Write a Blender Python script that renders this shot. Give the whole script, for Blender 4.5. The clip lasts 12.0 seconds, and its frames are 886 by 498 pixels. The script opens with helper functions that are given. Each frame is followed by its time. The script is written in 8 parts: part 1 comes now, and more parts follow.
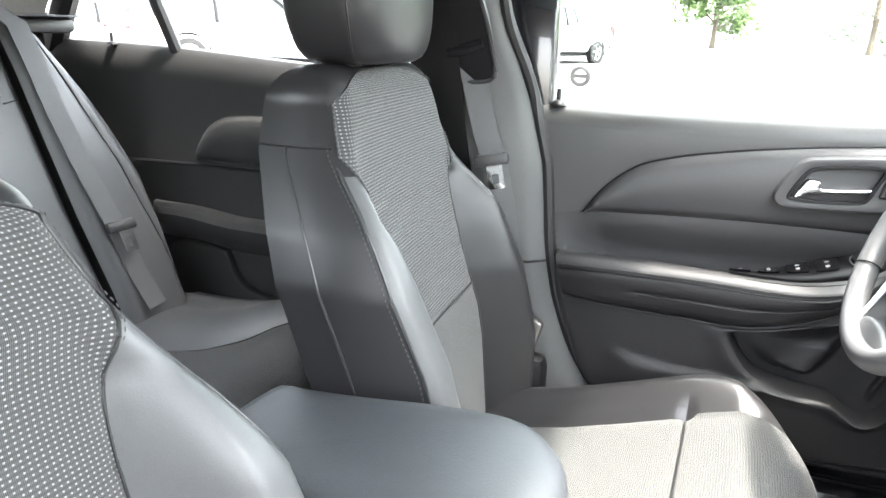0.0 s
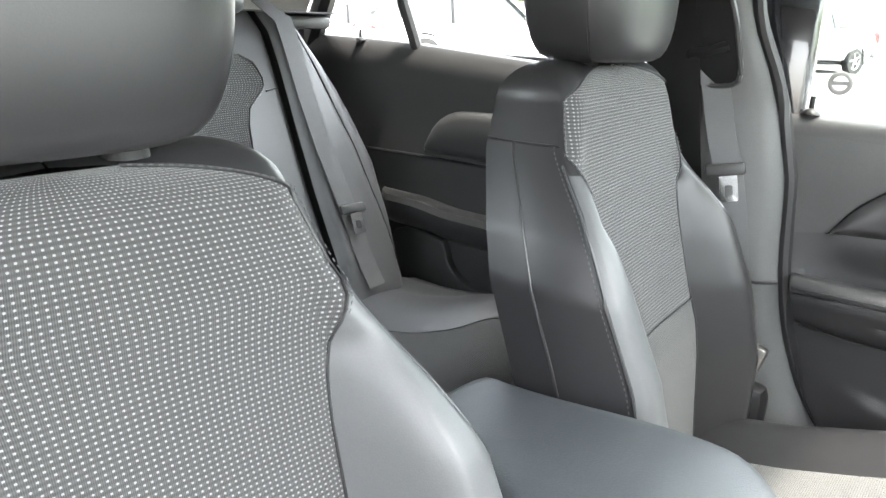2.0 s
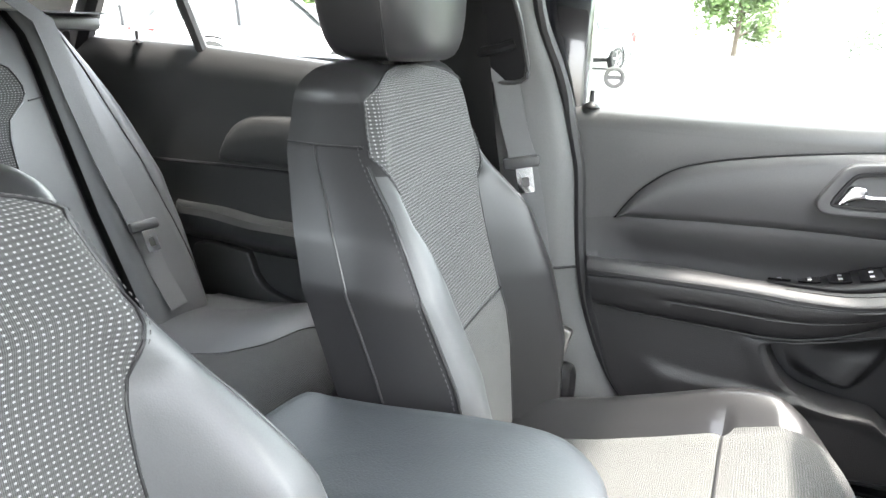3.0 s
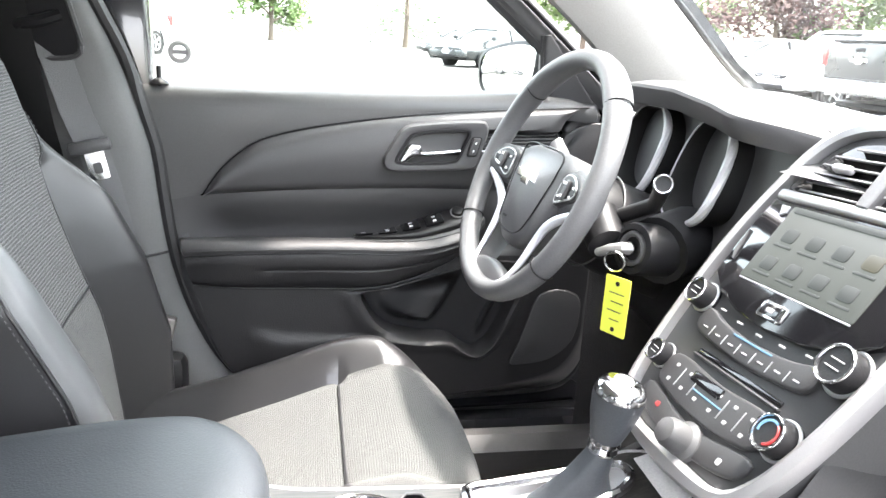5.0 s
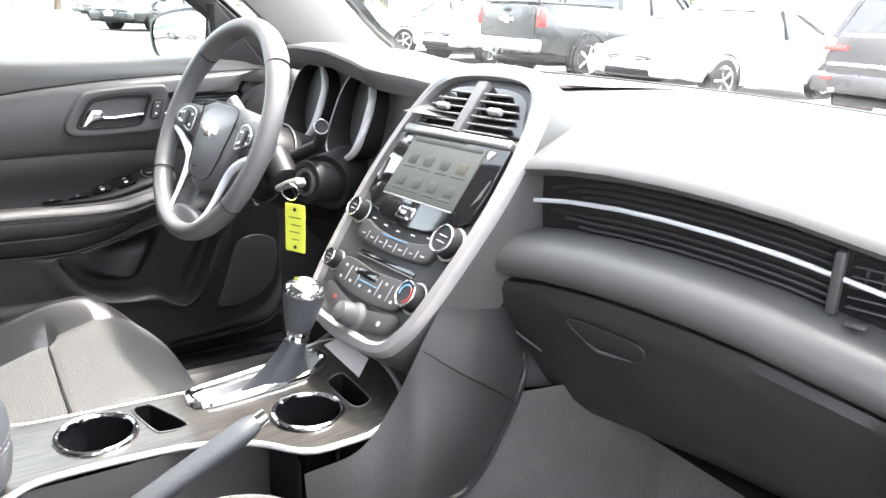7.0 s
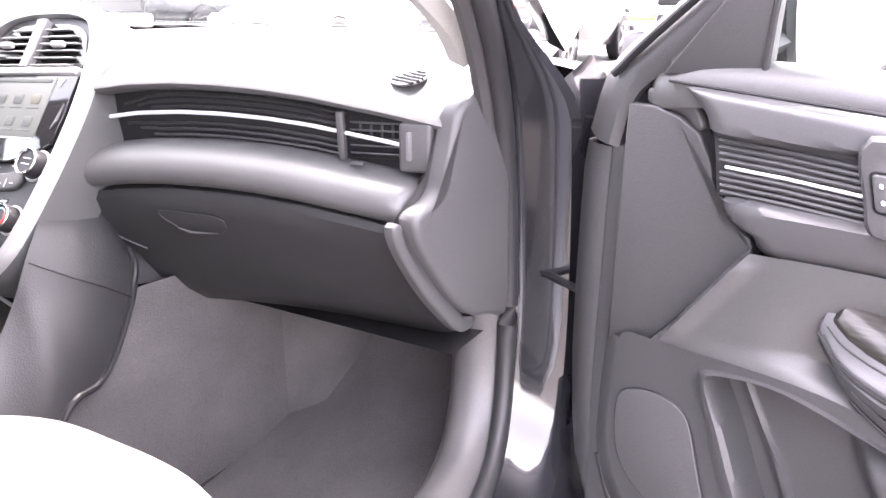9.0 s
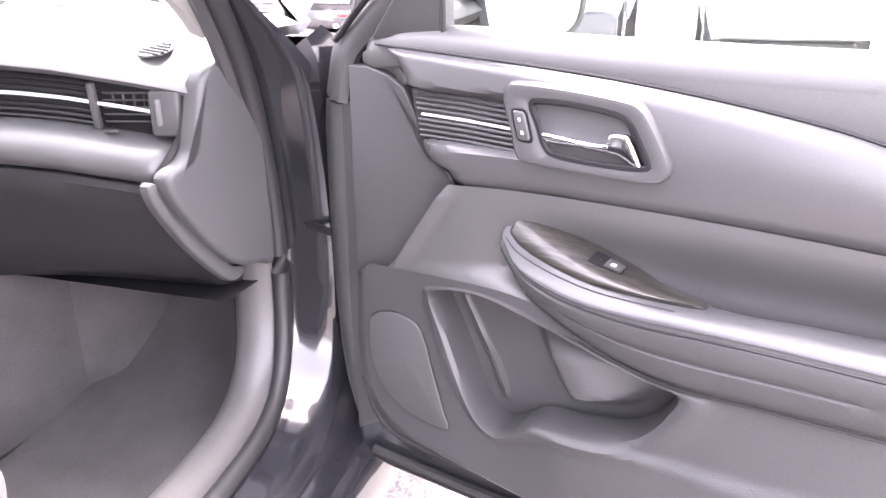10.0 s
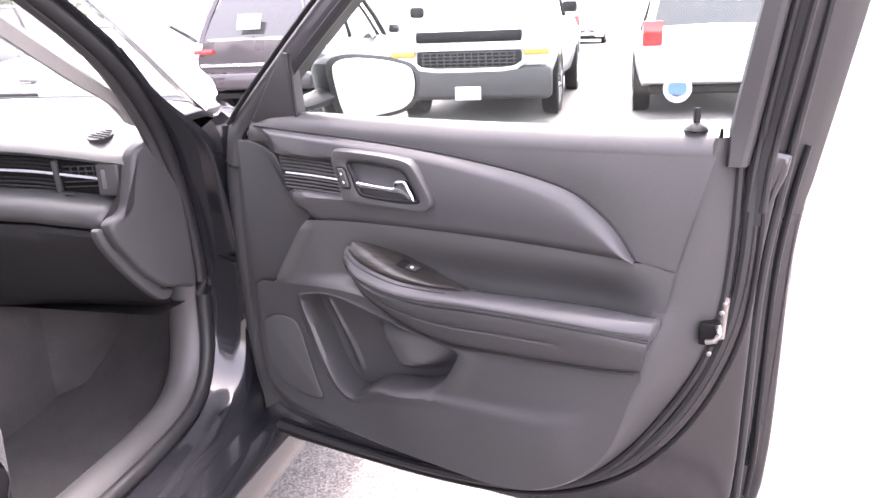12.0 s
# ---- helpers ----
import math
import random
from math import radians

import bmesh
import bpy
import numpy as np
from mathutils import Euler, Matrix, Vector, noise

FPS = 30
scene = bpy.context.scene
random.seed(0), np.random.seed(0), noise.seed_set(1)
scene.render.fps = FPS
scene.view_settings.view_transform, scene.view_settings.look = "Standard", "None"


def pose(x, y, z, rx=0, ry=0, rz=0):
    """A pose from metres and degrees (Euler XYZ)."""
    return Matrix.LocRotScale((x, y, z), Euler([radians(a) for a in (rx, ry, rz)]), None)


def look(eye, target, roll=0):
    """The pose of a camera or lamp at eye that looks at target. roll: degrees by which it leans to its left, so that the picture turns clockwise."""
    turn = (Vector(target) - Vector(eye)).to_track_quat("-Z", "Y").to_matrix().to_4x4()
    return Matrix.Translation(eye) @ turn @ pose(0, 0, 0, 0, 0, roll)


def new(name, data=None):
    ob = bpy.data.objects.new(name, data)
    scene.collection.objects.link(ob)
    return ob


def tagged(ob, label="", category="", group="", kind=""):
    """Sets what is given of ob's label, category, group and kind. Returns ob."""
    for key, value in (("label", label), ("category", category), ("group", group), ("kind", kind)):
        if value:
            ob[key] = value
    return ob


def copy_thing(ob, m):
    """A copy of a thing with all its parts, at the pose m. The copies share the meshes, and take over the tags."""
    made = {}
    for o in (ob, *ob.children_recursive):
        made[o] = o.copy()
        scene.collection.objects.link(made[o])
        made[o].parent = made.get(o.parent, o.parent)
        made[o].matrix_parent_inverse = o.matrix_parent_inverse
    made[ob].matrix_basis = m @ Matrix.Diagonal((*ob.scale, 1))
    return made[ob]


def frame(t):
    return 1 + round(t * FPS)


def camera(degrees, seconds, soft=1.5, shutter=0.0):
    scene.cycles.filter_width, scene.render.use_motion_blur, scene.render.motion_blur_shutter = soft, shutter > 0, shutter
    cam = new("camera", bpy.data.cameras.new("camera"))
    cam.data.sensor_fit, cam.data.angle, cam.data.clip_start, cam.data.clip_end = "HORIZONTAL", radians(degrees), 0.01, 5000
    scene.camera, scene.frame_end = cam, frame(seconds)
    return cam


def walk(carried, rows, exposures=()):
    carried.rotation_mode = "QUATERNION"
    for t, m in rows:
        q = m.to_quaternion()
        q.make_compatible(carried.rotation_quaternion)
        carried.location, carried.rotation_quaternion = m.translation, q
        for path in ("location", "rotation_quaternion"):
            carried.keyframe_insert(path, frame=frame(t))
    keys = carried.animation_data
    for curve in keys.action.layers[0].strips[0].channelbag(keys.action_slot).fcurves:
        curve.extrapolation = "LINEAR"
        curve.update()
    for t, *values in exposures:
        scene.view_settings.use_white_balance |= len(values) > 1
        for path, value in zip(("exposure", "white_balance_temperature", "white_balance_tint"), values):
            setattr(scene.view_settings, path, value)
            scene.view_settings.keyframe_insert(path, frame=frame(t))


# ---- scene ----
cam = camera(62.1, 12.0)
PATH = [
    (0, (1.365, -0.587, 1.128), (0.657, 1.191, 0.545), 1.8),
    (0.5, (1.355, -0.586, 1.124), (0.398, 1.067, 0.528), 2.2),
    (1, (1.343, -0.585, 1.122), (0.205, 0.945, 0.52), 2.4),
    (1.5, (1.341, -0.585, 1.123), (0.09, 0.851, 0.514), 2.2),
    (2, (1.352, -0.584, 1.12), (0.161, 0.908, 0.524), 2.4),
    (2.5, (1.352, -0.573, 1.117), (0.312, 1.033, 0.534), 1.5),
    (3, (1.335, -0.565, 1.116), (0.584, 1.198, 0.545), 2.2),
    (3.2, (1.324, -0.561, 1.116), (0.721, 1.261, 0.554), 2.5),
    (4.8, (1.3, -0.574, 1.101), (1.556, 1.329, 0.541), 3.2),
    (5, (1.296, -0.581, 1.097), (1.655, 1.306, 0.539), 3.1),
    (5.5, (1.282, -0.628, 1.098), (1.881, 1.195, 0.534), 3.3),
    (6, (1.272, -0.681, 1.107), (2.043, 1.071, 0.525), 2.9),
    (6.5, (1.266, -0.728, 1.113), (2.175, 0.95, 0.514), 2.8),
    (7, (1.249, -0.785, 1.111), (2.326, 0.785, 0.499), 2.9),
    (7.2, (1.245, -0.807, 1.11), (2.389, 0.711, 0.489), 2.5),
    (8.8, (1.168, -0.988, 1.064), (2.8, -0.028, 0.419), 0.6),
    (9, (1.154, -1.023, 1.064), (2.813, -0.118, 0.409), 0.4),
    (9.5, (1.124, -1.11, 1.059), (2.854, -0.367, 0.386), -0.0),
    (10, (1.076, -1.205, 1.059), (2.874, -0.673, 0.362), -0.1),
    (10.5, (0.999, -1.287, 1.06), (2.834, -0.875, 0.381), 0.1),
    (11, (0.91, -1.351, 1.07), (2.776, -1.033, 0.423), -0.3),
    (11.5, (0.834, -1.402, 1.089), (2.718, -1.178, 0.456), -0.7),
    (12, (0.738, -1.512, 1.137), (2.595, -1.043, 0.562), -2.2),
]
EXPOSURES = [(0.0, 4.53, 6800, 11), (1.5, 4.51, 6900, 11), (3.2, 4.53, 6800, 11), (5.0, 4.29, 6750, 13.5), (7.2, 4.0, 6750, 15.5), (8.8, 4.77, 6850, 27.5), (9.5, 4.92, 6850, 28.5), (10.5, 4.64, 6850, 29.5), (11.5, 4.11, 6850, 30), (12.0, 3.74, 6850, 30)]
walk(cam, [(t, look(eye, target, roll)) for t, eye, target, roll in PATH], EXPOSURES)

# ---- light ----
world = bpy.data.worlds.new("sky")
scene.world = world
world.use_nodes = True
SUN_EL, SUN_AZ = 71.0, -1.0     # azimuth counted from the car's nose, to its left
sky = world.node_tree.nodes.new("ShaderNodeTexSky")
sky.sky_type, sky.sun_disc = "NISHITA", False
sky.sun_elevation, sky.sun_rotation = radians(SUN_EL), radians(90 - SUN_AZ)
sky.air_density, sky.dust_density = 1.0, 3.0
world.node_tree.nodes["Background"].inputs["Strength"].default_value = 0.15
haze = world.node_tree.nodes.new("ShaderNodeHueSaturation")
haze.inputs["Saturation"].default_value = 0.35
world.node_tree.links.new(sky.outputs[0], haze.inputs["Color"])
world.node_tree.links.new(haze.outputs[0], world.node_tree.nodes["Background"].inputs["Color"])
lamp = bpy.data.lights.new("sun", "SUN")
lamp.energy, lamp.angle, lamp.color = 0.95, radians(4), (1.0, 0.97, 0.93)
sun = new("sun", lamp)
sun.matrix_world = look((20 * math.cos(radians(SUN_AZ)), 20 * math.sin(radians(SUN_AZ)), 20 * math.tan(radians(SUN_EL))), (0, 0, 0))

# ---- materials ----
def material(name, color, rough=0.5, metal=0.0, grain=0.0, scale=400.0, mottle=0.15, mottle_scale=6.0, coat=0.0, spec=0.5, rough_var=0.08):
    """A node material: two scales of colour variation, fine relief and varied gloss."""
    m = bpy.data.materials.new(name)
    m.use_nodes = True
    nt = m.node_tree
    b = nt.nodes["Principled BSDF"]
    b.inputs["Metallic"].default_value = metal
    b.inputs["Coat Weight"].default_value = coat
    b.inputs["Coat Roughness"].default_value = 0.04
    b.inputs["Specular IOR Level"].default_value = spec
    tc = nt.nodes.new("ShaderNodeTexCoord")
    big = nt.nodes.new("ShaderNodeTexNoise")
    big.inputs["Scale"].default_value, big.inputs["Detail"].default_value = mottle_scale, 5.0
    nt.links.new(tc.outputs["Object"], big.inputs["Vector"])
    small = nt.nodes.new("ShaderNodeTexNoise")
    small.inputs["Scale"].default_value, small.inputs["Detail"].default_value = scale, 3.0
    nt.links.new(tc.outputs["Object"], small.inputs["Vector"])
    add = nt.nodes.new("ShaderNodeMath")
    add.operation = "ADD"
    nt.links.new(big.outputs[0], add.inputs[0]), nt.links.new(small.outputs[0], add.inputs[1])
    ramp = nt.nodes.new("ShaderNodeMapRange")
    ramp.inputs[1].default_value, ramp.inputs[2].default_value = 0.6, 1.4
    ramp.inputs[3].default_value, ramp.inputs[4].default_value = 1 - mottle, 1 + mottle
    nt.links.new(add.outputs[0], ramp.inputs[0])
    mul = nt.nodes.new("ShaderNodeVectorMath")
    mul.operation = "SCALE"
    mul.inputs[0].default_value = color[:3]
    nt.links.new(ramp.outputs[0], mul.inputs["Scale"])
    nt.links.new(mul.outputs[0], b.inputs["Base Color"])
    rr = nt.nodes.new("ShaderNodeMapRange")
    rr.inputs[1].default_value, rr.inputs[2].default_value = 0.3, 0.7
    rr.inputs[3].default_value, rr.inputs[4].default_value = max(0.02, rough - rough_var), min(1, rough + rough_var)
    nt.links.new(big.outputs[0], rr.inputs[0]), nt.links.new(rr.outputs[0], b.inputs["Roughness"])
    if grain:
        vor = nt.nodes.new("ShaderNodeTexVoronoi")
        vor.inputs["Scale"].default_value = scale
        nt.links.new(tc.outputs["Object"], vor.inputs["Vector"])
        bump = nt.nodes.new("ShaderNodeBump")
        bump.inputs["Strength"].default_value, bump.inputs["Distance"].default_value = grain, 0.0006
        nt.links.new(vor.outputs["Distance"], bump.inputs["Height"])
        nt.links.new(bump.outputs[0], b.inputs["Normal"])
    return m


def woven(name, dark, light, pitch_u, pitch_v, dot=0.35, rough=0.85):
    """Woven seat cloth: rows of pale flecks on grey, laid by the cloth's own metres."""
    m = material(name, dark, rough, grain=0.0)
    nt = m.node_tree
    b = nt.nodes["Principled BSDF"]
    uv = nt.nodes.new("ShaderNodeUVMap")
    sep = nt.nodes.new("ShaderNodeSeparateXYZ")
    nt.links.new(uv.outputs[0], sep.inputs[0])

    def op(kind, a, c=None):
        n = nt.nodes.new("ShaderNodeMath")
        n.operation = kind
        for k, v in enumerate((a, c)):
            if v is None:
                continue
            if isinstance(v, (int, float)):
                n.inputs[k].default_value = v
            else:
                nt.links.new(v, n.inputs[k])
        return n.outputs[0]

    row = op("DIVIDE", sep.outputs[1], pitch_v)
    slip = nt.nodes.new("ShaderNodeTexNoise")
    slip.inputs["Scale"].default_value, slip.inputs["Detail"].default_value = 9.0, 2.0
    nt.links.new(uv.outputs[0], slip.inputs["Vector"])
    cu = op("SINE", op("MULTIPLY", op("ADD", op("ADD", op("DIVIDE", sep.outputs[0], pitch_u), op("MULTIPLY", row, 0.06)), op("MULTIPLY", slip.outputs[0], 0.45)), 2 * math.pi))
    cv = op("SINE", op("MULTIPLY", row, 2 * math.pi))
    thread = op("SINE", op("MULTIPLY", op("DIVIDE", sep.outputs[0], pitch_u), 8 * math.pi))
    rib = op("ADD", op("MULTIPLY", op("ADD", cv, op("MULTIPLY", thread, 0.5)), 0.22), 0.92)
    fleck = op("MULTIPLY", op("MAXIMUM", cu, 0.0), op("MAXIMUM", cv, 0.0))
    sharp = nt.nodes.new("ShaderNodeMapRange")
    sharp.interpolation_type = "SMOOTHSTEP"
    sharp.inputs[1].default_value, sharp.inputs[2].default_value = dot, dot + 0.35
    nt.links.new(fleck, sharp.inputs[0])
    mix = nt.nodes.new("ShaderNodeMix")
    mix.data_type = "RGBA"
    old = b.inputs["Base Color"].links[0].from_socket
    nt.links.new(sharp.outputs[0], mix.inputs[0])
    shade = nt.nodes.new("ShaderNodeVectorMath")
    shade.operation = "SCALE"
    nt.links.new(old, shade.inputs[0]), nt.links.new(rib, shade.inputs["Scale"])
    nt.links.new(shade.outputs[0], mix.inputs[6])
    mix.inputs[7].default_value = (*light, 1)
    nt.links.new(mix.outputs[2], b.inputs["Base Color"])
    bump = nt.nodes.new("ShaderNodeBump")
    bump.inputs["Strength"].default_value, bump.inputs["Distance"].default_value = 0.6, 0.0008
    nt.links.new(op("ADD", op("MULTIPLY", thread, 0.25), op("ADD", fleck, op("MULTIPLY", cv, 0.4))), bump.inputs["Height"])
    nt.links.new(bump.outputs[0], b.inputs["Normal"])
    b.inputs["Sheen Weight"].default_value = 0.15
    return m


def glass_pane(name, tint=(0.9, 0.95, 0.93), gloss=0.02, least=0.04, most=0.5):
    m = bpy.data.materials.new(name)
    m.use_nodes = True
    nt = m.node_tree
    nt.nodes.remove(nt.nodes["Principled BSDF"])
    clear, shiny, mix, fres = (nt.nodes.new("ShaderNodeBsdfTransparent"), nt.nodes.new("ShaderNodeBsdfGlossy"), nt.nodes.new("ShaderNodeMixShader"), nt.nodes.new("ShaderNodeLayerWeight"))
    clear.inputs[0].default_value = (*tint, 1)
    shiny.inputs["Roughness"].default_value = gloss
    fres.inputs["Blend"].default_value = 0.5
    power, share = nt.nodes.new("ShaderNodeMath"), nt.nodes.new("ShaderNodeMath")
    power.operation, share.operation = "POWER", "MULTIPLY_ADD"
    power.inputs[1].default_value, share.inputs[1].default_value, share.inputs[2].default_value = 4.0, most, least
    nt.links.new(fres.outputs["Facing"], power.inputs[0]), nt.links.new(power.outputs[0], share.inputs[0])
    nt.links.new(share.outputs[0], mix.inputs[0]), nt.links.new(clear.outputs[0], mix.inputs[1]), nt.links.new(shiny.outputs[0], mix.inputs[2])
    nt.links.new(mix.outputs[0], nt.nodes["Material Output"].inputs[0])
    return m


def wood_grain(name):
    m = material(name, (0.09, 0.075, 0.06), 0.36, coat=0.3)
    nt = m.node_tree
    b = nt.nodes["Principled BSDF"]
    tc = nt.nodes.new("ShaderNodeTexCoord")
    mp = nt.nodes.new("ShaderNodeMapping")
    mp.inputs["Scale"].default_value = (6, 90, 90)
    noi = nt.nodes.new("ShaderNodeTexNoise")
    noi.inputs["Scale"].default_value, noi.inputs["Detail"].default_value = 3.0, 8.0
    noi.inputs["Distortion"].default_value = 0.6
    ramp = nt.nodes.new("ShaderNodeValToRGB")
    ramp.color_ramp.elements[0].position, ramp.color_ramp.elements[1].position = 0.35, 0.7
    ramp.color_ramp.elements[0].color, ramp.color_ramp.elements[1].color = (0.010, 0.0095, 0.008, 1), (0.046, 0.042, 0.036, 1)
    nt.links.new(tc.outputs["Object"], mp.inputs[0]), nt.links.new(mp.outputs[0], noi.inputs["Vector"])
    nt.links.new(noi.outputs[0], ramp.inputs[0]), nt.links.new(ramp.outputs[0], b.inputs["Base Color"])
    return m


def glowing(name, color, power):
    m = bpy.data.materials.new(name)
    m.use_nodes = True
    b = m.node_tree.nodes["Principled BSDF"]
    b.inputs["Base Color"].default_value = (0.02, 0.02, 0.02, 1)
    b.inputs["Emission Color"].default_value = (*color, 1)
    b.inputs["Emission Strength"].default_value = power
    return m


SOFT = material("soft_grey_plastic", (0.066, 0.066, 0.066), 0.40, grain=0.11, scale=560)
HARD = material("hard_grey_plastic", (0.052, 0.052, 0.053), 0.44, grain=0.12, scale=520)
SWEEP = material("padded_vinyl", (0.062, 0.062, 0.064), 0.34, grain=0.08, scale=560)
BLACKP = material("black_plastic", (0.011, 0.011, 0.012), 0.42, grain=0.2, scale=500, spec=0.3)
TRIM = material("grey_pillar_trim", (0.30, 0.292, 0.275), 0.6, grain=0.15, scale=500)
PILLAR = material("grey_post_plastic", (0.105, 0.106, 0.105), 0.5, grain=0.15, scale=500)
SILLGREY = material("scuffed_sill_plastic", (0.075, 0.073, 0.072), 0.42, grain=0.12, scale=500, mottle=0.22, mottle_scale=9)
LINER = material("headliner_cloth", (0.42, 0.41, 0.39), 0.95, grain=0.3, scale=700)
LEATHER = material("black_leather", (0.022, 0.022, 0.023), 0.34, grain=0.05, scale=650, mottle=0.12, rough_var=0.03)
LEATHER2 = material("grey_leather", (0.088, 0.090, 0.093), 0.42, grain=0.08, scale=650, mottle=0.1, rough_var=0.04)
LEATHER3 = material("polished_black_leather", (0.026, 0.026, 0.027), 0.33, grain=0.04, scale=650, mottle=0.12, rough_var=0.04, coat=0.35)
CLOTH = woven("fleck_cloth", (0.050, 0.050, 0.050), (0.26, 0.26, 0.26), 0.0052, 0.0046, 0.26)
# Cushion cloth; also stands in for sunlit fleck cloth on the driver's lower backrest.
CLOTH2 = woven("fine_cloth", (0.063, 0.064, 0.062), (0.122, 0.124, 0.119), 0.0034, 0.0034)
CARPET = material("dark_carpet", (0.055, 0.052, 0.052), 0.95, grain=1.0, scale=380, mottle=0.35, mottle_scale=14)
MAT = material("grey_floor_mat", (0.072, 0.068, 0.067), 0.95, grain=1.0, scale=420, mottle=0.35, mottle_scale=12)
# Near-black for hinges and covers; puts the shade of gaps and recesses into colour.
DEEP = material("deep_black", (0.005, 0.005, 0.005), 0.6, spec=0.2)
RUBBER = material("rubber_seal", (0.02, 0.02, 0.021), 0.5, grain=0.1)
PAINT = material("black_car_paint", (0.014, 0.0145, 0.017), 0.12, metal=0.0, coat=1.0, mottle=0.1, mottle_scale=3)
PAINT.node_tree.nodes["Principled BSDF"].inputs["Coat IOR"].default_value = 1.5
CHROME = material("chrome", (0.85, 0.86, 0.88), 0.1, metal=1.0, mottle=0.03, rough_var=0.04)
SATIN = material("satin_silver", (0.46, 0.46, 0.46), 0.38, metal=0.75, mottle=0.06, scale=900)
BRIGHT = material("bright_strip", (0.8, 0.82, 0.87), 0.38, metal=0.55, mottle=0.02, rough_var=0.02)
SILVER = material("silver_plastic", (0.42, 0.42, 0.425), 0.4, metal=0.5, mottle=0.06, scale=900)
GLOSS = material("gloss_black", (0.008, 0.008, 0.009), 0.08, coat=0.5, mottle=0.05, rough_var=0.03)
STEEL = material("bare_steel", (0.45, 0.44, 0.42), 0.35, metal=1.0, mottle=0.3, mottle_scale=30)
THREAD = material("grey_thread", (0.09, 0.09, 0.09), 0.8)
BELT = material("grey_belt_webbing", (0.12, 0.12, 0.122), 0.7, grain=0.6, scale=700)
WHITEP = material("white_print", (0.75, 0.75, 0.75), 0.5)
BLUEP = glowing("blue_light_line", (0.25, 0.6, 0.95), 0.07)
REDL = glowing("red_needle", (0.9, 0.05, 0.05), 0.06)
YELLOW = material("yellow_card", (0.72, 0.78, 0.09), 0.5, mottle=0.06)
INK = material("dark_ink", (0.05, 0.07, 0.03), 0.6)
WOOD = wood_grain("dark_wood_trim")
GLASS = glass_pane("window_glass")
SCREENGLASS = glass_pane("windscreen_glass", (0.86, 0.92, 0.89), 0.02, 0.08, 0.75)
MIRROR = material("mirror_glass", (0.85, 0.86, 0.86), 0.02, metal=1.0, mottle=0.01, rough_var=0.01)
SKIN = material("pale_sticker", (0.6, 0.62, 0.66), 0.5)
SCREEN = glowing("lit_screen", (0.22, 0.26, 0.225), 0.036)
ICON = glowing("screen_icon", (0.11, 0.15, 0.13), 0.022)
ICON2 = glowing("yellow_icon", (0.24, 0.23, 0.12), 0.03)
FACE = material("charcoal_face", (0.03, 0.03, 0.031), 0.45, grain=0.1, scale=600)
MARK = material("grey_print", (0.32, 0.32, 0.32), 0.5)
RIM = material("wheel_leather", (0.095, 0.096, 0.098), 0.42, grain=0.3, scale=480, mottle=0.18)
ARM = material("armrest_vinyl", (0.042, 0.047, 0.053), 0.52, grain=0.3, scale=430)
# Dark trim; also stands in for shade on driver's door, glovebox and console flank.
LOWER = material("dark_and_shaded_plastic", (0.019, 0.019, 0.020), 0.5, grain=0.3, scale=430)
# Grey trim; on the driver's armrest its darker tone stands in for shade.
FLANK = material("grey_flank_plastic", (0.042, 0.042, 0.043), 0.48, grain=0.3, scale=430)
REARP = material("dark_rear_plastic", (0.031, 0.032, 0.032), 0.52, grain=0.3, scale=480)
PODRIM = material("satin_grey_rim", (0.36, 0.36, 0.365), 0.38, metal=0.2)
SLATDARK = material("dark_slat_plastic", (0.05, 0.05, 0.052), 0.45)
SLAT = material("dull_silver_plastic", (0.15, 0.15, 0.152), 0.42, metal=0.3)
GOLD = material("pale_gold_badge", (0.86, 0.82, 0.72), 0.28, metal=1.0)
PAPER = material("white_paper", (0.75, 0.74, 0.72), 0.7)

# ---- building helpers ----
V3 = Vector


def finish(bm, angle=38):
    """Smooth faces, sharp edges past an angle."""
    bm.normal_update()
    for f in bm.faces:
        f.smooth = True
    lim = radians(angle)
    for e in bm.edges:
        if len(e.link_faces) == 2 and e.calc_face_angle(0) > lim:
            e.smooth = False
    return bm


def part(name, bm, mat, parent=None, label="", angle=38):
    finish(bm, angle)
    me = bpy.data.meshes.new(name)
    bm.to_mesh(me)
    bm.free()
    me.materials.append(mat)
    ob = new(name, me)
    if parent is not None:
        ob.parent = parent
    if label:
        ob["label"] = label
    return ob


def thing(name, label, category, m=None, group="", kind=""):
    ob = new(name)
    ob.empty_display_size = 0.05
    if m is not None:
        ob.matrix_world = m
    return tagged(ob, label, category, group, kind)


def spline(pts, n, closed=False):
    """n points along a smooth curve through pts."""
    p = np.array(pts, float)
    k = len(p)
    if closed:
        q = np.vstack([p[-1], p, p[0], p[1]])
        seg = k
    else:
        q = np.vstack([2 * p[0] - p[1], p, 2 * p[-1] - p[-2]])
        seg = k - 1
    fine = []
    for i in range(seg):
        a, b, c, d = q[i:i + 4]
        for s in np.linspace(0, 1, 12, endpoint=False):
            fine.append(0.5 * (2 * b + (c - a) * s + (2 * a - 5 * b + 4 * c - d) * s**2 + (3 * b - a - 3 * c + d) * s**3))
    fine.append(p[0] if closed else p[-1])
    fine = np.array(fine)
    d = np.r_[0, np.cumsum(np.linalg.norm(np.diff(fine, axis=0), axis=1))]
    at = np.linspace(0, d[-1], n + 1)[:-1] if closed else np.linspace(0, d[-1], n)
    return np.stack([np.interp(at, d, fine[:, j]) for j in range(p.shape[1])], 1)


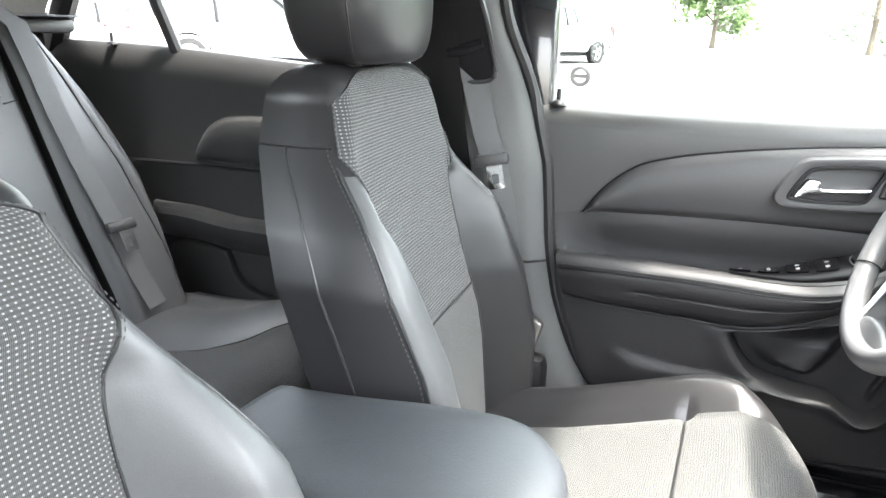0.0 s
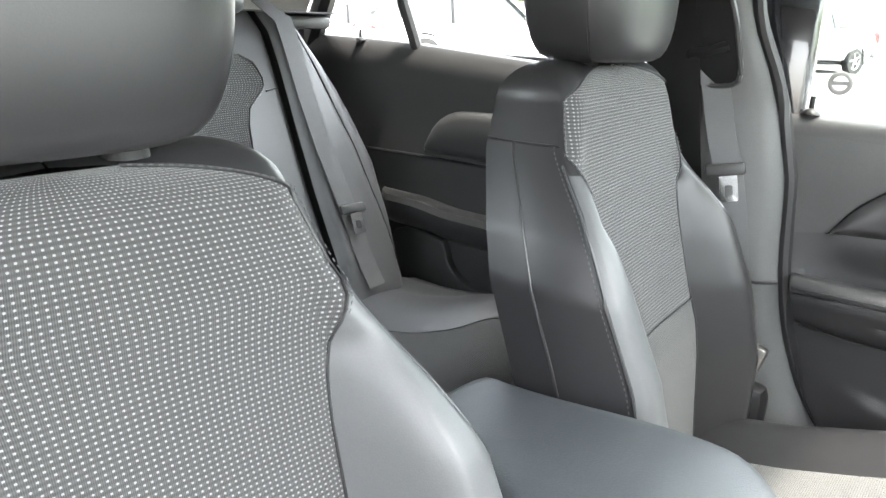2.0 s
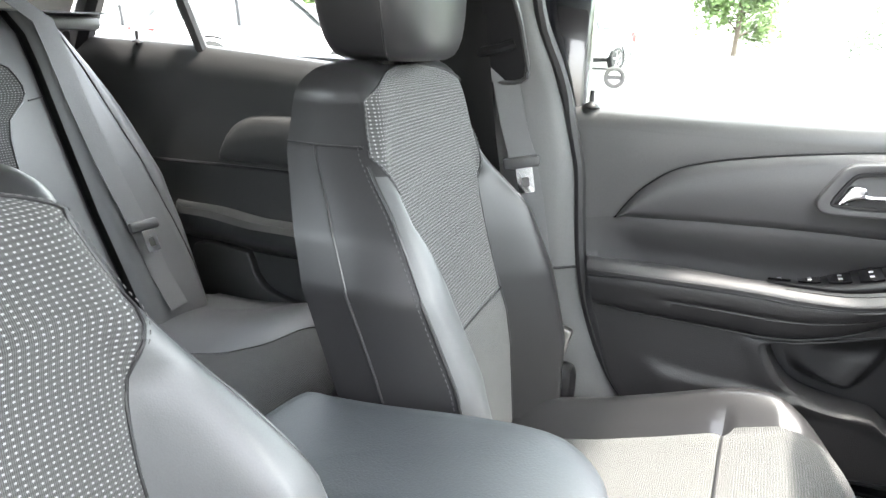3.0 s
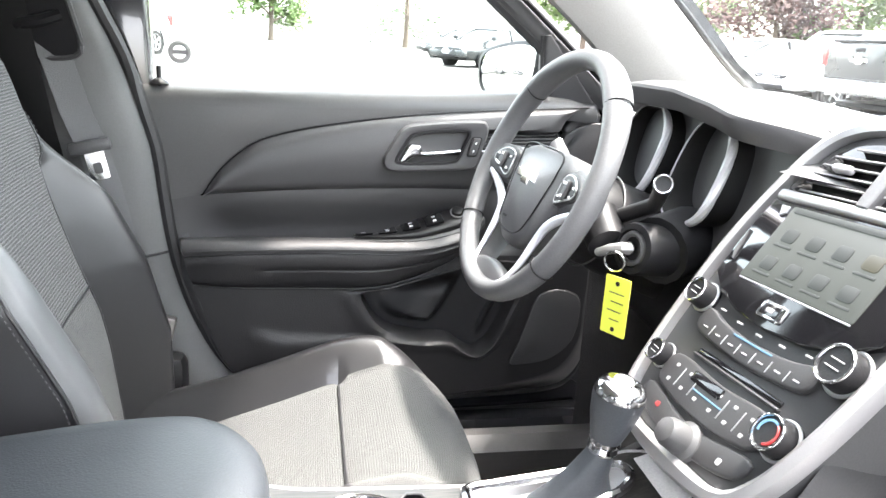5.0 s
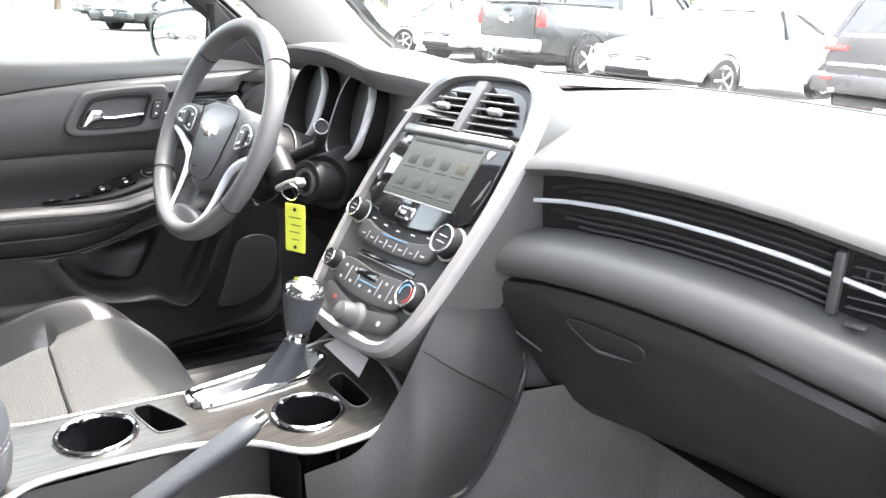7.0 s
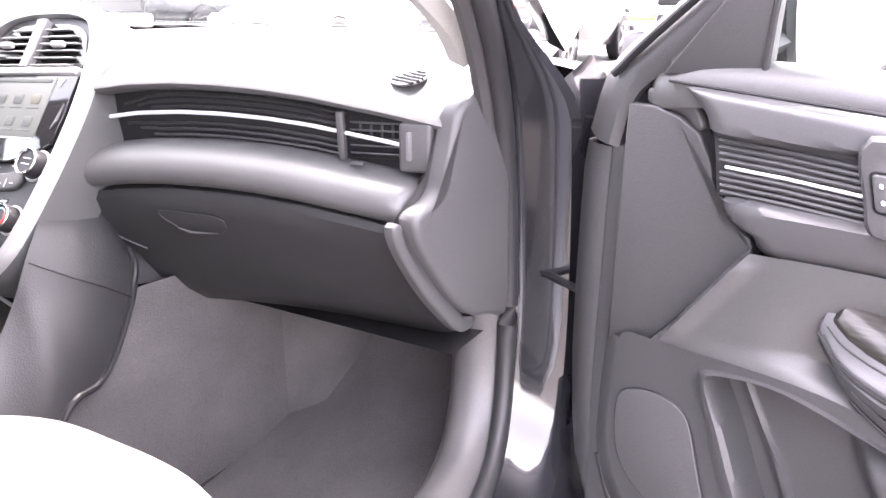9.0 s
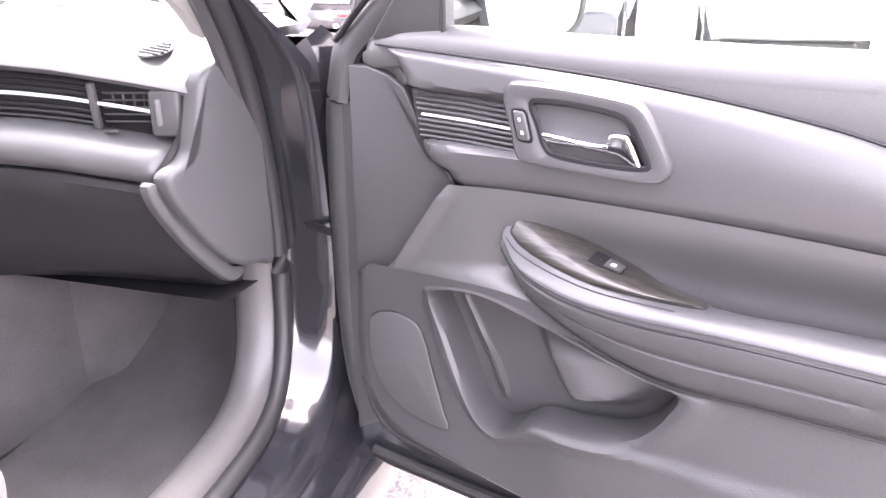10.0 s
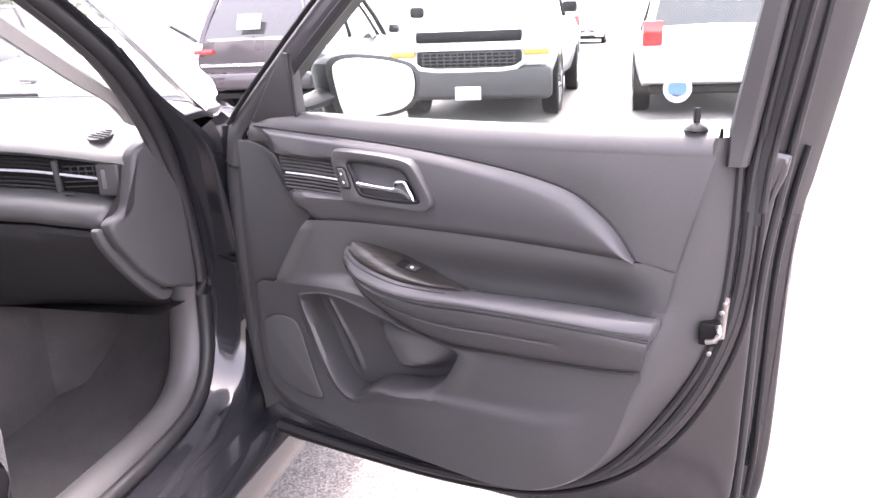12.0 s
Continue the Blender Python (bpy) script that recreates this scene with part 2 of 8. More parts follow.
def straight(pts, n):
    p = np.array(pts, float)
    d = np.r_[0, np.cumsum(np.linalg.norm(np.diff(p, axis=0), axis=1))]
    at = np.linspace(0, d[-1], n)
    return np.stack([np.interp(at, d, p[:, j]) for j in range(p.shape[1])], 1)


def grid(P, bm=None, wrap=False):
    """A sheet of quads over an array of points (rows, columns, 3), with metres as its uv."""
    P = np.asarray(P, float)
    bm = bm or bmesh.new()
    uv = bm.loops.layers.uv.verify()
    n, m, _ = P.shape
    vs = [[bm.verts.new(P[i, j]) for j in range(m)] for i in range(n)]
    du = np.zeros((n, m))
    dv = np.zeros((n, m))
    du[:, 1:] = np.cumsum(np.linalg.norm(np.diff(P, axis=1), axis=2).mean(0))[None, :]
    dv[1:, :] = np.cumsum(np.linalg.norm(np.diff(P, axis=0), axis=2).mean(1))[:, None]
    for i in range(n - 1):
        for j in range(m if wrap else m - 1):
            ring = ((i, j), (i, (j + 1) % m), (i + 1, (j + 1) % m), (i + 1, j))
            try:
                f = bm.faces.new([vs[a][b] for a, b in ring])
            except ValueError:
                continue
            for lp, (a, b) in zip(f.loops, ring):
                lp[uv].uv = (du[a, b], dv[a, b])
    return bm


def loft(rings, cap=True):
    """Closed rings joined into a skin."""
    bm = grid(rings, wrap=True)
    if cap:
        bm.verts.ensure_lookup_table()
        m = len(rings[0])
        for at in (0, len(bm.verts) - m):
            vs = [bm.verts[at + k] for k in range(m)]
            try:
                f = bm.faces.new(vs)
            except ValueError:
                pass
    bmesh.ops.recalc_face_normals(bm, faces=bm.faces)
    return bm


def tube(path, r, seg=10, flat=1.0, cap=True, up=(0, 0, 1)):
    """A round (or flattened) rod along a path. r: one radius or one a point."""
    path = [V3(p) for p in path]
    n = len(path)
    rs = r if hasattr(r, "__len__") else [r] * n
    rings = []
    for i, p in enumerate(path):
        d = (path[min(i + 1, n - 1)] - path[max(i - 1, 0)]).normalized()
        a = V3(up).cross(d)
        if a.length < 1e-4:
            a = V3((1, 0, 0)).cross(d)
        a.normalize()
        b = d.cross(a)
        rings.append([p + a * rs[i] * math.cos(t) + b * rs[i] * flat * math.sin(t) for t in np.linspace(0, 2 * math.pi, seg, endpoint=False)])
    return loft(rings, cap)


def ring_tube(center, axis, R, r, seg=48, sides=12, flat=1.0):
    """A torus."""
    q = V3(axis).to_track_quat("Z", "Y").to_matrix()
    rings = []
    for t in np.linspace(0, 2 * math.pi, seg, endpoint=False):
        rad = V3((math.cos(t), math.sin(t), 0))
        rings.append([V3(center) + q @ (rad * (R + r * math.cos(s)) + V3((0, 0, r * flat * math.sin(s)))) for s in np.linspace(0, 2 * math.pi, sides, endpoint=False)])
    rings.append(rings[0])
    bm = grid(rings, wrap=True)
    bmesh.ops.remove_doubles(bm, verts=bm.verts, dist=1e-6)
    bmesh.ops.recalc_face_normals(bm, faces=bm.faces)
    return bm


def plate(outline, frame_of, depth, bevel=0.004, steps=3, dome=0.0, back=True):
    """A slab of any outline with rounded edges. outline: (a, b) pairs; frame_of(a, b, c) gives the place; it rises by depth along c."""
    o = np.array(outline, float)
    c0 = o.mean(0)
    nxt, prv = np.roll(o, -1, 0), np.roll(o, 1, 0)
    tan = nxt - prv
    nor = np.stack([tan[:, 1], -tan[:, 0]], 1)
    nor /= np.linalg.norm(nor, axis=1)[:, None] + 1e-9
    area = 0.5 * np.sum(o[:, 0] * nxt[:, 1] - nxt[:, 0] * o[:, 1])
    if area > 0:
        nor = -nor
    rings = [(o, 0.0)] if back else []
    for k in range(steps + 1):
        a = math.pi / 2 * k / steps
        rings.append((o + nor * bevel * (1 - math.cos(a)), depth - bevel + bevel * math.sin(a)))
    if dome:
        base = rings[-1][0]
        for k in (0.25, 0.5, 0.75, 0.95):
            rings.append((c0 + (base - c0) * (1 - k), depth + dome * (1 - (1 - k) ** 2)))
    bm = bmesh.new()
    uv = bm.loops.layers.uv.verify()
    loops = [[bm.verts.new(frame_of(a, b, h)) for a, b in ring] for ring, h in rings]
    for lo, hi in zip(loops, loops[1:]):
        for k in range(len(lo)):
            j = (k + 1) % len(lo)
            bm.faces.new((lo[k], lo[j], hi[j], hi[k]))
    top = bm.faces.new(loops[-1])
    caps = [top]
    if back:
        caps.append(bm.faces.new(loops[0][::-1]))
    bmesh.ops.triangulate(bm, faces=caps)
    bmesh.ops.recalc_face_normals(bm, faces=bm.faces)
    for f in bm.faces:
        for lp in f.loops:
            lp[uv].uv = lp.vert.co.xy
    return bm


def rbox(sx, sy, sz, bevel=0.006, seg=2, at=(0, 0, 0), rot=(0, 0, 0)):
    bm = bmesh.new()
    bmesh.ops.create_cube(bm, size=1)
    bmesh.ops.scale(bm, vec=(sx, sy, sz), verts=bm.verts)
    bmesh.ops.bevel(bm, geom=bm.edges[:], offset=min(bevel, 0.49 * min(sx, sy, sz)), segments=seg, affect="EDGES", profile=0.5)
    bmesh.ops.transform(bm, matrix=pose(*at, *rot), verts=bm.verts)
    return bm


def disc(center, axis, r, h, seg=40, bevel=0.002, taper=1.0):
    """A short round knob or button that rises by h along axis."""
    q = V3(axis).to_track_quat("Z", "Y").to_matrix()
    rings = []
    prof = [(r, 0), (r * taper, h - bevel), (r * taper - bevel * 0.3, h - bevel * 0.3), (r * taper - bevel, h), (r * taper * 0.5, h)]
    for rad, z in prof:
        rings.append([V3(center) + q @ V3((rad * math.cos(t), rad * math.sin(t), z)) for t in np.linspace(0, 2 * math.pi, seg, endpoint=False)])
    return loft(rings)


def lathe(center, axis, prof, seg=40, cap=True):
    q = V3(axis).to_track_quat("Z", "Y").to_matrix()
    return loft([[V3(center) + q @ V3((r * math.cos(t), r * math.sin(t), z)) for t in np.linspace(0, 2 * math.pi, seg, endpoint=False)] for r, z in prof], cap)


def rounded(w, h, r, n=5, cx=0.0, cy=0.0):
    """The outline of a rectangle with round corners."""
    out = []
    for sx, sy, a0 in ((1, 1, 0), (-1, 1, 90), (-1, -1, 180), (1, -1, 270)):
        for k in range(n + 1):
            a = radians(a0 + 90 * k / n)
            out.append((cx + sx * (w / 2 - r) + r * math.cos(a), cy + sy * (h / 2 - r) + r * math.sin(a)))
    return out


def smooth(a, b, x):
    t = min(1.0, max(0.0, (x - a) / (b - a)))
    return t * t * (3 - 2 * t)


def lerp_table(x, table):
    xs, ys = zip(*table)
    return float(np.interp(x, xs, ys))

# ---- ground ----
ASPHALT = material("sunlit_asphalt", (0.12, 0.117, 0.114), 0.9, grain=0.8, scale=90, mottle=0.25, mottle_scale=0.7)
# pale and dark stones showing in the asphalt's surface
nt = ASPHALT.node_tree
bsdf = nt.nodes["Principled BSDF"]
tc = nt.nodes.new("ShaderNodeTexCoord")
vor, ramp, mul = nt.nodes.new("ShaderNodeTexVoronoi"), nt.nodes.new("ShaderNodeValToRGB"), nt.nodes.new("ShaderNodeMixRGB")
vor.inputs["Scale"].default_value = 190.0
ramp.color_ramp.elements[0].position, ramp.color_ramp.elements[1].position = 0.25, 0.85
ramp.color_ramp.elements[0].color, ramp.color_ramp.elements[1].color = (0.55, 0.54, 0.53, 1), (1.45, 1.42, 1.37, 1)
mul.blend_type = 'MULTIPLY'
mul.inputs[0].default_value = 1.0
for ln in list(nt.links):
    if ln.to_socket == bsdf.inputs["Base Color"]:
        nt.links.new(ln.from_socket, mul.inputs[1])
nt.links.new(tc.outputs["Object"], vor.inputs["Vector"])
nt.links.new(vor.outputs["Color"], ramp.inputs[0])
nt.links.new(ramp.outputs[0], mul.inputs[2])
nt.links.new(mul.outputs[0], bsdf.inputs["Base Color"])
bm = grid([[(x, y, 0) for x in (-3000, -60, -20, 0, 20, 60, 3000)] for y in (-3000, -60, -20, 0, 20, 60, 3000)])
tagged(part("ground", bm, ASPHALT), "pale sunlit asphalt of a car lot", "ground", kind="structure")

# ---- front doors ----
# A door's own metres: u from the hinge towards the rear, v the height, w from the outer skin inwards.
EASE = np.array([0, 0.012, 0.03, 0.06, 0.12, 0.2, 0.3, 0.4, 0.5, 0.6, 0.7, 0.8, 0.88, 0.94, 0.97, 0.988, 1.0])


def pad(top, low, w_of, n=60, rows=EASE, roll=0.012, skirt=0.03, ends=True):
    """A padded strip between two curves, its rim rolled back and closed to the panel behind. Gives rows of (u, v, w)."""
    a, b = spline(top, n), spline(low, n)
    out = []
    for s in rows:
        line = a * (1 - s) + b * s
        row = []
        for j, (u, v) in enumerate(line):
            t = j / (n - 1)
            e = min(s, 1 - s) * np.linalg.norm(a[j] - b[j])
            if ends:
                e = min(e, min(t, 1 - t) * 0.8)
            drop = roll * max(0.0, 1 - e / (roll * 1.4)) ** 2
            row.append((u, v, w_of(t, s) - drop))
        out.append(row)
    P = np.array(out)
    first, last = P[0].copy(), P[-1].copy()
    first[:, 2] -= skirt
    last[:, 2] -= skirt
    P = np.concatenate([first[None], P, last[None]])
    l, r = P[:, 0].copy(), P[:, -1].copy()
    l[:, 2] -= skirt
    r[:, 2] -= skirt
    return np.concatenate([l[:, None], P, r[:, None]], 1)


def stitches(path, length=0.006, gap=0.004, r=0.0008):
    """A row of short threads along a path, one mesh."""
    pts = straight([tuple(p) for p in path], max(2, int(sum((b - a).length for a, b in zip(path, path[1:])) / (length + gap)) * 2))
    bm = bmesh.new()
    for a, b in zip(pts[::2], pts[1::2]):
        a, b = V3(a), V3(b)
        d = (b - a).normalized()
        s = d.orthogonal().normalized() * r
        t = d.cross(s)
        va = [bm.verts.new(p) for p in (a + s, a + t, a - s, a - t)]
        vb = [bm.verts.new(p) for p in (b + s, b + t, b - s, b - t)]
        for k in range(4):
            bm.faces.new((va[k], va[(k + 1) % 4], vb[(k + 1) % 4], vb[k]))
    return bm


SWEEP_TOP = [(0.178, 0.977), (0.28, 0.972), (0.381, 0.966), (0.49, 0.957), (0.595, 0.944), (0.68, 0.930), (0.736, 0.918), (0.79, 0.901), (0.828, 0.876), (0.860, 0.845), (0.887, 0.805)]
SWEEP_LOW = [(0.290, 0.812), (0.42, 0.818), (0.59, 0.816), (0.75, 0.810), (0.889, 0.801)]
SWEEP_FRONT = [(0.178, 0.977), (0.199, 0.968), (0.218, 0.951), (0.228, 0.930), (0.240, 0.896), (0.247, 0.866), (0.254, 0.848), (0.268, 0.838), (0.284, 0.830), (0.290, 0.812)]
SHOULDER = [(0.146, 0.665), (0.146, 0.567), (0.150, 0.501), (0.183, 0.446), (0.24, 0.424), (0.384, 0.404), (0.534, 0.392), (0.683, 0.388), (0.757, 0.406), (0.818, 0.446), (0.866, 0.508), (0.896, 0.606), (0.924, 0.696), (0.946, 0.791), (0.969, 0.894), (0.990, 0.985)]
FOOT = [(0.120, 0.665), (0.116, 0.560), (0.120, 0.480), (0.148, 0.412), (0.205, 0.384), (0.384, 0.374), (0.534, 0.368), (0.690, 0.367), (0.775, 0.384), (0.850, 0.440), (0.920, 0.535), (0.978, 0.645), (1.001, 0.740), (1.009, 0.840), (1.010, 0.920), (1.010, 0.985)]
# the armrest's four long edges, each from its front tip to the rear: u, v, w
ARM_IN = [(0.377, 0.784, 0.100), (0.399, 0.784, 0.092), (0.434, 0.774, 0.086), (0.481, 0.757, 0.081), (0.532, 0.735, 0.077), (0.579, 0.716, 0.077), (0.647, 0.710, 0.086), (0.727, 0.714, 0.088), (0.821, 0.716, 0.090), (0.919, 0.716, 0.108)]
ARM_CREST = [(0.373, 0.762, 0.112), (0.401, 0.742, 0.128), (0.445, 0.730, 0.140), (0.496, 0.722, 0.147), (0.551, 0.722, 0.152), (0.609, 0.725, 0.157), (0.676, 0.727, 0.160), (0.769, 0.726, 0.162), (0.853, 0.724, 0.161), (0.924, 0.722, 0.152)]
ARM_PIPE = [(0.372, 0.750, 0.114), (0.405, 0.727, 0.135), (0.456, 0.712, 0.148), (0.511, 0.706, 0.156), (0.565, 0.705, 0.161), (0.619, 0.708, 0.165), (0.686, 0.710, 0.168), (0.777, 0.709, 0.169), (0.855, 0.706, 0.167), (0.919, 0.697, 0.153)]
ARM_FOOT = [(0.374, 0.738, 0.113), (0.412, 0.699, 0.125), (0.466, 0.669, 0.132), (0.517, 0.650, 0.138), (0.569, 0.638, 0.142), (0.618, 0.635, 0.146), (0.688, 0.637, 0.148), (0.777, 0.638, 0.149), (0.859, 0.641, 0.150), (0.908, 0.645, 0.146)]


def door_face(u):
    """How far the upper trim stands off the outer skin's plane."""
    return lerp_table(u, [(0.13, 0.082), (0.22, 0.098), (0.32, 0.108), (0.45, 0.110), (1.1, 0.110)])


def lower_face(u, v):
    w = lerp_table(u, [(0.11, 0.088), (0.15, 0.095), (0.2, 0.101), (0.3, 0.116), (0.4, 0.124), (0.54, 0.133), (0.65, 0.141), (0.8, 0.143), (0.9, 0.138)])
    return w + (0.112 - w) * smooth(0.62, 0.76, v) * smooth(0.7, 0.88, u)


def crease_rise(u, v):
    """A step that runs back from the map pocket's lip and dies away."""
    vc = lerp_table(u, [(0.40, 0.506), (0.50, 0.524), (0.56, 0.532), (0.62, 0.535), (0.70, 0.536), (0.76, 0.539), (0.80, 0.553), (0.86, 0.575)])
    return 0.010 * smooth(vc + 0.005, vc - 0.006, v) * smooth(vc - 0.16, vc - 0.03, v) * smooth(0.40, 0.50, u) * smooth(0.83, 0.76, u)


def front_door(side, m, label):
    """side: 1 for the driver's door, -1 for the passenger's, whose u runs the other way in its own axes."""
    door = thing("car_door", label, "car door", m, group="front doors")
    W0 = 0.11
    # Same trim on both doors; driver's darker colours paint in the cabin's shade.
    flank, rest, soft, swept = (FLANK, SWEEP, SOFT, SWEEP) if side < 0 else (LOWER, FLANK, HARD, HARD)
    set_back = 0.035 if side > 0 else 0.0

    def at(u, v, w):
        return V3((side * u, w, v))

    def sheet(P):
        P = np.array(P)
        return grid(np.stack([side * P[..., 0], P[..., 2], P[..., 1]], -1))

    def ring(pts, n, r, w, seg=8, flat=1.0):
        return tube([at(u, v, w) for u, v in spline(pts, n)], r, seg, flat, up=(0, 1, 0))

    def lean(v):
        return 0.22 * max(0.0, v - 0.99)

    # steel shell with its painted rim
    shell = [(0.10, 0.335), (0.13, 0.31), (0.18, 0.302), (0.4, 0.302), (0.8, 0.308), (0.96, 0.322), (1.025, 0.36), (1.040, 0.45), (1.044, 0.6), (1.049, 0.78), (1.062, 0.90), (1.070, 0.962), (0.9, 0.972), (0.5, 0.975), (0.16, 0.975), (0.085, 0.95), (0.070, 0.88), (0.068, 0.7), (0.075, 0.5)]
    part("shell", plate(spline(shell, 100, True), lambda a, b, c: at(a, b, -0.045 + c), 0.105, 0.010), PAINT, door, "black painted steel door shell")
    skin = [(0.10, 0.32), (0.14, 0.285), (0.4, 0.285), (0.8, 0.29), (0.99, 0.305), (1.062, 0.345), (1.080, 0.45), (1.084, 0.6), (1.086, 0.76), (1.094, 0.86), (1.102, 0.922), (1.106, 0.960), (1.09, 0.972), (0.9, 0.972), (0.5, 0.975), (0.16, 0.975), (0.085, 0.95), (0.066, 0.88), (0.062, 0.7), (0.07, 0.5)]
    part("outer_skin", plate(spline(skin, 100, True), lambda a, b, c: at(a, b, -0.055 + c), 0.030, 0.006), PAINT, door, "black painted outer door skin")
    # window frame: a slim bar up the front and over the top
    fr = [(0.085, 0.90), (0.105, 0.97), (0.155, 1.015), (0.27, 1.108), (0.39, 1.20), (0.52, 1.293), (0.64, 1.362), (0.78, 1.395), (0.95, 1.40), (1.07, 1.39), (1.12, 1.37)]
    line = spline(fr, 60)
    rings = []
    for i in range(60):
        d = line[min(i + 1, 59)] - line[max(i - 1, 0)]
        d = d / np.linalg.norm(d)
        nrm = np.array([-d[1], d[0]])
        rings.append([at(line[i][0] + nrm[0] * 0.028 * a, line[i][1] + nrm[1] * 0.028 * a, 0.045 + lean(line[i][1]) + 0.03 * b) for a, b in ((-1, 0.9), (-0.6, 1.1), (0, 1), (0.5, 0.6), (1, 0.1), (1.1, -1), (0, -1.2), (-1, -1))])
    part("window_frame", loft(rings), FLANK, door, "matt dark grey window frame")
    # the same section goes on down the door's front edge below a joint
    rings = []
    for v, u, k in ((0.893, 0.0838, 1.0), (0.86, 0.080, 1.0), (0.80, 0.079, 1.0), (0.70, 0.079, 1.0), (0.60, 0.081, 1.0), (0.50, 0.087, 0.95), (0.44, 0.094, 0.9), (0.40, 0.104, 0.8)):
        rings.append([at(u + 0.028 * a * k, v, 0.045 + 0.0245 * b) for a, b in ((1, 0.9), (0.6, 1.1), (0, 1), (-0.5, 0.6), (-1, 0.1), (-1.1, -1), (0, -1.2), (1, -1))])
    part("front_post", loft(rings), FLANK, door, "rounded grey front edge of the door")
    seal = [at(u, v, 0.072 + lean(v)) for u, v in spline([(u + 0.020, v - 0.020) for u, v in fr[2:9]], 50)]
    part("window_seal", tube(seal, 0.010, 8), RUBBER, door)
    part("frame_bead", tube([at(u, v, 0.075 + lean(v)) for u, v in spline([(u - 0.006, v + 0.008) for u, v in fr[1:8]], 50)], 0.005, 8), BLACKP, door)
    # the broad rear upright of the frame: cover, groove, seal, outer flange
    u_in = lambda v: set_back + lerp_table(v, [(0.88, 1.0), (0.945, 0.999), (1.0, 1.001), (1.156, 1.03), (1.38, 1.075)])
    u_mid = lambda v: set_back + lerp_table(v, [(0.88, 1.022), (0.945, 1.026), (1.154, 1.061), (1.38, 1.10)])
    u_out = lambda v: lerp_table(v, [(0.86, 1.092), (0.90, 1.102), (0.986, 1.118), (1.087, 1.136), (1.15, 1.147), (1.38, 1.185)])
    rows = []
    for v in np.linspace(0.86, 1.38, 24):
        a, b, c, k = u_in(v), u_mid(v), u_out(v), lean(v)
        rows.append([at(u, v, w + k) for u, w in ((a + 0.006, -0.03), (a + 0.006, 0.06), (b, 0.066), (b + 0.012, 0.070), (b + 0.024, 0.070), (c - 0.060, 0.058), (c - 0.050, 0.050), (c - 0.034, 0.028), (c - 0.018, 0.0), (c - 0.002, -0.025), (c, -0.035), (c, -0.05))])
    part("rear_upright", loft(rows), LOWER, door, "broad dark rear window upright")
    rows = []
    for v in np.linspace(0.946, 1.37, 18):
        a, b, k = u_in(v), u_mid(v), lean(v)
        rows.append([at(u, v, w + k) for u, w in ((a, 0.045), (a, 0.095), (a + 0.004, 0.101), (b - 0.008, 0.101), (b - 0.002, 0.096), (b, 0.085), (b, 0.06))])
    part("frame_cover", loft(rows), HARD, door, "grey trim on the rear upright")
    for off, rr, w in ((0.006, 0.006, 0.068), (0.026, 0.005, 0.070)):
        part("upright_seal", tube([at(u_mid(v) + off, v, w + lean(v)) for v in np.linspace(0.88, 1.36, 20)], rr, 8), RUBBER, door)
    part("edge_seal", tube([at(u, v, w) for u, v, w in spline([(1.044, 0.40, 0.046), (1.048, 0.552, 0.046), (1.050, 0.69, 0.046), (1.056, 0.81, 0.046), (1.070, 0.92, 0.044), (1.078, 0.98, 0.044), (1.094, 1.08, 0.062), (1.112, 1.2, 0.09)], 40)], 0.006, 8), RUBBER, door, "black rubber edge seal")
    part("edge_seal", tube([at(u, v, w) for u, v, w in spline([(1.056, 0.40, 0.016), (1.062, 0.48, 0.014), (1.064, 0.60, 0.014), (1.068, 0.78, 0.014), (1.082, 0.90, 0.012), (1.094, 0.965, 0.010)], 30)], 0.005, 8), BLACKP, door)
    # panes
    pane = part("window_pane", plate(spline([(0.17, 0.985), (0.39, 1.165), (0.52, 1.265), (0.65, 1.345), (0.8, 1.378), (1.0, 1.38), (1.045, 1.33), (1.03, 1.1), (1.01, 0.985), (0.6, 0.985)], 60, True), lambda a, b, c: at(a, b, 0.048 + c + lean(b)), 0.004, 0.001, 1), GLASS, door, "clear side window pane")
    pane.visible_shadow = False
    # corner cover at the mirror
    part("mirror_cover", plate([(0.165, 0.985), (0.272, 0.985), (0.283, 1.105), (0.270, 1.108)], lambda a, b, c: at(a, b, 0.055 + c + lean(b)), 0.03, 0.005), FLANK, door, "dark grey triangular mirror cover")
    part("cover_edge", tube([at(0.274, 0.99, 0.085), at(0.279, 1.05, 0.095), at(0.286, 1.106, 0.105)], 0.004, 8), RUBBER, door)

    # ledge under the pane, with its blunt rounded front end
    top = [(0.142, 0.991), (0.21, 1.0), (0.3, 1.001), (0.46, 0.996), (0.68, 0.992), (0.87, 0.992), (0.988, 0.993)]
    ledge = []
    for u, v in spline(top, 60):
        f = door_face(u)
        k = 1 - math.sqrt(max(0.0, 1 - max(0.0, (0.165 - u) / 0.023) ** 2))
        ledge.append([(u, v - 0.020, 0.050), (u, v - 0.006, 0.055), (u, v, 0.064), (u, v + 0.002, 0.074 - 0.01 * k), (u, v - 0.001, f - 0.022 - 0.012 * k), (u, v - 0.009, f - 0.010 - 0.02 * k), (u, v - 0.020, f - 0.003 - 0.022 * k), (u, v - 0.034, f - 0.024 * k), (u, v - 0.048, f - 0.004 - 0.03 * k)])
    c0 = np.array(ledge[0]).mean(0)
    for q, back in ((0.35, 0.003), (0.8, 0.006)):
        ledge.insert(0, [tuple(np.array(p) * (1 - q) + c0 * q - np.array((back, 0, 0))) for p in ledge[1 if q > 0.5 else 0]])
    part("upper_ledge", sheet(np.array(ledge).transpose(1, 0, 2)), SOFT, door, "soft dark grey window ledge")
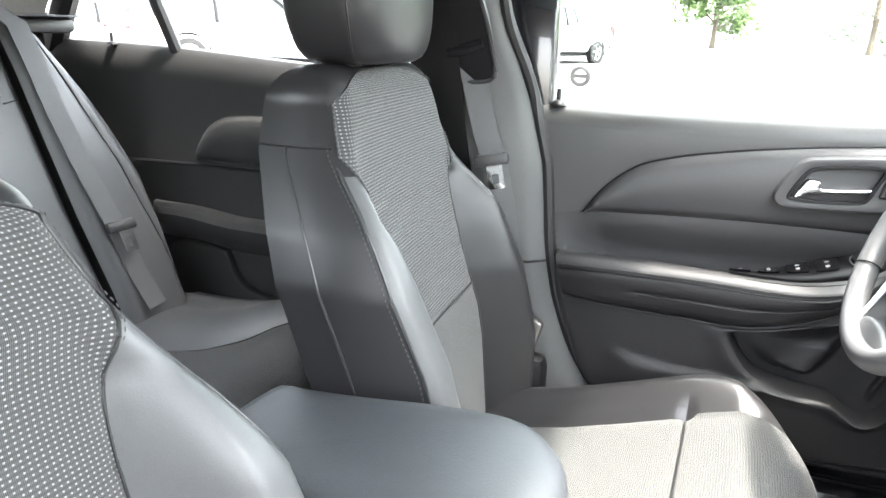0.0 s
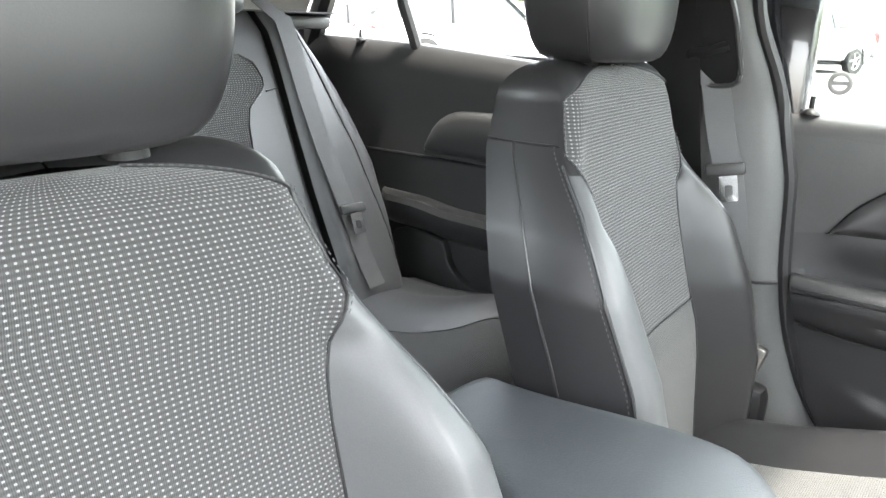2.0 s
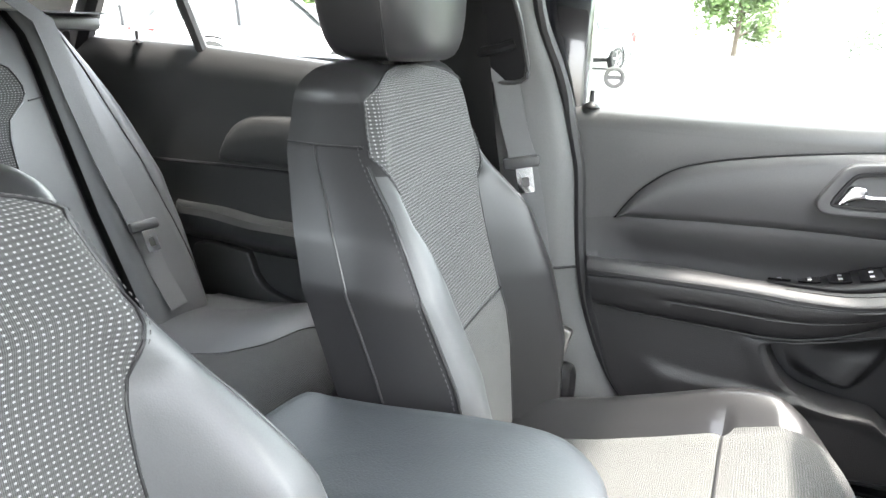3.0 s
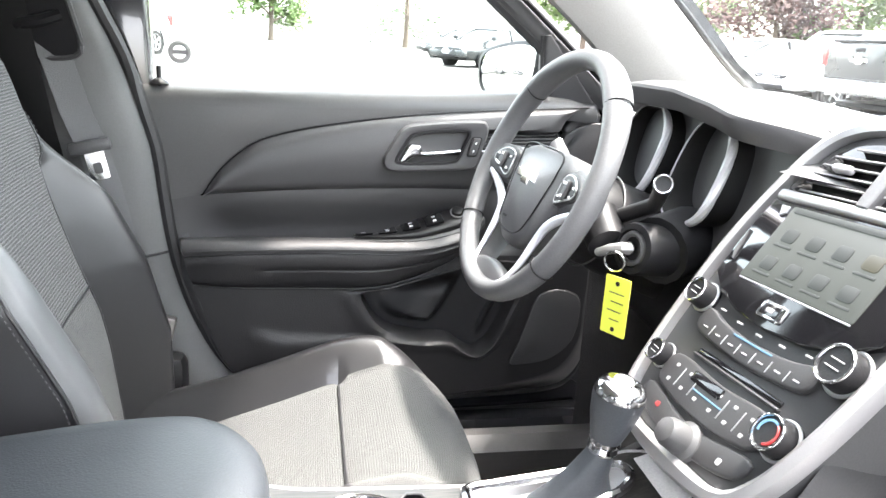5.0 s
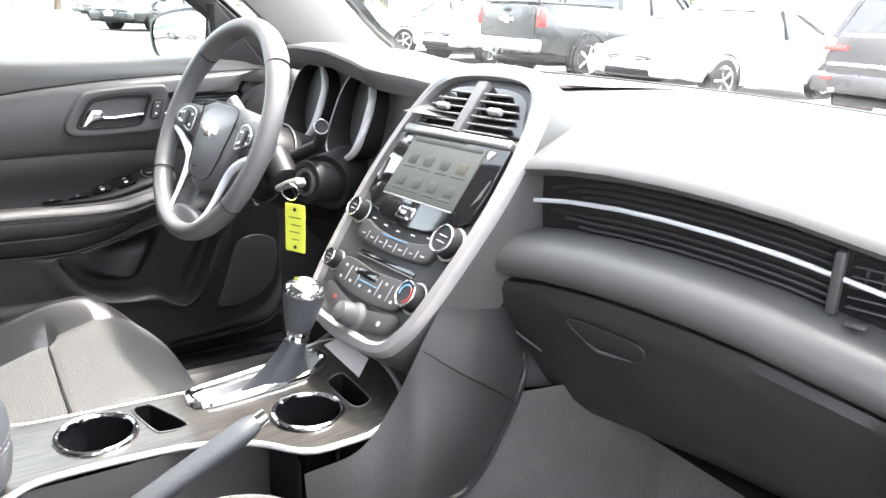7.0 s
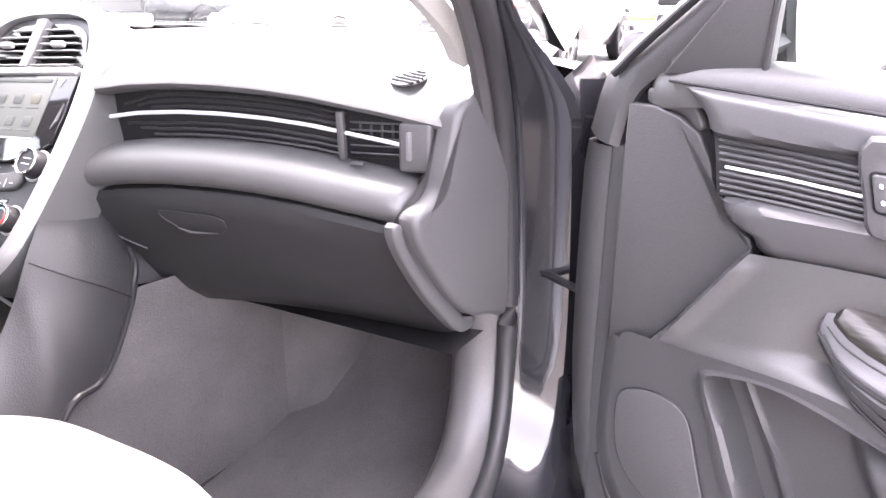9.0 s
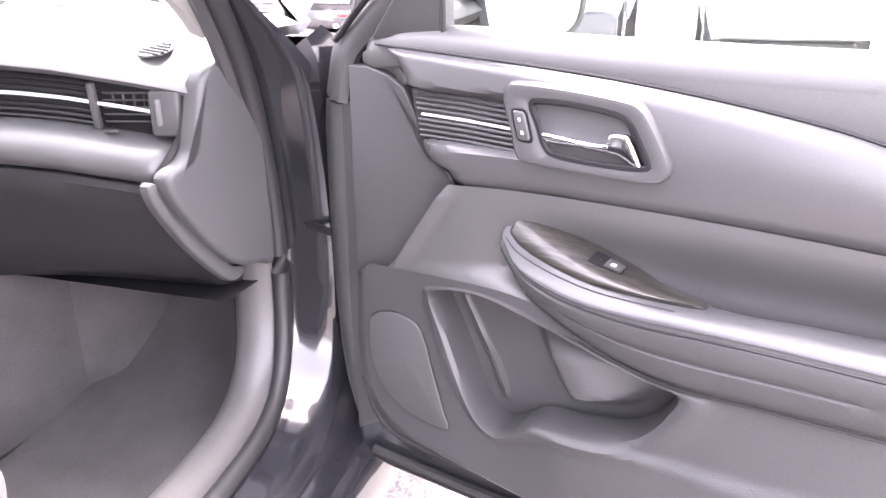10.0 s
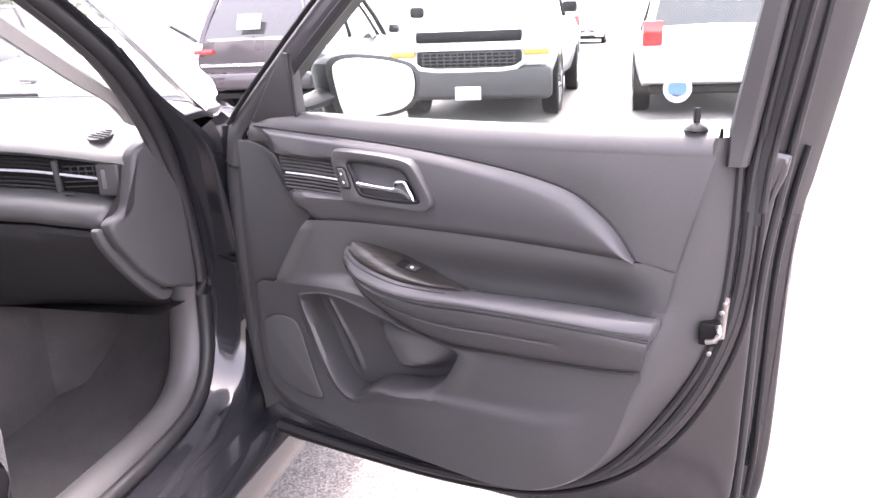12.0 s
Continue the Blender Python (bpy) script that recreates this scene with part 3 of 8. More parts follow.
    part("ledge_end", plate(spline([(0.147, 0.966), (0.165, 0.968), (0.190, 0.964), (0.210, 0.948), (0.218, 0.93), (0.206, 0.925), (0.19, 0.94), (0.16, 0.945), (0.147, 0.952)], 40, True), lambda a, b, c: at(a, b, 0.045 + c), 0.036, 0.006), HARD, door)
    P = []
    sw = spline(SWEEP_TOP + [(0.944, 0.793)], 60)
    tp = spline([(0.190, 0.966), (0.30, 0.968), (0.46, 0.963), (0.68, 0.959), (0.87, 0.959), (0.988, 0.960)], 60)
    for s in np.linspace(0, 1, 14):
        P.append([(u, v, door_face(u) + 0.004 * math.sin(math.pi * s) * smooth(0.0, 0.12, h)) for (u, v), h in zip(tp * (1 - s) + sw * s, tp[:, 1] - sw[:, 1])])
    part("upper_panel", sheet(P), SOFT, door, "soft grey upper door panel")
    # sweep: the padded insert that runs back from the dash, its front end cut in a double curve
    n, m_ = 110, 49
    A, B, F = spline(SWEEP_TOP, n), spline(SWEEP_LOW, n), spline(SWEEP_FRONT, m_)
    P = []
    for i in range(m_):
        s = 0.5 - 0.5 * math.cos(math.pi * i / (m_ - 1))
        f = np.array([np.interp(s * (m_ - 1), range(m_), F[:, 0]), np.interp(s * (m_ - 1), range(m_), F[:, 1])])
        row = []
        for j in range(n):
            t = (j / (n - 1)) ** 1.3
            a = np.array([np.interp(t * (n - 1), range(n), A[:, k]) for k in (0, 1)])
            b = np.array([np.interp(t * (n - 1), range(n), B[:, k]) for k in (0, 1)])
            u, v = a * (1 - s) + b * s + (f - A[0] * (1 - s) - B[0] * s) * (1 - t) ** 3
            e = min(min(s, 1 - s) * np.linalg.norm(a - b), t * 0.72)
            drop = 0.011 * max(0.0, 1 - e / 0.020) ** 2.2
            q = max(0.0, 1 - t * 0.72 / 0.042)
            drop += 0.034 * (1 - math.sqrt(max(0.0, 1 - q * q)))
            dip = 0.019 * smooth(0.935, 0.925, v) * smooth(0.863, 0.873, v) * smooth(0.415, 0.395, u)
            row.append((u, v, door_face(u) + 0.014 + 0.012 * math.sin(math.pi * s) - 0.006 * s - drop - dip))
        P.append(row)
    P = np.array(P)
    first, last = P[0].copy(), P[-1].copy()
    first[:, 2] -= 0.02
    last[:, 2] -= 0.02
    P = np.concatenate([first[None], P, last[None]])
    l = P[:, 0].copy()
    l[:, 2] -= 0.03
    part("sweep_insert", sheet(np.concatenate([l[:, None], P], 1)), swept, door, "dark padded vinyl sweep insert")
    part("sweep_seam", tube([at(u, v + 0.001, door_face(u) + 0.003) for u, v in spline(SWEEP_TOP, 60)], 0.0018, 6), BLACKP, door)
    # ribbed strip beside the handle, sunk into the sweep
    rib = part("ribbed_strip", plate([(0.240, 0.929), (0.40, 0.925), (0.40, 0.868), (0.250, 0.868)], lambda a, b, c: at(a, b, door_face(a) - 0.006 + c), 0.012, 0.002), LOWER, door, "dark ribbed strip")
    for k in range(9):
        f = k / 8
        v0, v1 = 0.9245 - 0.0520 * f, 0.920 - 0.0485 * f
        mid = k == 4
        q = 0.246 + 0.008 * f + (0.006 if mid else 0.0)
        part("chrome_strip" if mid else "rib", tube([at(q, v0, door_face(q) + 0.006), at(0.32, 0.5 * (v0 + v1) + 0.0008, door_face(0.32) + 0.0075), at(0.395, v1 - 0.003, door_face(0.395) + 0.0075)], 0.0019 if mid else 0.0023, 6), BRIGHT if mid else FLANK, rib, "bright chrome strip" if mid else "")
    # cover on the hinge side, and the narrow trim on the door's front edge
    fil = [(0.128, 0.948), (0.160, 0.949), (0.190, 0.940), (0.215, 0.925), (0.232, 0.895), (0.240, 0.858), (0.252, 0.838), (0.284, 0.822), (0.290, 0.806), (0.186, 0.672), (0.128, 0.655), (0.126, 0.80)]
    part("front_filler", plate(fil, lambda a, b, c: at(a, b, 0.05 + c), 0.037, 0.003), FLANK, door, "dark grey hinge-side cover")
    part("front_edge", plate([(0.100, 0.897), (0.130, 0.897), (0.135, 0.80), (0.140, 0.62), (0.140, 0.50), (0.150, 0.40), (0.105, 0.37), (0.100, 0.44), (0.098, 0.6)], lambda a, b, c: at(a, b, 0.05 + c), 0.022, 0.006), FLANK, door, "grey front edge trim")
    # middle panel: a raised roll at its front, then a hollow above the armrest
    top2 = [(0.284, 0.813), (0.36, 0.819), (0.45, 0.821), (0.6, 0.819), (0.75, 0.813), (0.889, 0.803), (0.944, 0.793)]
    low2 = [(0.186, 0.672), (0.26, 0.684), (0.36, 0.690), (0.55, 0.67), (0.7, 0.67), (0.82, 0.672), (0.925, 0.672)]
    a2, b2 = spline(top2, 70), spline(low2, 70)
    P = []
    for s in np.linspace(0, 1, 24):
        row = []
        for j in range(70):
            t = j / 69
            u, v = a2[j] * (1 - s) + b2[j] * s
            w = door_face(u) + 0.004 - 0.038 * smooth(0.04, 0.62, s) * smooth(0.10, 0.35, t) * smooth(1.0, 0.86, t)
            w += 0.012 * math.exp(-((t - 0.018) / 0.022) ** 2) * smooth(0.0, 0.15, s) - 0.03 * smooth(0.012, 0.0, t)
            low_w = lower_face(u, v) - 0.001
            row.append((u, v, w + (low_w - w) * smooth(0.80, 1.0, s) * smooth(0.45, 0.30, t)))
        P.append(row)
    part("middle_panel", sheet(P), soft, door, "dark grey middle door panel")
    # bezel, lever and lock switch
    bz = spline([(0.382, 0.930), (0.385, 0.946), (0.397, 0.951), (0.46, 0.948), (0.522, 0.941), (0.539, 0.934), (0.549, 0.922), (0.562, 0.900), (0.573, 0.878), (0.569, 0.863), (0.553, 0.857), (0.504, 0.858), (0.416, 0.863), (0.399, 0.870), (0.392, 0.896)], 90, True)
    hole = spline([(0.418, 0.926), (0.425, 0.933), (0.47, 0.932), (0.512, 0.926), (0.526, 0.919), (0.539, 0.899), (0.549, 0.879), (0.545, 0.873), (0.501, 0.872), (0.450, 0.876), (0.436, 0.884), (0.426, 0.908)], 90, True)
    best = min(range(90), key=lambda k: np.linalg.norm(np.roll(bz, -k, 0) - hole, axis=1).sum())
    bz = np.roll(bz, -best, 0)
    rows = [(bz, W0 + 0.005), (bz, W0 + 0.024), (bz * 0.96 + hole * 0.04, W0 + 0.031), (bz * 0.86 + hole * 0.14, W0 + 0.035), (bz * 0.6 + hole * 0.4, W0 + 0.036), (bz * 0.15 + hole * 0.85, W0 + 0.034), (hole, W0 + 0.03), (hole, W0 + 0.004)]
    P = np.array([[(u, v, w) for u, v in o] + [(o[0][0], o[0][1], w)] for o, w in rows])
    bezel = part("handle_bezel", sheet(P), HARD, door, "grey plastic handle bezel")
    part("handle_cup", plate(hole, lambda a, b, c: at(a, b, W0 - 0.004 + c), 0.012, 0.002), BLACKP, bezel, "dark recessed cup")
    rim = [at(u, v, W0 + 0.033) for u, v in hole]
    part("cup_rim", tube(rim + [rim[0]], 0.0035, 6, cap=False, up=(0, 1, 0)), BLACKP, bezel)
    part("cup_corner", plate([(0.494, 0.925), (0.514, 0.922), (0.525, 0.913), (0.533, 0.898), (0.546, 0.876), (0.505, 0.876), (0.505, 0.899), (0.500, 0.914)], lambda a, b, c: at(a, b, W0 + 0.006 + c), 0.008, 0.002), HARD, bezel, "grey finger guard")
    part("cup_shelf", plate([(0.437, 0.886), (0.505, 0.884), (0.530, 0.876), (0.500, 0.873), (0.452, 0.877)], lambda a, b, c: at(a, b, W0 + 0.004 + c), 0.010, 0.002), SLAT, bezel, "dull silver lower cup")
    lever = spline([(0.431, 0.899), (0.436, 0.900), (0.470, 0.896), (0.500, 0.894), (0.504, 0.896), (0.506, 0.904), (0.512, 0.906), (0.526, 0.906), (0.532, 0.898), (0.543, 0.876), (0.541, 0.873), (0.534, 0.874), (0.521, 0.882), (0.505, 0.885), (0.470, 0.888), (0.436, 0.890)], 64, True)
    part("handle_lever", plate(lever, lambda a, b, c: at(a, b, W0 + 0.014 + c), 0.022, 0.004), CHROME, bezel, "chrome door lever")
    lk = part("lock_switch", plate(rounded(0.015, 0.032, 0.004, 4, 0.409, 0.905), lambda a, b, c: at(a - 0.28 * (b - 0.905), b, W0 + 0.034 + c), 0.005, 0.002), HARD, bezel, "lock rocker switch")
    part("switch_edge", tube([at(a - 0.28 * (b - 0.905), b, W0 + 0.0355) for a, b in rounded(0.018, 0.035, 0.005, 4, 0.409, 0.905)] + [at(0.418 - 0.0035, 0.9175, W0 + 0.0355)], 0.0012, 6, cap=False, up=(0, 1, 0)), BLACKP, lk)
    for v in (0.912, 0.898):
        part("lock_mark", plate(rounded(0.003, 0.004, 0.001, 2, 0.409, v), lambda a, b, c: at(a - 0.28 * (b - 0.905), b, W0 + 0.039 + c), 0.0012, 0.0004, 1), WHITEP, lk)
    # armrest: a shelf with a rolled crest, piped edge and a deeper part beneath
    n = 80
    E0, E1, E2, E3 = (spline(e, n) for e in (ARM_IN, ARM_CREST, ARM_PIPE, ARM_FOOT))

    def arm_top(j, s):
        """The shelf's surface: s from the door to the crest, swelling a little."""
        p = E0[j] * (1 - s) + E1[j] * s
        return p + np.array((0.0, 0.010, 0.004)) * math.sin(math.pi * min(1.0, s * 0.92)) * smooth(0, 8, j)

    rows = [[tuple(E0[j] + np.array((0, -0.03, -0.01))) for j in range(n)]]
    for s in (0.0, 0.12, 0.25, 0.4, 0.55, 0.68, 0.78, 0.86, 0.93):
        rows.append([tuple(arm_top(j, s)) for j in range(n)])
    for s, out in ((0.08, 0.003), (0.25, 0.0055), (0.45, 0.006), (0.65, 0.005), (0.85, 0.002), (0.97, -0.003)):
        rows.append([tuple(E1[j] * (1 - s) + E2[j] * s + np.array((0, 0, out * smooth(0, 10, j)))) for j in range(n)])
    P = np.array(rows)
    end = P[:, -1].copy()
    mid = end.mean(0)
    caps = [end * (1 - k) + mid * k + np.array((0.006 * d, 0, -0.012 * d)) for k, d in ((0.06, 0.5), (0.2, 1.0), (0.5, 1.4))]
    tip = P[:, 0].copy()
    mid = tip.mean(0)
    fore = [tip * (1 - k) + mid * k + np.array((-0.005 * d, 0, -0.010 * d)) for k, d in ((0.75, 1.5), (0.4, 1.2), (0.12, 0.6))]
    P = np.concatenate([c[:, None] for c in fore] + [P] + [c[:, None] for c in caps], 1)
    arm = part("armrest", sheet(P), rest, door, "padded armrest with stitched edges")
    part("piping", tube([at(*(p + np.array((0, 0.001, -0.002)))) for p in E2], 0.0026, 6), LEATHER, arm)
    part("top_seam", tube([at(*(E1[j] * 0.5 + E2[j] * 0.5 + np.array((0, 0, 0.0060 * smooth(0, 10, j))))) for j in range(1, n - 1)], 0.0011, 6), LOWER, arm)
    part("crest_seam", tube([at(*(arm_top(j, 0.93) + np.array((0, 0.0004, 0)))) for j in range(1, 34)], 0.0009, 6), LOWER, arm)
    rows = []
    for s, out in ((0.0, -0.006), (0.02, 0.0), (0.1, 0.003), (0.3, 0.004), (0.42, 0.0035), (0.46, 0.001), (0.50, 0.0035), (0.7, 0.004), (0.88, 0.002), (0.97, -0.002), (1.0, -0.008), (1.0, -0.035)):
        row = []
        for j in range(n):
            k = smooth(2, 12, j) * (1 if not 0.44 < s < 0.48 else smooth(64, 56, j) * 1.0)
            if 0.44 < s < 0.48:
                row.append(tuple(E2[j] * (1 - s) + E3[j] * s + np.array((0, 0, 0.0037 - 0.0035 * k))))
            else:
                row.append(tuple(E2[j] * (1 - s) + E3[j] * s + np.array((0, 0, out * (k if out > 0 else 1.0)))))
        rows.append(row)
    P = np.array(rows)
    end = P[:, -1].copy()
    end[:, 2] -= 0.04
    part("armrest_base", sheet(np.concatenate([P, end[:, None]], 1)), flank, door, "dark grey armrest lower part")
    part("base_line", tube([at(*(E3[j] + np.array((0, 0.0, 0.001)))) for j in range(8, n - 1)], 0.0016, 6), BLACKP, door)

    # switch plate let into the front of the shelf
    def on_plate(a, b, c):
        """a along the armrest (0 to 1), b across it from door to crest, c above it."""
        x = a * (n - 1)
        j = min(n - 2, int(x))
        p = arm_top(j, b) * (1 - (x - j)) + arm_top(j + 1, b) * (x - j)
        return at(p[0], p[1] + 0.8 * c, p[2] + 0.6 * c)

    rows = []
    for a_, lo, hi in ((0.010, 0.10, 0.55), (0.014, 0.04, 0.66), (0.03, -0.01, 0.74), (0.06, -0.03, 0.80), (0.10, -0.04, 0.83), (0.15, -0.05, 0.84), (0.20, -0.06, 0.84), (0.25, -0.07, 0.84), (0.30, -0.08, 0.83), (0.35, -0.09, 0.80), (0.40, -0.09, 0.77), (0.44, -0.07, 0.73), (0.462, -0.03, 0.68), (0.470, 0.04, 0.62), (0.472, 0.10, 0.56)):
        e = smooth(0.010, 0.03, a_) * smooth(0.472, 0.455, a_)
        rows.append([on_plate(a_, lo + (hi - lo) * q, -0.002 + (0.002 + 0.0075 * h) * e) for q, h in ((0, -0.6), (0.0, 0.45), (0.025, 0.85), (0.07, 1.0), (0.2, 1.05), (0.35, 1.1), (0.5, 1.1), (0.65, 1.1), (0.8, 1.05), (0.92, 1.0), (0.97, 0.8), (1.0, 0.4), (1.0, -0.6))])
    if side < 0:
        swp = part("switch_plate", grid(rows), WOOD, door, "dark wood-grain switch plate")
        sw1 = part("window_switch", plate(rounded(0.075, 0.34, 0.02, 3, 0.255, 0.36), lambda a, b, c: on_plate(a, b, 0.008 + c), 0.0015, 0.0005, 1), BLACKP, swp, "recessed window switch")
        part("switch_key", plate(rounded(0.035, 0.26, 0.012, 3, 0.270, 0.38), lambda a, b, c: on_plate(a, b, 0.009 + c), 0.004, 0.0015, 2), HARD, sw1)
        part("switch_mark", plate(rounded(0.010, 0.08, 0.003, 2, 0.270, 0.40), lambda a, b, c: on_plate(a, b, 0.0128 + c), 0.0006, 0.0002, 1), WHITEP, sw1)
    else:
        swp = part("switch_plate", grid(rows), BLACKP, door, "black driver's switch plate")
        for k in range(4):
            a0 = 0.19 + 0.082 * k
            sw1 = part("window_switch", plate(rounded(0.062, 0.44, 0.02, 3, a0, 0.42), lambda a, b, c: on_plate(a, b, 0.0075 + c), 0.006, 0.002, 2), GLOSS, swp)
            part("switch_rim", tube([on_plate(a, b, 0.0105) for a, b in ((a0 + 0.026, 0.24), (a0 + 0.026, 0.60), (a0 - 0.022, 0.60))], 0.0009, 6), SILVER, sw1)
            for db in (0.10, -0.08):
                part("switch_mark", plate(rounded(0.012, 0.06, 0.004, 2, a0, 0.42 + db), lambda a, b, c: on_plate(a, b, 0.0136 + c), 0.0006, 0.0002, 1), WHITEP, sw1)
        kb = on_plate(0.105, 0.42, 0.005)
        part("mirror_knob", disc(kb, (0, 0.5, 0.85), 0.011, 0.012), BLACKP, swp)
        part("knob_ring", ring_tube(kb + V3((0, 0.002, 0.004)), (0, 0.5, 0.85), 0.0125, 0.0015, 28, 6), SATIN, swp)
    # lower panel with the map pocket cut into it
    pk = spline([(0.272, 0.655), (0.288, 0.672), (0.35, 0.680), (0.44, 0.662), (0.54, 0.634), (0.604, 0.622), (0.596, 0.590), (0.572, 0.556), (0.540, 0.536), (0.485, 0.524), (0.43, 0.516), (0.404, 0.498), (0.378, 0.484), (0.355, 0.490), (0.333, 0.518), (0.30, 0.595)], 150, True)
    rimo = spline([(0.20, 0.680), (0.40, 0.690), (0.58, 0.644), (0.75, 0.640), (0.90, 0.642), (0.896, 0.606), (0.866, 0.508), (0.818, 0.446), (0.757, 0.406), (0.683, 0.388), (0.534, 0.392), (0.384, 0.404), (0.24, 0.424), (0.183, 0.446), (0.150, 0.501), (0.146, 0.567), (0.148, 0.665)], 150, True)
    best = min(range(150), key=lambda k: np.linalg.norm(np.roll(rimo, -k, 0) - pk, axis=1).sum())
    rimo = np.roll(rimo, -best, 0)
    rows = []
    for k in (1.0, 0.98, 0.95, 0.9, 0.84, 0.78, 0.72, 0.66, 0.6, 0.54, 0.48, 0.42, 0.36, 0.3, 0.25, 0.2, 0.15, 0.11, 0.08, 0.05, 0.03, 0.0, -0.01, -0.02):
        o = pk + (rimo - pk) * max(k, 0) + (pk.mean(0) - pk) * (0.6 * max(-k, 0))
        lip = 0.006 * smooth(0.16, 0.05, k) - (0.006 if k == 0 else 0) - (0.03 if k == -0.01 else 0.06 if k < -0.01 else 0)
        rows.append([(u, v, lower_face(u, v) + crease_rise(u, v) + lip) for u, v in np.vstack([o, o[:1]])])
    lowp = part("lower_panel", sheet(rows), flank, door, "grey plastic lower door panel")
    # the rounded border that falls back from the panel's face to the shell
    S, E = spline(SHOULDER, 110), spline(FOOT, 110)
    rows = []
    for s, h in ((-0.25, 1.0), (0.0, 1.0), (0.10, 0.97), (0.22, 0.90), (0.38, 0.74), (0.55, 0.54), (0.75, 0.30), (0.92, 0.10), (1.0, -0.05), (1.0, -0.5)):
        row = []
        for (su, sv), (eu, ev) in zip(S, E):
            top_w = lower_face(su, sv) - 0.001 if sv < 0.80 or su < 0.5 else door_face(su)
            row.append((su + (eu - su) * s, sv + (ev - sv) * s, 0.074 + (top_w - 0.074) * h - (0.004 if s < 0 else 0)))
        rows.append(row)
    part("panel_border", sheet(rows), HARD, door, "rounded grey border of the door panel")
    # the pocket's moulded back: a fold behind the front rim and a swelling for bottles
    fold_u = lambda v: lerp_table(v, [(0.46, 0.372), (0.476, 0.368), (0.53, 0.360), (0.563, 0.346), (0.60, 0.321), (0.638, 0.300), (0.659, 0.290), (0.69, 0.284)])
    swell_u = lambda v: lerp_table(v, [(0.46, 0.53), (0.511, 0.494), (0.53, 0.470), (0.559, 0.445), (0.601, 0.421), (0.629, 0.407), (0.69, 0.39)])

    def pocket_w(u, v):
        d, e = u - fold_u(v), u - swell_u(v)
        near = smooth(0.012, 0.034, min(math.hypot(u - p[0], v - p[1]) for p in pk[::2]))
        up = 0.010 * smooth(-0.016, -0.002, d) * smooth(0.008, 0.0, d)
        up += 0.036 * smooth(-0.004, 0.026, e) * smooth(0.15, 0.035, e) * smooth(0.665, 0.60, v)
        return W0 - 0.0455 + up * near

    part("map_pocket", sheet([[(u, v, pocket_w(u, v)) for u in np.minimum(fold_u(v) + np.linspace(-0.09, 0.32, 90), 0.622)] for v in np.linspace(0.692, 0.468, 46)]), flank, lowp, "open map pocket with moulded folds")
    # speaker grille
    spk = spline([(0.156, 0.588), (0.178, 0.607), (0.21, 0.614), (0.243, 0.608), (0.258, 0.588), (0.272, 0.545), (0.290, 0.492), (0.300, 0.462), (0.261, 0.457), (0.210, 0.464), (0.170, 0.494), (0.155, 0.538)], 60, True)
    part("speaker_grille", plate(spk, lambda a, b, c: at(a, b, lower_face(a, b) - 0.004 + c), 0.008, 0.002), GRILLE, lowp, "perforated speaker grille")
    part("grille_seam", tube([at(u, v, lower_face(u, v) + 0.0015) for u, v in spk] + [at(*spk[0], lower_face(*spk[0]) + 0.0015)], 0.0013, 6, cap=False, up=(0, 1, 0)), BLACKP, lowp)
    # seals round the panel
    low_line = [(u + 0.004 * (u > 0.7), v - 0.007) for u, v in FOOT[2:]]
    rim_line = [(0.13, 0.335), (0.3, 0.327), (0.5, 0.325), (0.66, 0.338), (0.769, 0.369), (0.85, 0.42), (0.911, 0.485), (0.96, 0.560), (0.994, 0.635), (1.018, 0.715), (1.028, 0.80), (1.031, 0.88), (1.030, 0.95)]
    part("door_seal", ring(low_line, 70, 0.007, 0.068), RUBBER, door, "black rubber door seal")
    part("outer_seal", ring(rim_line, 60, 0.0085, 0.064), RUBBER, door, "black rubber outer seal")
    part("shell_flange", ring([(u + 0.016 * smooth(0.7, 0.95, u), v - 0.016) for u, v in rim_line], 60, 0.004, 0.061), BLACKP, door)
    # latch in the rear edge
    la = part("latch", plate(rounded(0.026, 0.034, 0.003, 3, 0.992, 0.700), lambda a, b, c: at(a, b, 0.060 + c), 0.036, 0.002), DEEP, door, "steel door latch")
    part("latch_claw", tube([at(0.990, 0.690, 0.098), at(1.002, 0.694, 0.100), at(1.008, 0.706, 0.098), at(1.004, 0.716, 0.094)], 0.0045, 8), STEEL, la)
    part("latch_plate", plate([(0.996, 0.682), (1.012, 0.688), (1.016, 0.752), (1.004, 0.755)], lambda a, b, c: at(a, b, 0.060 + c), 0.014, 0.002), STEEL, la)
    for u, v in ((1.010, 0.742), (1.006, 0.728), (0.992, 0.662)):
        part("latch_bolt", disc(at(u, v, 0.072), (0, 1, 0), 0.0042, 0.004), STEEL, la)
    # lock pin and its collar, window sticker
    pin = part("lock_pin", tube([at(0.957, 0.985, 0.088), at(0.957, 1.012, 0.088), at(0.957, 1.022, 0.088)], [0.0045, 0.0045, 0.004], 8), BLACKP, door, "black lock pin")
    part("pin_collar", lathe(at(0.957, 0.992, 0.088), (0, 0, 1), [(0.016, 0), (0.014, 0.004), (0.007, 0.009), (0.005, 0.010)]), BLACKP, pin)
    st = part("window_sticker", ring_tube(at(0.925, 1.045, 0.066), (0, 1, 0.0), 0.0155, 0.004, 40, 6, 0.3), SKIN if side < 0 else PALEST, pane, "round window sticker")
    part("sticker_bar", plate(rounded(0.030, 0.007 if side > 0 else 0.016, 0.002, 2, 0.925, 1.045), lambda a, b, c: at(a, b, 0.0655 + c), 0.0012, 0.0004, 1), st.data.materials[0] if side > 0 else BLUEST, st)
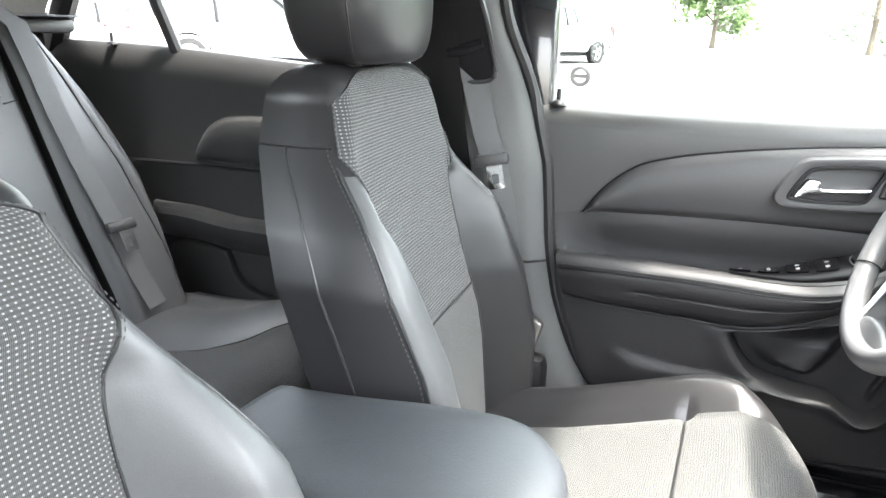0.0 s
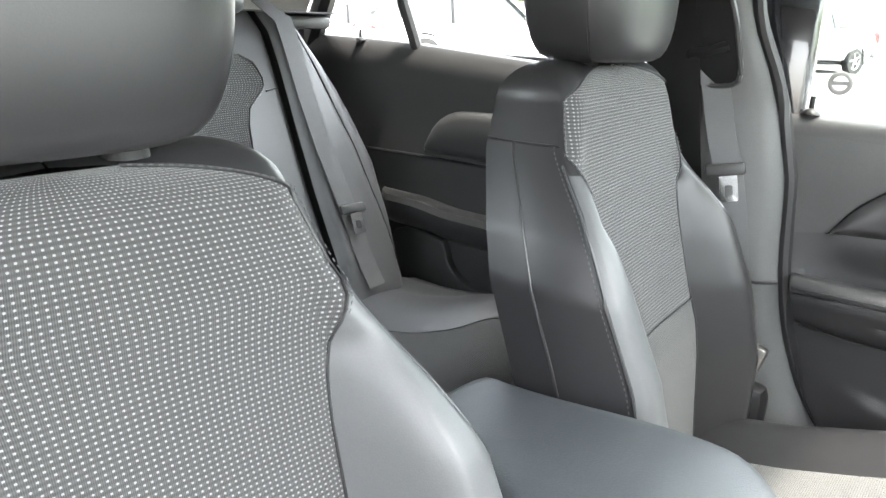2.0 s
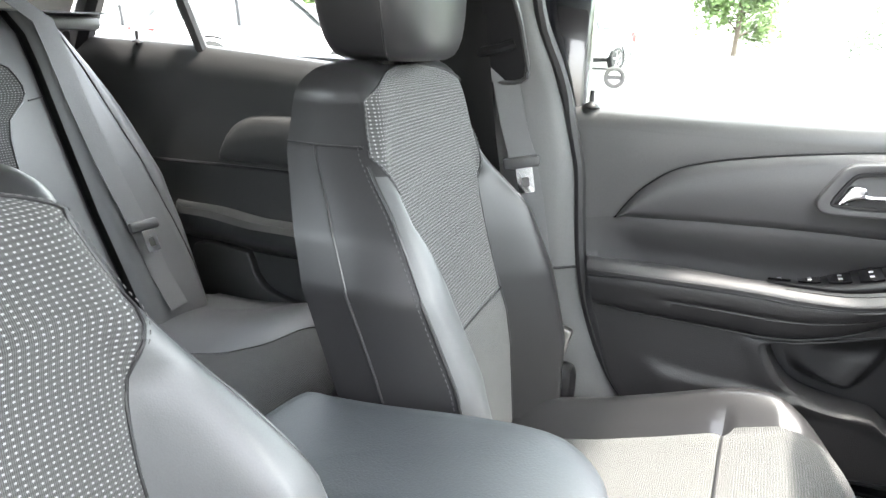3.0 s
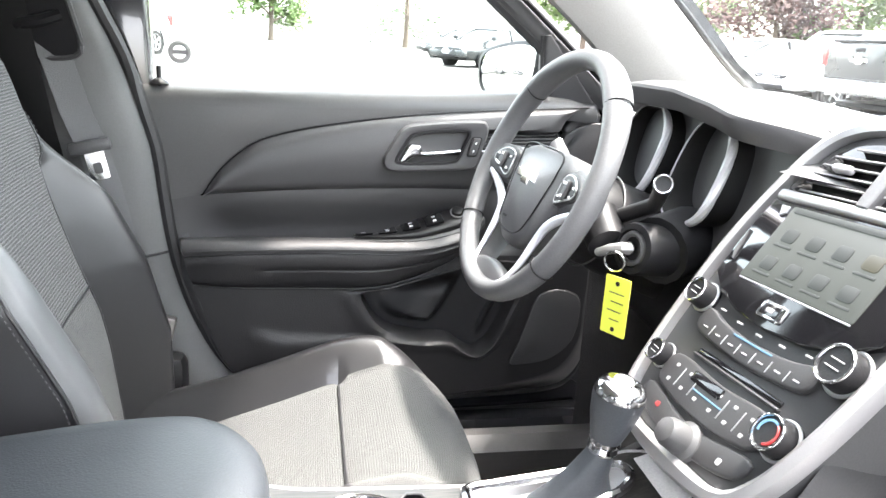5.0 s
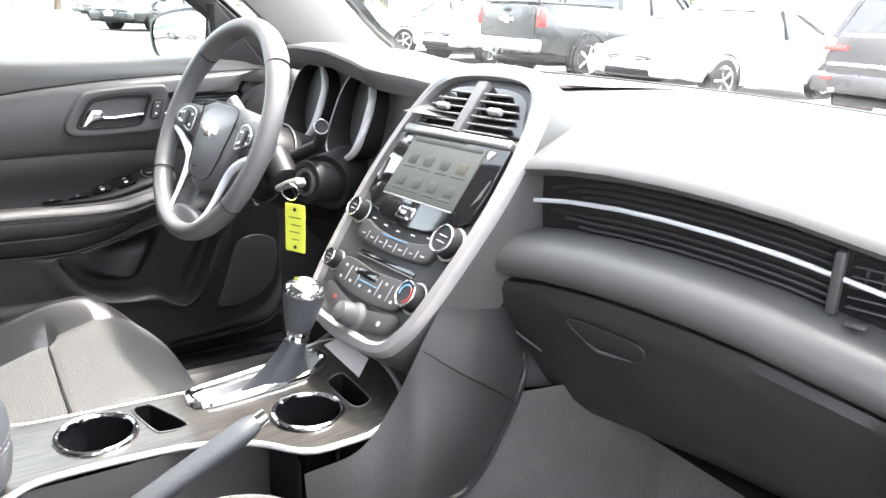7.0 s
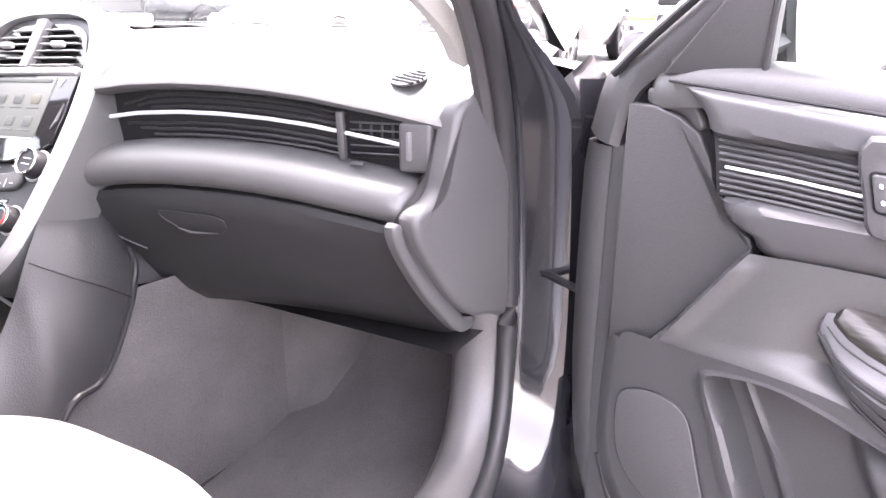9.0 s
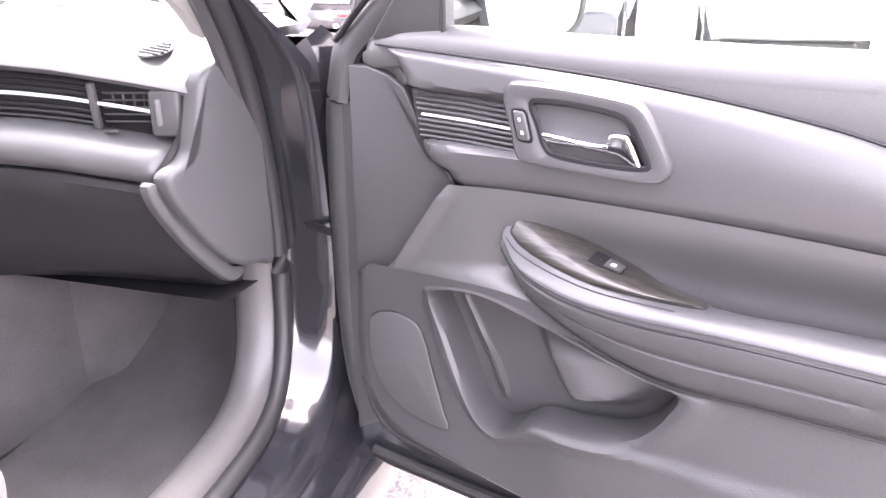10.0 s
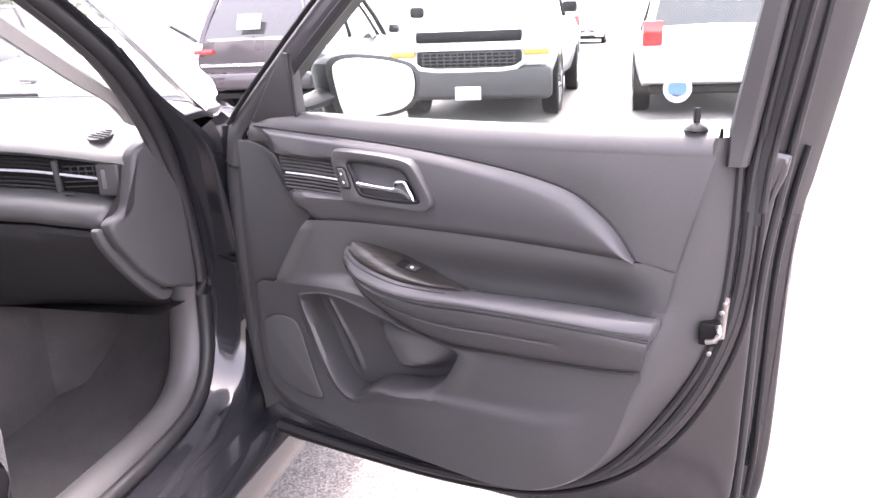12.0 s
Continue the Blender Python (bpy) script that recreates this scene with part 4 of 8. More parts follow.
    # door mirror
    mir = part("mirror_housing", loft(mirror_rings(at)), BLACKP, door, "black door mirror housing")
    part("mirror_glass", plate(MIRROR_EDGE * 0.93 + MIRROR_EDGE.mean(0) * 0.07, lambda a, b, c: mirror_face(at, a, b, c), 0.006, 0.001), MIRROR, mir, "bright mirror glass")
    part("mirror_stem", tube([at(0.20, 1.0, 0.03), at(0.205, 1.005, -0.03), at(0.21, 1.015, -0.09)], [0.03, 0.028, 0.03], 10, 0.6), BLACKP, mir)
    return door



MIRROR_EDGE = spline([(-0.006, 1.062), (0.004, 1.084), (0.05, 1.091), (0.13, 1.083), (0.200, 1.067), (0.222, 1.048), (0.225, 1.015), (0.212, 0.985), (0.17, 0.968), (0.08, 0.962), (0.028, 0.965), (0.010, 0.99)], 48, True)


def mirror_face(at, a, b, c):
    """The mirror's face: a runs outwards from the door, c towards the rear."""
    return at(0.232 + 0.327 * a + 0.945 * c, b, -0.079 - 0.945 * a + 0.327 * c)


def mirror_rings(at):
    o = MIRROR_EDGE
    c = o.mean(0)
    return [[mirror_face(at, *(c + (p - c) * k), d) for p in o] for k, d in ((0.92, -0.001), (0.935, 0.008), (1.05, 0.004), (1.09, -0.02), (1.0, -0.05), (0.85, -0.08), (0.6, -0.10), (0.2, -0.11))]


GRILLE = material("speaker_mesh", (0.05, 0.05, 0.051), 0.6, grain=0.4, scale=420)
PALEST = material("grey_sticker", (0.22, 0.22, 0.22), 0.5)
BLUEST = material("blue_sticker", (0.12, 0.25, 0.5), 0.5)
M_PASS = Matrix(((0.2451, -0.9695, 0, 2.11), (0.9695, 0.2451, 0, -0.70), (0, 0, 1, 0), (0, 0, 0, 1)))
M_DRIV = Matrix(((-1, 0, 0, 2.0), (0, -1, 0, 0.865), (0, 0, 1, 0), (0, 0, 0, 1)))
front_door(-1, M_PASS, "open black front passenger door with dark grey trim")
front_door(1, M_DRIV, "closed front driver's door, grey trim darkened as if in shade")

# ---- front seats ----
XB = [(0.45, 0.955), (0.60, 0.93), (0.70, 0.905), (0.82, 0.862), (0.97, 0.812), (1.04, 0.808), (1.08, 0.815)]
XF = [(0.45, 1.115), (0.60, 1.112), (0.725, 1.078), (0.83, 1.03), (0.877, 1.004), (0.91, 0.983), (0.942, 0.957), (0.97, 0.937), (1.0, 0.926), (1.04, 0.915)]
XI = [(0.45, 1.045), (0.60, 1.03), (0.66, 1.02), (0.75, 0.99), (0.84, 0.962), (0.93, 0.938), (1.0, 0.926), (1.04, 0.918)]
HW = [(0.45, 0.225), (0.55, 0.24), (0.70, 0.262), (0.82, 0.260), (0.88, 0.242), (0.93, 0.220), (0.97, 0.202), (1.0, 0.190), (1.03, 0.178)]
SI = [(0.45, 0.168), (0.60, 0.174), (0.72, 0.170), (0.82, 0.174), (0.87, 0.179), (0.90, 0.186), (0.925, 0.195), (0.945, 0.206), (0.955, 0.214), (1.2, 0.25)]


SO = [(0.45, 0.168), (0.60, 0.174), (0.72, 0.173), (0.80, 0.179), (0.86, 0.187), (0.92, 0.196), (0.97, 0.203), (1.2, 0.25)]


def cloth_edge(z, outer=False):
    return lerp_table(z, SO if outer else SI)


def back_rows():
    """Rows up the seat's back: height, pull towards the middle of the top roll, and narrowing."""
    rows = [(z, 0.0, 0.0) for z in np.linspace(0.46, 1.02, 57)]
    for a in np.linspace(6, 90, 15):
        a = radians(a)
        rows.append((1.02 + 0.055 * math.sin(a), 1 - math.cos(a), 0.06 * (1 - math.cos(a)) ** 1.4))
    return rows


def back_front(y, z, pull, thin, puff=0.0):
    hw = lerp_table(z, HW) - thin
    q = abs(y) / hw
    xi, xf, xb = lerp_table(z, XI), lerp_table(z, XF) + puff * smooth(0.92, 0.82, z) * (y > 0), lerp_table(z, XB)
    qi = min(0.80, cloth_edge(z - 0.6 * puff, puff == 0 and y > 0) / lerp_table(z, HW))
    if puff == 0 and y > 0:
        xf = xi + (xf - xi) * smooth(0.965, 0.82, z)
    side = smooth(qi - 0.02, min(qi + 0.16, 0.96), q)
    x = xi - 0.012 * (1 - q * q) * (1 - 0.7 * smooth(0.86, 1.0, z)) + (xf - xi) * side
    groove = 0.006 * math.exp(-((q - qi) / 0.022) ** 2) * smooth(0.95, 0.87, z)
    if q > 0.86:
        e = min(1.0, (q - 0.86) / 0.14)
        x -= 0.022 * (1 - math.sqrt(max(0.0, 1 - e * e)))
    mid = 0.5 * (xb + xf) - 0.01
    x = x - groove
    return x + (mid - x) * pull * 0.95


def front_seat(y0, lift, drop, label, out):
    seat = thing("car_seat", label, "car seat", pose(0, y0, 0), group="front seats")
    rows = back_rows()
    puff = 0.036 if drop > 0 else 0.0

    def strip_of(lo, hi, n):
        return [[(back_front(y, z, p, t, puff), y, z) for y in np.linspace(lo(z, t), hi(z, t), n)] for z, p, t in rows]

    cap = lambda z: 0.20 * max(0.0, 1 - max(0.0, (z - 0.975) / 0.094) ** 3.2) ** 0.5 + 0.001
    edge = lambda z, t: min(cloth_edge(z - 0.6 * puff), lerp_table(z, HW) - t - 0.001, cap(z))
    edge_out = edge if puff else lambda z, t: min(cloth_edge(z, True), lerp_table(z, HW) - t - 0.001, cap(z))
    full = lambda z, t: lerp_table(z, HW) - t
    ins = [r for r, (z, p, t) in zip(strip_of(lambda z, t: -edge(z, t), edge_out, 41), rows) if z < 1.0685]
    cut = 24 if drop == 0 else 18
    part("backrest", grid(ins[cut:]), CLOTH, seat, "woven grey cloth backrest centre with pale flecks")
    # Driver's lower backrest: sun on the same cloth, put in as a plainer weave.
    part("backrest_lower", grid(ins[:cut + 1]), CLOTH2 if drop == 0 else CLOTH, seat, "grey cloth lower backrest")
    part("back_seam", tube([V3(q) + V3((0.001, 0, 0)) for q in ins[cut]], 0.0016, 6), LEATHER, seat)
    for sg, nm in ((1, "bolster"), (-1, "bolster")):
        strip = strip_of(lambda z, t: sg * (edge_out if sg > 0 else edge)(z, t), lambda z, t: sg * full(z, t), 18)
        P = [r for r, (z, p, t) in zip(strip, rows) if z < 0.9501]
        part("shoulder", grid([r for r, (z, p, t) in zip(strip, rows) if z > 0.9499]), LEATHER, seat, "black leather shoulder of the backrest")
        part(nm, grid(P), LEATHER if sg > 0 and drop == 0 else LEATHER2, seat, "black leather outer bolster" if sg > 0 and drop == 0 else "grey leather backrest bolster")
        # side skin and its seam
        side = []
        for z, p, t in rows:
            hw = full(z, t)
            x1, xb = back_front(sg * hw, z, p, t, puff), lerp_table(z, XB)
            mid = 0.5 * (xb + lerp_table(z, XF)) - 0.01
            xb = xb + (mid - xb) * p * 0.95
            side.append([(x1 + (xb - x1) * s, sg * (hw + 0.006 * math.sin(math.pi * s) * (1 - p)), z) for s in (0, 0.1, 0.25, 0.4, 0.5, 0.6, 0.75, 0.9, 1.0)])
        low = [r for r in side if r[0][2] < 0.9801]
        top = [r for r in side if r[0][2] > 0.9799]
        part("side_panel", grid(low), LEATHER, seat, "black leather side panel")
        part("top_side", grid(top), LEATHER, seat)
        part("side_seam", tube([V3(r[5]) + V3((0.0, sg * 0.001, 0)) for r in low], 0.0018, 6), LEATHER, seat)
        part("cross_seam", tube([V3(c) + V3((0, sg * 0.001, 0)) for c in side[52]], 0.0016, 6), LEATHER, seat)
        part("front_piping", tube([V3(r[0]) for r in side if r[0][2] < 0.97], 0.0024, 6), LEATHER, seat)
        part("cloth_piping", tube([V3(r[-1 if sg > 0 else 0]) + V3((0.001, 0, 0)) for r in ins], 0.0016, 6), LEATHER, seat)
        part("stitching", stitches([V3((r[0][0] - 0.006, r[0][1] + sg * 0.003, r[0][2])) for r in low], 0.004, 0.003, 0.0007), THREAD, seat)
        part("stitching", stitches([V3(r[-1 if sg > 0 else 0]) + V3((0.003, sg * 0.004, 0)) for r in ins if r[0][2] > 0.9], 0.004, 0.003, 0.0007), THREAD, seat)
    shell = []
    for z, p, t in rows:
        hw = full(z, t)
        xb = lerp_table(z, XB)
        mid = 0.5 * (xb + lerp_table(z, XF)) - 0.01
        xb = xb + (mid - xb) * p * 0.95
        shell.append([(xb - 0.02 * (1 - (y / hw) ** 2) * (1 - p), y, z) for y in np.linspace(-hw, hw, 21)])
    part("back_shell", grid(shell), LEATHER, seat, "black leather seat back")
    # head restraint
    hr = head_rows() if drop else head_rows(0.070, 0.146, 0.870, 1.176)
    head = part("headrest", grid(hr, wrap=True), LEATHER, seat, "black leather head restraint")
    for j in (8, 32):
        part("headrest_seam", tube([V3(r[j]) for r in hr[1:-1]], 0.0016, 6), LEATHER, head)
    for sy in (-1, 1):
        part("headrest_post", tube([(0.868, sy * 0.055, 1.04), (0.862, sy * 0.055, 1.12)], 0.0065, 10), CHROME, seat, "chrome headrest post")
        part("post_collar", lathe((0.868, sy * 0.055, 1.07), (0, 0, 1), [(0.02, 0), (0.019, 0.006), (0.009, 0.008)]), BLACKP, seat)
    turn = Matrix.Translation((0.93, -0.22, 0)) @ Matrix.Rotation(radians(5 if drop == 0 else 0), 4, 'Z') @ Matrix.Translation((-0.93, 0.22, 0))
    for ob in seat.children:
        ob.matrix_local = Matrix.Translation((-0.010 * (drop > 0), 0, -drop)) @ turn
    # cushion
    front = 1.545 if lift == 0 else 1.60
    RISE = [(0.98, 0.425), (1.15, 0.466), (1.25, 0.499), (1.345, 0.533), (1.42, 0.558), (1.50, 0.562), (1.60, 0.558)]

    def nose(y):
        """The cushion's front edge, drawn back at its corners."""
        return front - (0.15 if lift and y > 0 else 0.10) * (abs(y) / 0.262) ** 3

    def ztop(x, y):
        y = y * 1.5 if lift and y > 0 else y
        q = min(1.0, abs(y) / 0.262)
        base = lerp_table(x, RISE) if lift == 0 else 0.562 + lift + 0.03 * smooth(1.12, 1.42, x) - 0.03 * (1 - smooth(1.0, 1.08, x))
        z = base - 0.008 * math.cos(min(1, q / 0.62) * math.pi / 2) + (0.026 * smooth(0.60, 0.80, q) + 0.026 * math.sin(math.pi * min(1, max(0, (q - 0.62) / 0.38)))) * smooth(front + 0.02, front - 0.22, x)
        if q > 0.84:
            e = min(1.0, (q - 0.84) / 0.16)
            z -= 0.06 * (1 - math.sqrt(max(0, 1 - e * e)))
        fx = nose(y)
        e = max(0.0, (x - (fx - 0.10)) / 0.10)
        if e > 0:
            z -= 0.085 * (1 - math.sqrt(max(0, 1 - min(1, e) ** 2)))
        z -= 0.007 * math.exp(-((q - 0.63) / 0.025) ** 2) * (1 if x < 1.36 else 0) + 0.007 * math.exp(-((x - 1.345) / 0.009) ** 2) * (q < 0.7)
        return z

    def patch(x0, x1, ylo, yhi, nx, ny):
        out_ = []
        for a in np.linspace(0, 1, nx):
            row = []
            for b in np.linspace(0, 1, ny):
                y = ylo + (yhi - ylo) * b
                fx = nose(y)
                if lift and y > 0:
                    y /= 1.5
                xx1 = min(x1, fx)
                x = x0 + (xx1 - x0) * a
                row.append((x, y, ztop(x, y)))
            out_.append(row)
        return out_

    part("cushion", grid(patch(1.0, 1.345, -0.166, 0.166, 30, 34)), CLOTH2, seat, "pale grey woven cushion centre")
    if lift == 0:
        part("cushion_bolster", grid(patch(1.345, 9, 0.166, 0.262, 34, 20)), LEATHER3, seat, "black leather front of the cushion bolster")
    part("cushion_front", grid(patch(1.345, 9, -0.262, 0.166 if lift == 0 else 0.262, 34, 60)), CLOTH2, seat, "pale grey woven cushion front")
    part("cushion_seam", tube([(1.345, y, ztop(1.345, y / (1.5 if lift and y > 0 else 1.0)) + 0.0035) for y in np.linspace(-0.162, 0.162 / (1.5 if lift else 1.0), 20)], 0.002, 6), LEATHER, seat)
    for sg in (1, -1):
        part("cushion_bolster", grid(patch(0.99, 1.345, sg * 0.166, sg * 0.262, 34, 24)), LEATHER3, seat, "black leather cushion bolster")
        wide = 0.262 / 1.5 if lift and sg > 0 else 0.262
        low = [[(x, sg * (wide - 0.03 * s), ztop(min(x, front - 0.101), sg * wide) * (1 - s) + 0.33 * s) for x in np.linspace(0.99, front - 0.10, 16)] for s in np.linspace(0, 1, 6)]
        part("cushion_side", grid(low), BLACKP, seat, "black plastic seat side")
    ys = np.linspace(-0.262, 0.262, 31)
    fr = []
    for s in np.linspace(0, 1, 6):
        fr.append([(nose(y) - 0.05 * s, y / (1.5 if lift and y > 0 else 1.0), ztop(nose(y), y / (1.5 if lift and y > 0 else 1.0)) * (1 - s) + 0.36 * s) for y in ys])
    part("cushion_nose", grid(fr), CLOTH2, seat)
    part("seat_rail", rbox(0.46, 0.05, 0.06, 0.01, at=(1.2, 0.16, 0.30)), BLACKP, seat)
    part("seat_rail", rbox(0.46, 0.05, 0.06, 0.01, at=(1.2, -0.16, 0.30)), BLACKP, seat)
    part("seat_base", rbox(0.42, 0.44, 0.16, 0.03, at=(1.2, 0, 0.40 if lift else 0.335)), BLACKP, seat)
    # recliner cover and belt stalk on the outer side
    if out > 0:
        part("recliner_cover", rbox(0.12, 0.05, 0.10, 0.02, at=(1.03, out * 0.255, 0.50)), BLACKP, seat)
        part("belt_anchor", rbox(0.03, 0.02, 0.09, 0.006, at=(1.045, out * 0.29, 0.56), rot=(0, 15, 0)), STEEL, seat, "steel belt anchor")
    return seat


def head_rows(deep=0.058, wide0=0.142, mid=0.862, up=1.182):
    """The head restraint, rounded all over, leaning with the back."""
    out = []
    for k in range(17):
        a = -math.pi / 2 + math.pi * k / 16
        cz, cr = math.sin(a), abs(math.cos(a)) ** 0.22
        z = up + 0.103 * cz
        row = []
        for t in np.linspace(0, 2 * math.pi, 40, endpoint=False):
            ct, st = math.cos(t), math.sin(t)
            ex, ey = abs(ct) ** 0.5 * (1 if ct > 0 else -1), abs(st) ** 0.38 * (1 if st > 0 else -1)
            wide = (wide0 + 0.006 * cz) * (0.80 + 0.20 * cr)
            row.append((mid + deep * ex * cr - 0.06 * (z - 1.07) + 0.012 * (1 - ey * ey), wide * ey * cr, z))
        out.append(row)
    return out


front_seat(0.385, 0.0, 0.0, "driver's car seat in grey cloth with black leather sides", 1)
front_seat(-0.385, 0.06, 0.05, "front passenger car seat in flecked grey cloth and leather", -1)

# ---- rear bench ----
rear = thing("rear_seat", "dark leather rear bench with grey cloth centres", "car seat")


def rear_x(z):
    return lerp_table(z, [(0.50, 0.31), (0.60, 0.265), (0.75, 0.19), (0.90, 0.125), (1.02, 0.075), (1.08, 0.045), (1.12, 0.0)])


def rear_front(y, z):
    a = abs(y)
    x = rear_x(z) - 0.02 * math.cos(min(1.0, abs(a - 0.36) / 0.16) * math.pi / 2) * 1.2 + 0.015 * smooth(0.50, 0.56, a) - 0.09 * smooth(0.60, 0.70, a)
    return x - 0.006 * math.exp(-((a - 0.535) / 0.008) ** 2) - 0.005 * math.exp(-((a - 0.60) / 0.006) ** 2)


zz = np.r_[np.linspace(0.48, 1.08, 41), 1.10, 1.115, 1.12]
cloth_y = lambda z: lerp_table(z, [(0.5, 0.335), (0.80, 0.322), (0.85, 0.325), (0.90, 0.334), (0.93, 0.347), (0.950, 0.372), (0.968, 0.396), (0.99, 0.397), (1.017, 0.388), (1.03, 0.370), (1.043, 0.330), (1.05, 0.26), (1.055, 0.12), (1.06, 0.02), (1.2, 0.01)])
edge_y = lambda z: lerp_table(z, [(0.5, 0.625), (0.58, 0.632), (0.70, 0.648), (0.80, 0.650), (0.90, 0.622), (0.96, 0.600), (1.07, 0.545), (1.12, 0.53)])
seam_y = lambda z: lerp_table(z, [(0.5, 0.612), (0.60, 0.605), (0.72, 0.594), (0.83, 0.578), (0.94, 0.545), (1.07, 0.506), (1.12, 0.495)])


def rear_bolster(y, z):
    """The outer bolster: set a little proud, rounded into the gap beside the back and towards the door."""
    a, b = abs(y) - 0.442, edge_y(z) - abs(y)
    x = rear_x(z) + 0.022 * math.sqrt(max(0.0, 1 - max(0.0, 1 - a / 0.03) ** 2)) - 0.012
    x -= 0.05 * max(0.0, 1 - b / 0.05) ** 2
    return x - 0.004 * math.exp(-((abs(y) - seam_y(z)) / 0.005) ** 2)


for sg in (1, -1):
    part("outer_bolster", grid([[(rear_bolster(y, z), y, z) for y in np.linspace(sg * 0.442, sg * edge_y(z), 26)] for z in zz]), LEATHER2, rear, "grey leather outer bolster")
    part("bolster_side", grid([[(rear_bolster(sg * edge_y(z), z) - d, sg * (edge_y(z) + 0.6 * d), z) for d in (0, 0.03, 0.08, 0.16)] for z in zz]), LEATHER2, rear)
    # The gap's shade is painted in with the near-black.
    part("bolster_gap", grid([[(rear_x(z) - d, sg * y, z) for y, d in ((0.426, 0.012), (0.430, 0.03), (0.438, 0.03), (0.443, 0.012))] for z in zz]), DEEP, rear)
    part("back_bolster", grid([[(rear_front(y, z), y, z) for y in np.linspace(sg * cloth_y(z), sg * 0.428, 16)] for z in zz]), LEATHER2, rear, "grey leather rear back bolster")
    part("back_centre", grid([[(rear_front(y, z), y, z) for y in np.linspace(0, sg * cloth_y(z), 24)] for z in zz]), CLOTH, rear, "flecked grey cloth back centre")
    part("cloth_seam", tube([(rear_front(sg * cloth_y(z), z) + 0.001, sg * cloth_y(z), z) for z in zz if z < 1.05], 0.0018, 6), LEATHER, rear)
    part("back_seam", tube([(rear_bolster(seam_y(z), z) + 0.002, sg * seam_y(z), z) for z in zz], 0.0018, 6), LEATHER, rear)
    part("shoulder_seam", tube([(rear_front(y, 0.962 + 0.18 * (y - 0.397)) + 0.002, sg * y, 0.962 + 0.18 * (y - 0.397)) for y in np.linspace(0.397, 0.428, 6)], 0.0018, 6), LEATHER, rear)
    part("rear_headrest", rbox(0.07, 0.20, 0.05, 0.022, 3, at=(-0.01, sg * 0.30, 1.135), rot=(0, -12, 0)), LEATHER2, rear, "low rear head restraint")
part("top_roll", grid([[(0.0 - d, y, 1.12 - h) for y in np.linspace(-0.70, 0.70, 40)] for d, h in ((0, 0), (0.02, -0.004), (0.05, -0.002), (0.08, 0.01))]), LEATHER2, rear)


def rear_cush(x, y):
    a = abs(y)
    z = 0.535 + 0.02 * smooth(0.30, 0.62, x) - 0.015 * math.cos(min(1.0, abs(a - 0.36) / 0.2) * math.pi / 2) - 0.02 * smooth(0.62, 0.70, a)
    e = max(0.0, (x - 0.60) / 0.09)
    return z - 0.08 * (1 - math.sqrt(max(0, 1 - min(1, e) ** 2)))


xs = np.r_[np.linspace(0.24, 0.6, 22), 0.62, 0.64, 0.655, 0.668, 0.678, 0.685, 0.69]
rear_pull = lambda x, y: x - 0.07 * smooth(0.40, 0.70, abs(y)) * smooth(0.3, 0.6, x)
rear_seam_y = lambda x: lerp_table(x, [(0.24, 0.36), (0.40, 0.385), (0.49, 0.412), (0.555, 0.468), (0.61, 0.545), (0.65, 0.58), (0.70, 0.60)])
for sg in (1, -1):
    part("rear_cushion_outer", grid([[(rear_pull(x, y), y, rear_cush(x, y) + 0.014 * math.sin(math.pi * min(1.0, (abs(y) - rear_seam_y(x)) / 0.2))) for y in np.linspace(sg * rear_seam_y(x), sg * 0.70, 20)] for x in xs]), LEATHER2, rear, "grey leather rear cushion side")
    part("rear_cushion", grid([[(rear_pull(x, y), y, rear_cush(x, y)) for y in np.linspace(0, sg * rear_seam_y(x), 30)] for x in xs]), CLOTH2, rear, "grey cloth rear cushion")
    part("cushion_seam", tube([(rear_pull(x, rear_seam_y(x)), sg * rear_seam_y(x), rear_cush(x, rear_seam_y(x)) + 0.0005) for x in xs], 0.0016, 6), LEATHER, rear)
part("rear_cushion_nose", grid([[(rear_pull(0.69, y) - 0.03 * s, y, rear_cush(0.69, y) * (1 - s) + 0.30 * s) for y in np.linspace(-0.70, 0.70, 40)] for s in (0, 0.3, 0.6, 1)]), LEATHER, rear)


def strap(path, width, mat, name, parent, side_dir=None):
    """Flat webbing with real thickness."""
    path = [V3(p) for p in path]
    rings = []
    for i, p in enumerate(path):
        d = (path[min(i + 1, len(path) - 1)] - path[max(i - 1, 0)]).normalized()
        s = V3(side_dir[i] if isinstance(side_dir, list) else side_dir).normalized()
        nrm = d.cross(s).normalized()
        s = nrm.cross(d).normalized()
        rings.append([p + s * width / 2 + nrm * 0.0008, p - s * width / 2 + nrm * 0.0008, p - s * width / 2 - nrm * 0.0008, p + s * width / 2 - nrm * 0.0008])
    return part(name, loft(rings), mat, parent)


def seat_belt(name, label, path, width, side_dir, m_clip):
    """Webbing with its stop, tongue plate and crossbar."""
    belt = thing(name, label, "seat belt")
    strap(path, width, BELT, "webbing", belt, side_dir)
    tongue = part("tongue_bar", rbox(width * 1.45, 0.014, 0.022, 0.006, 2), HARD, belt, "grey plastic tongue grip")
    tongue.matrix_local = m_clip
    o = rounded(0.030, 0.046, 0.004, 3, 0.004, -0.032)
    hole = rounded(0.013, 0.018, 0.003, 3, 0.004, -0.036)
    rows = []
    for oo, c in ((o, -0.0015), (o, 0.0015), (hole, 0.0015), (hole, -0.0015), (o, -0.0015)):
        rows.append([(a, c, b) for a, b in oo])
    part("tongue_plate", grid(rows, wrap=True), CHROME, tongue, "bright steel belt tongue")
    return belt


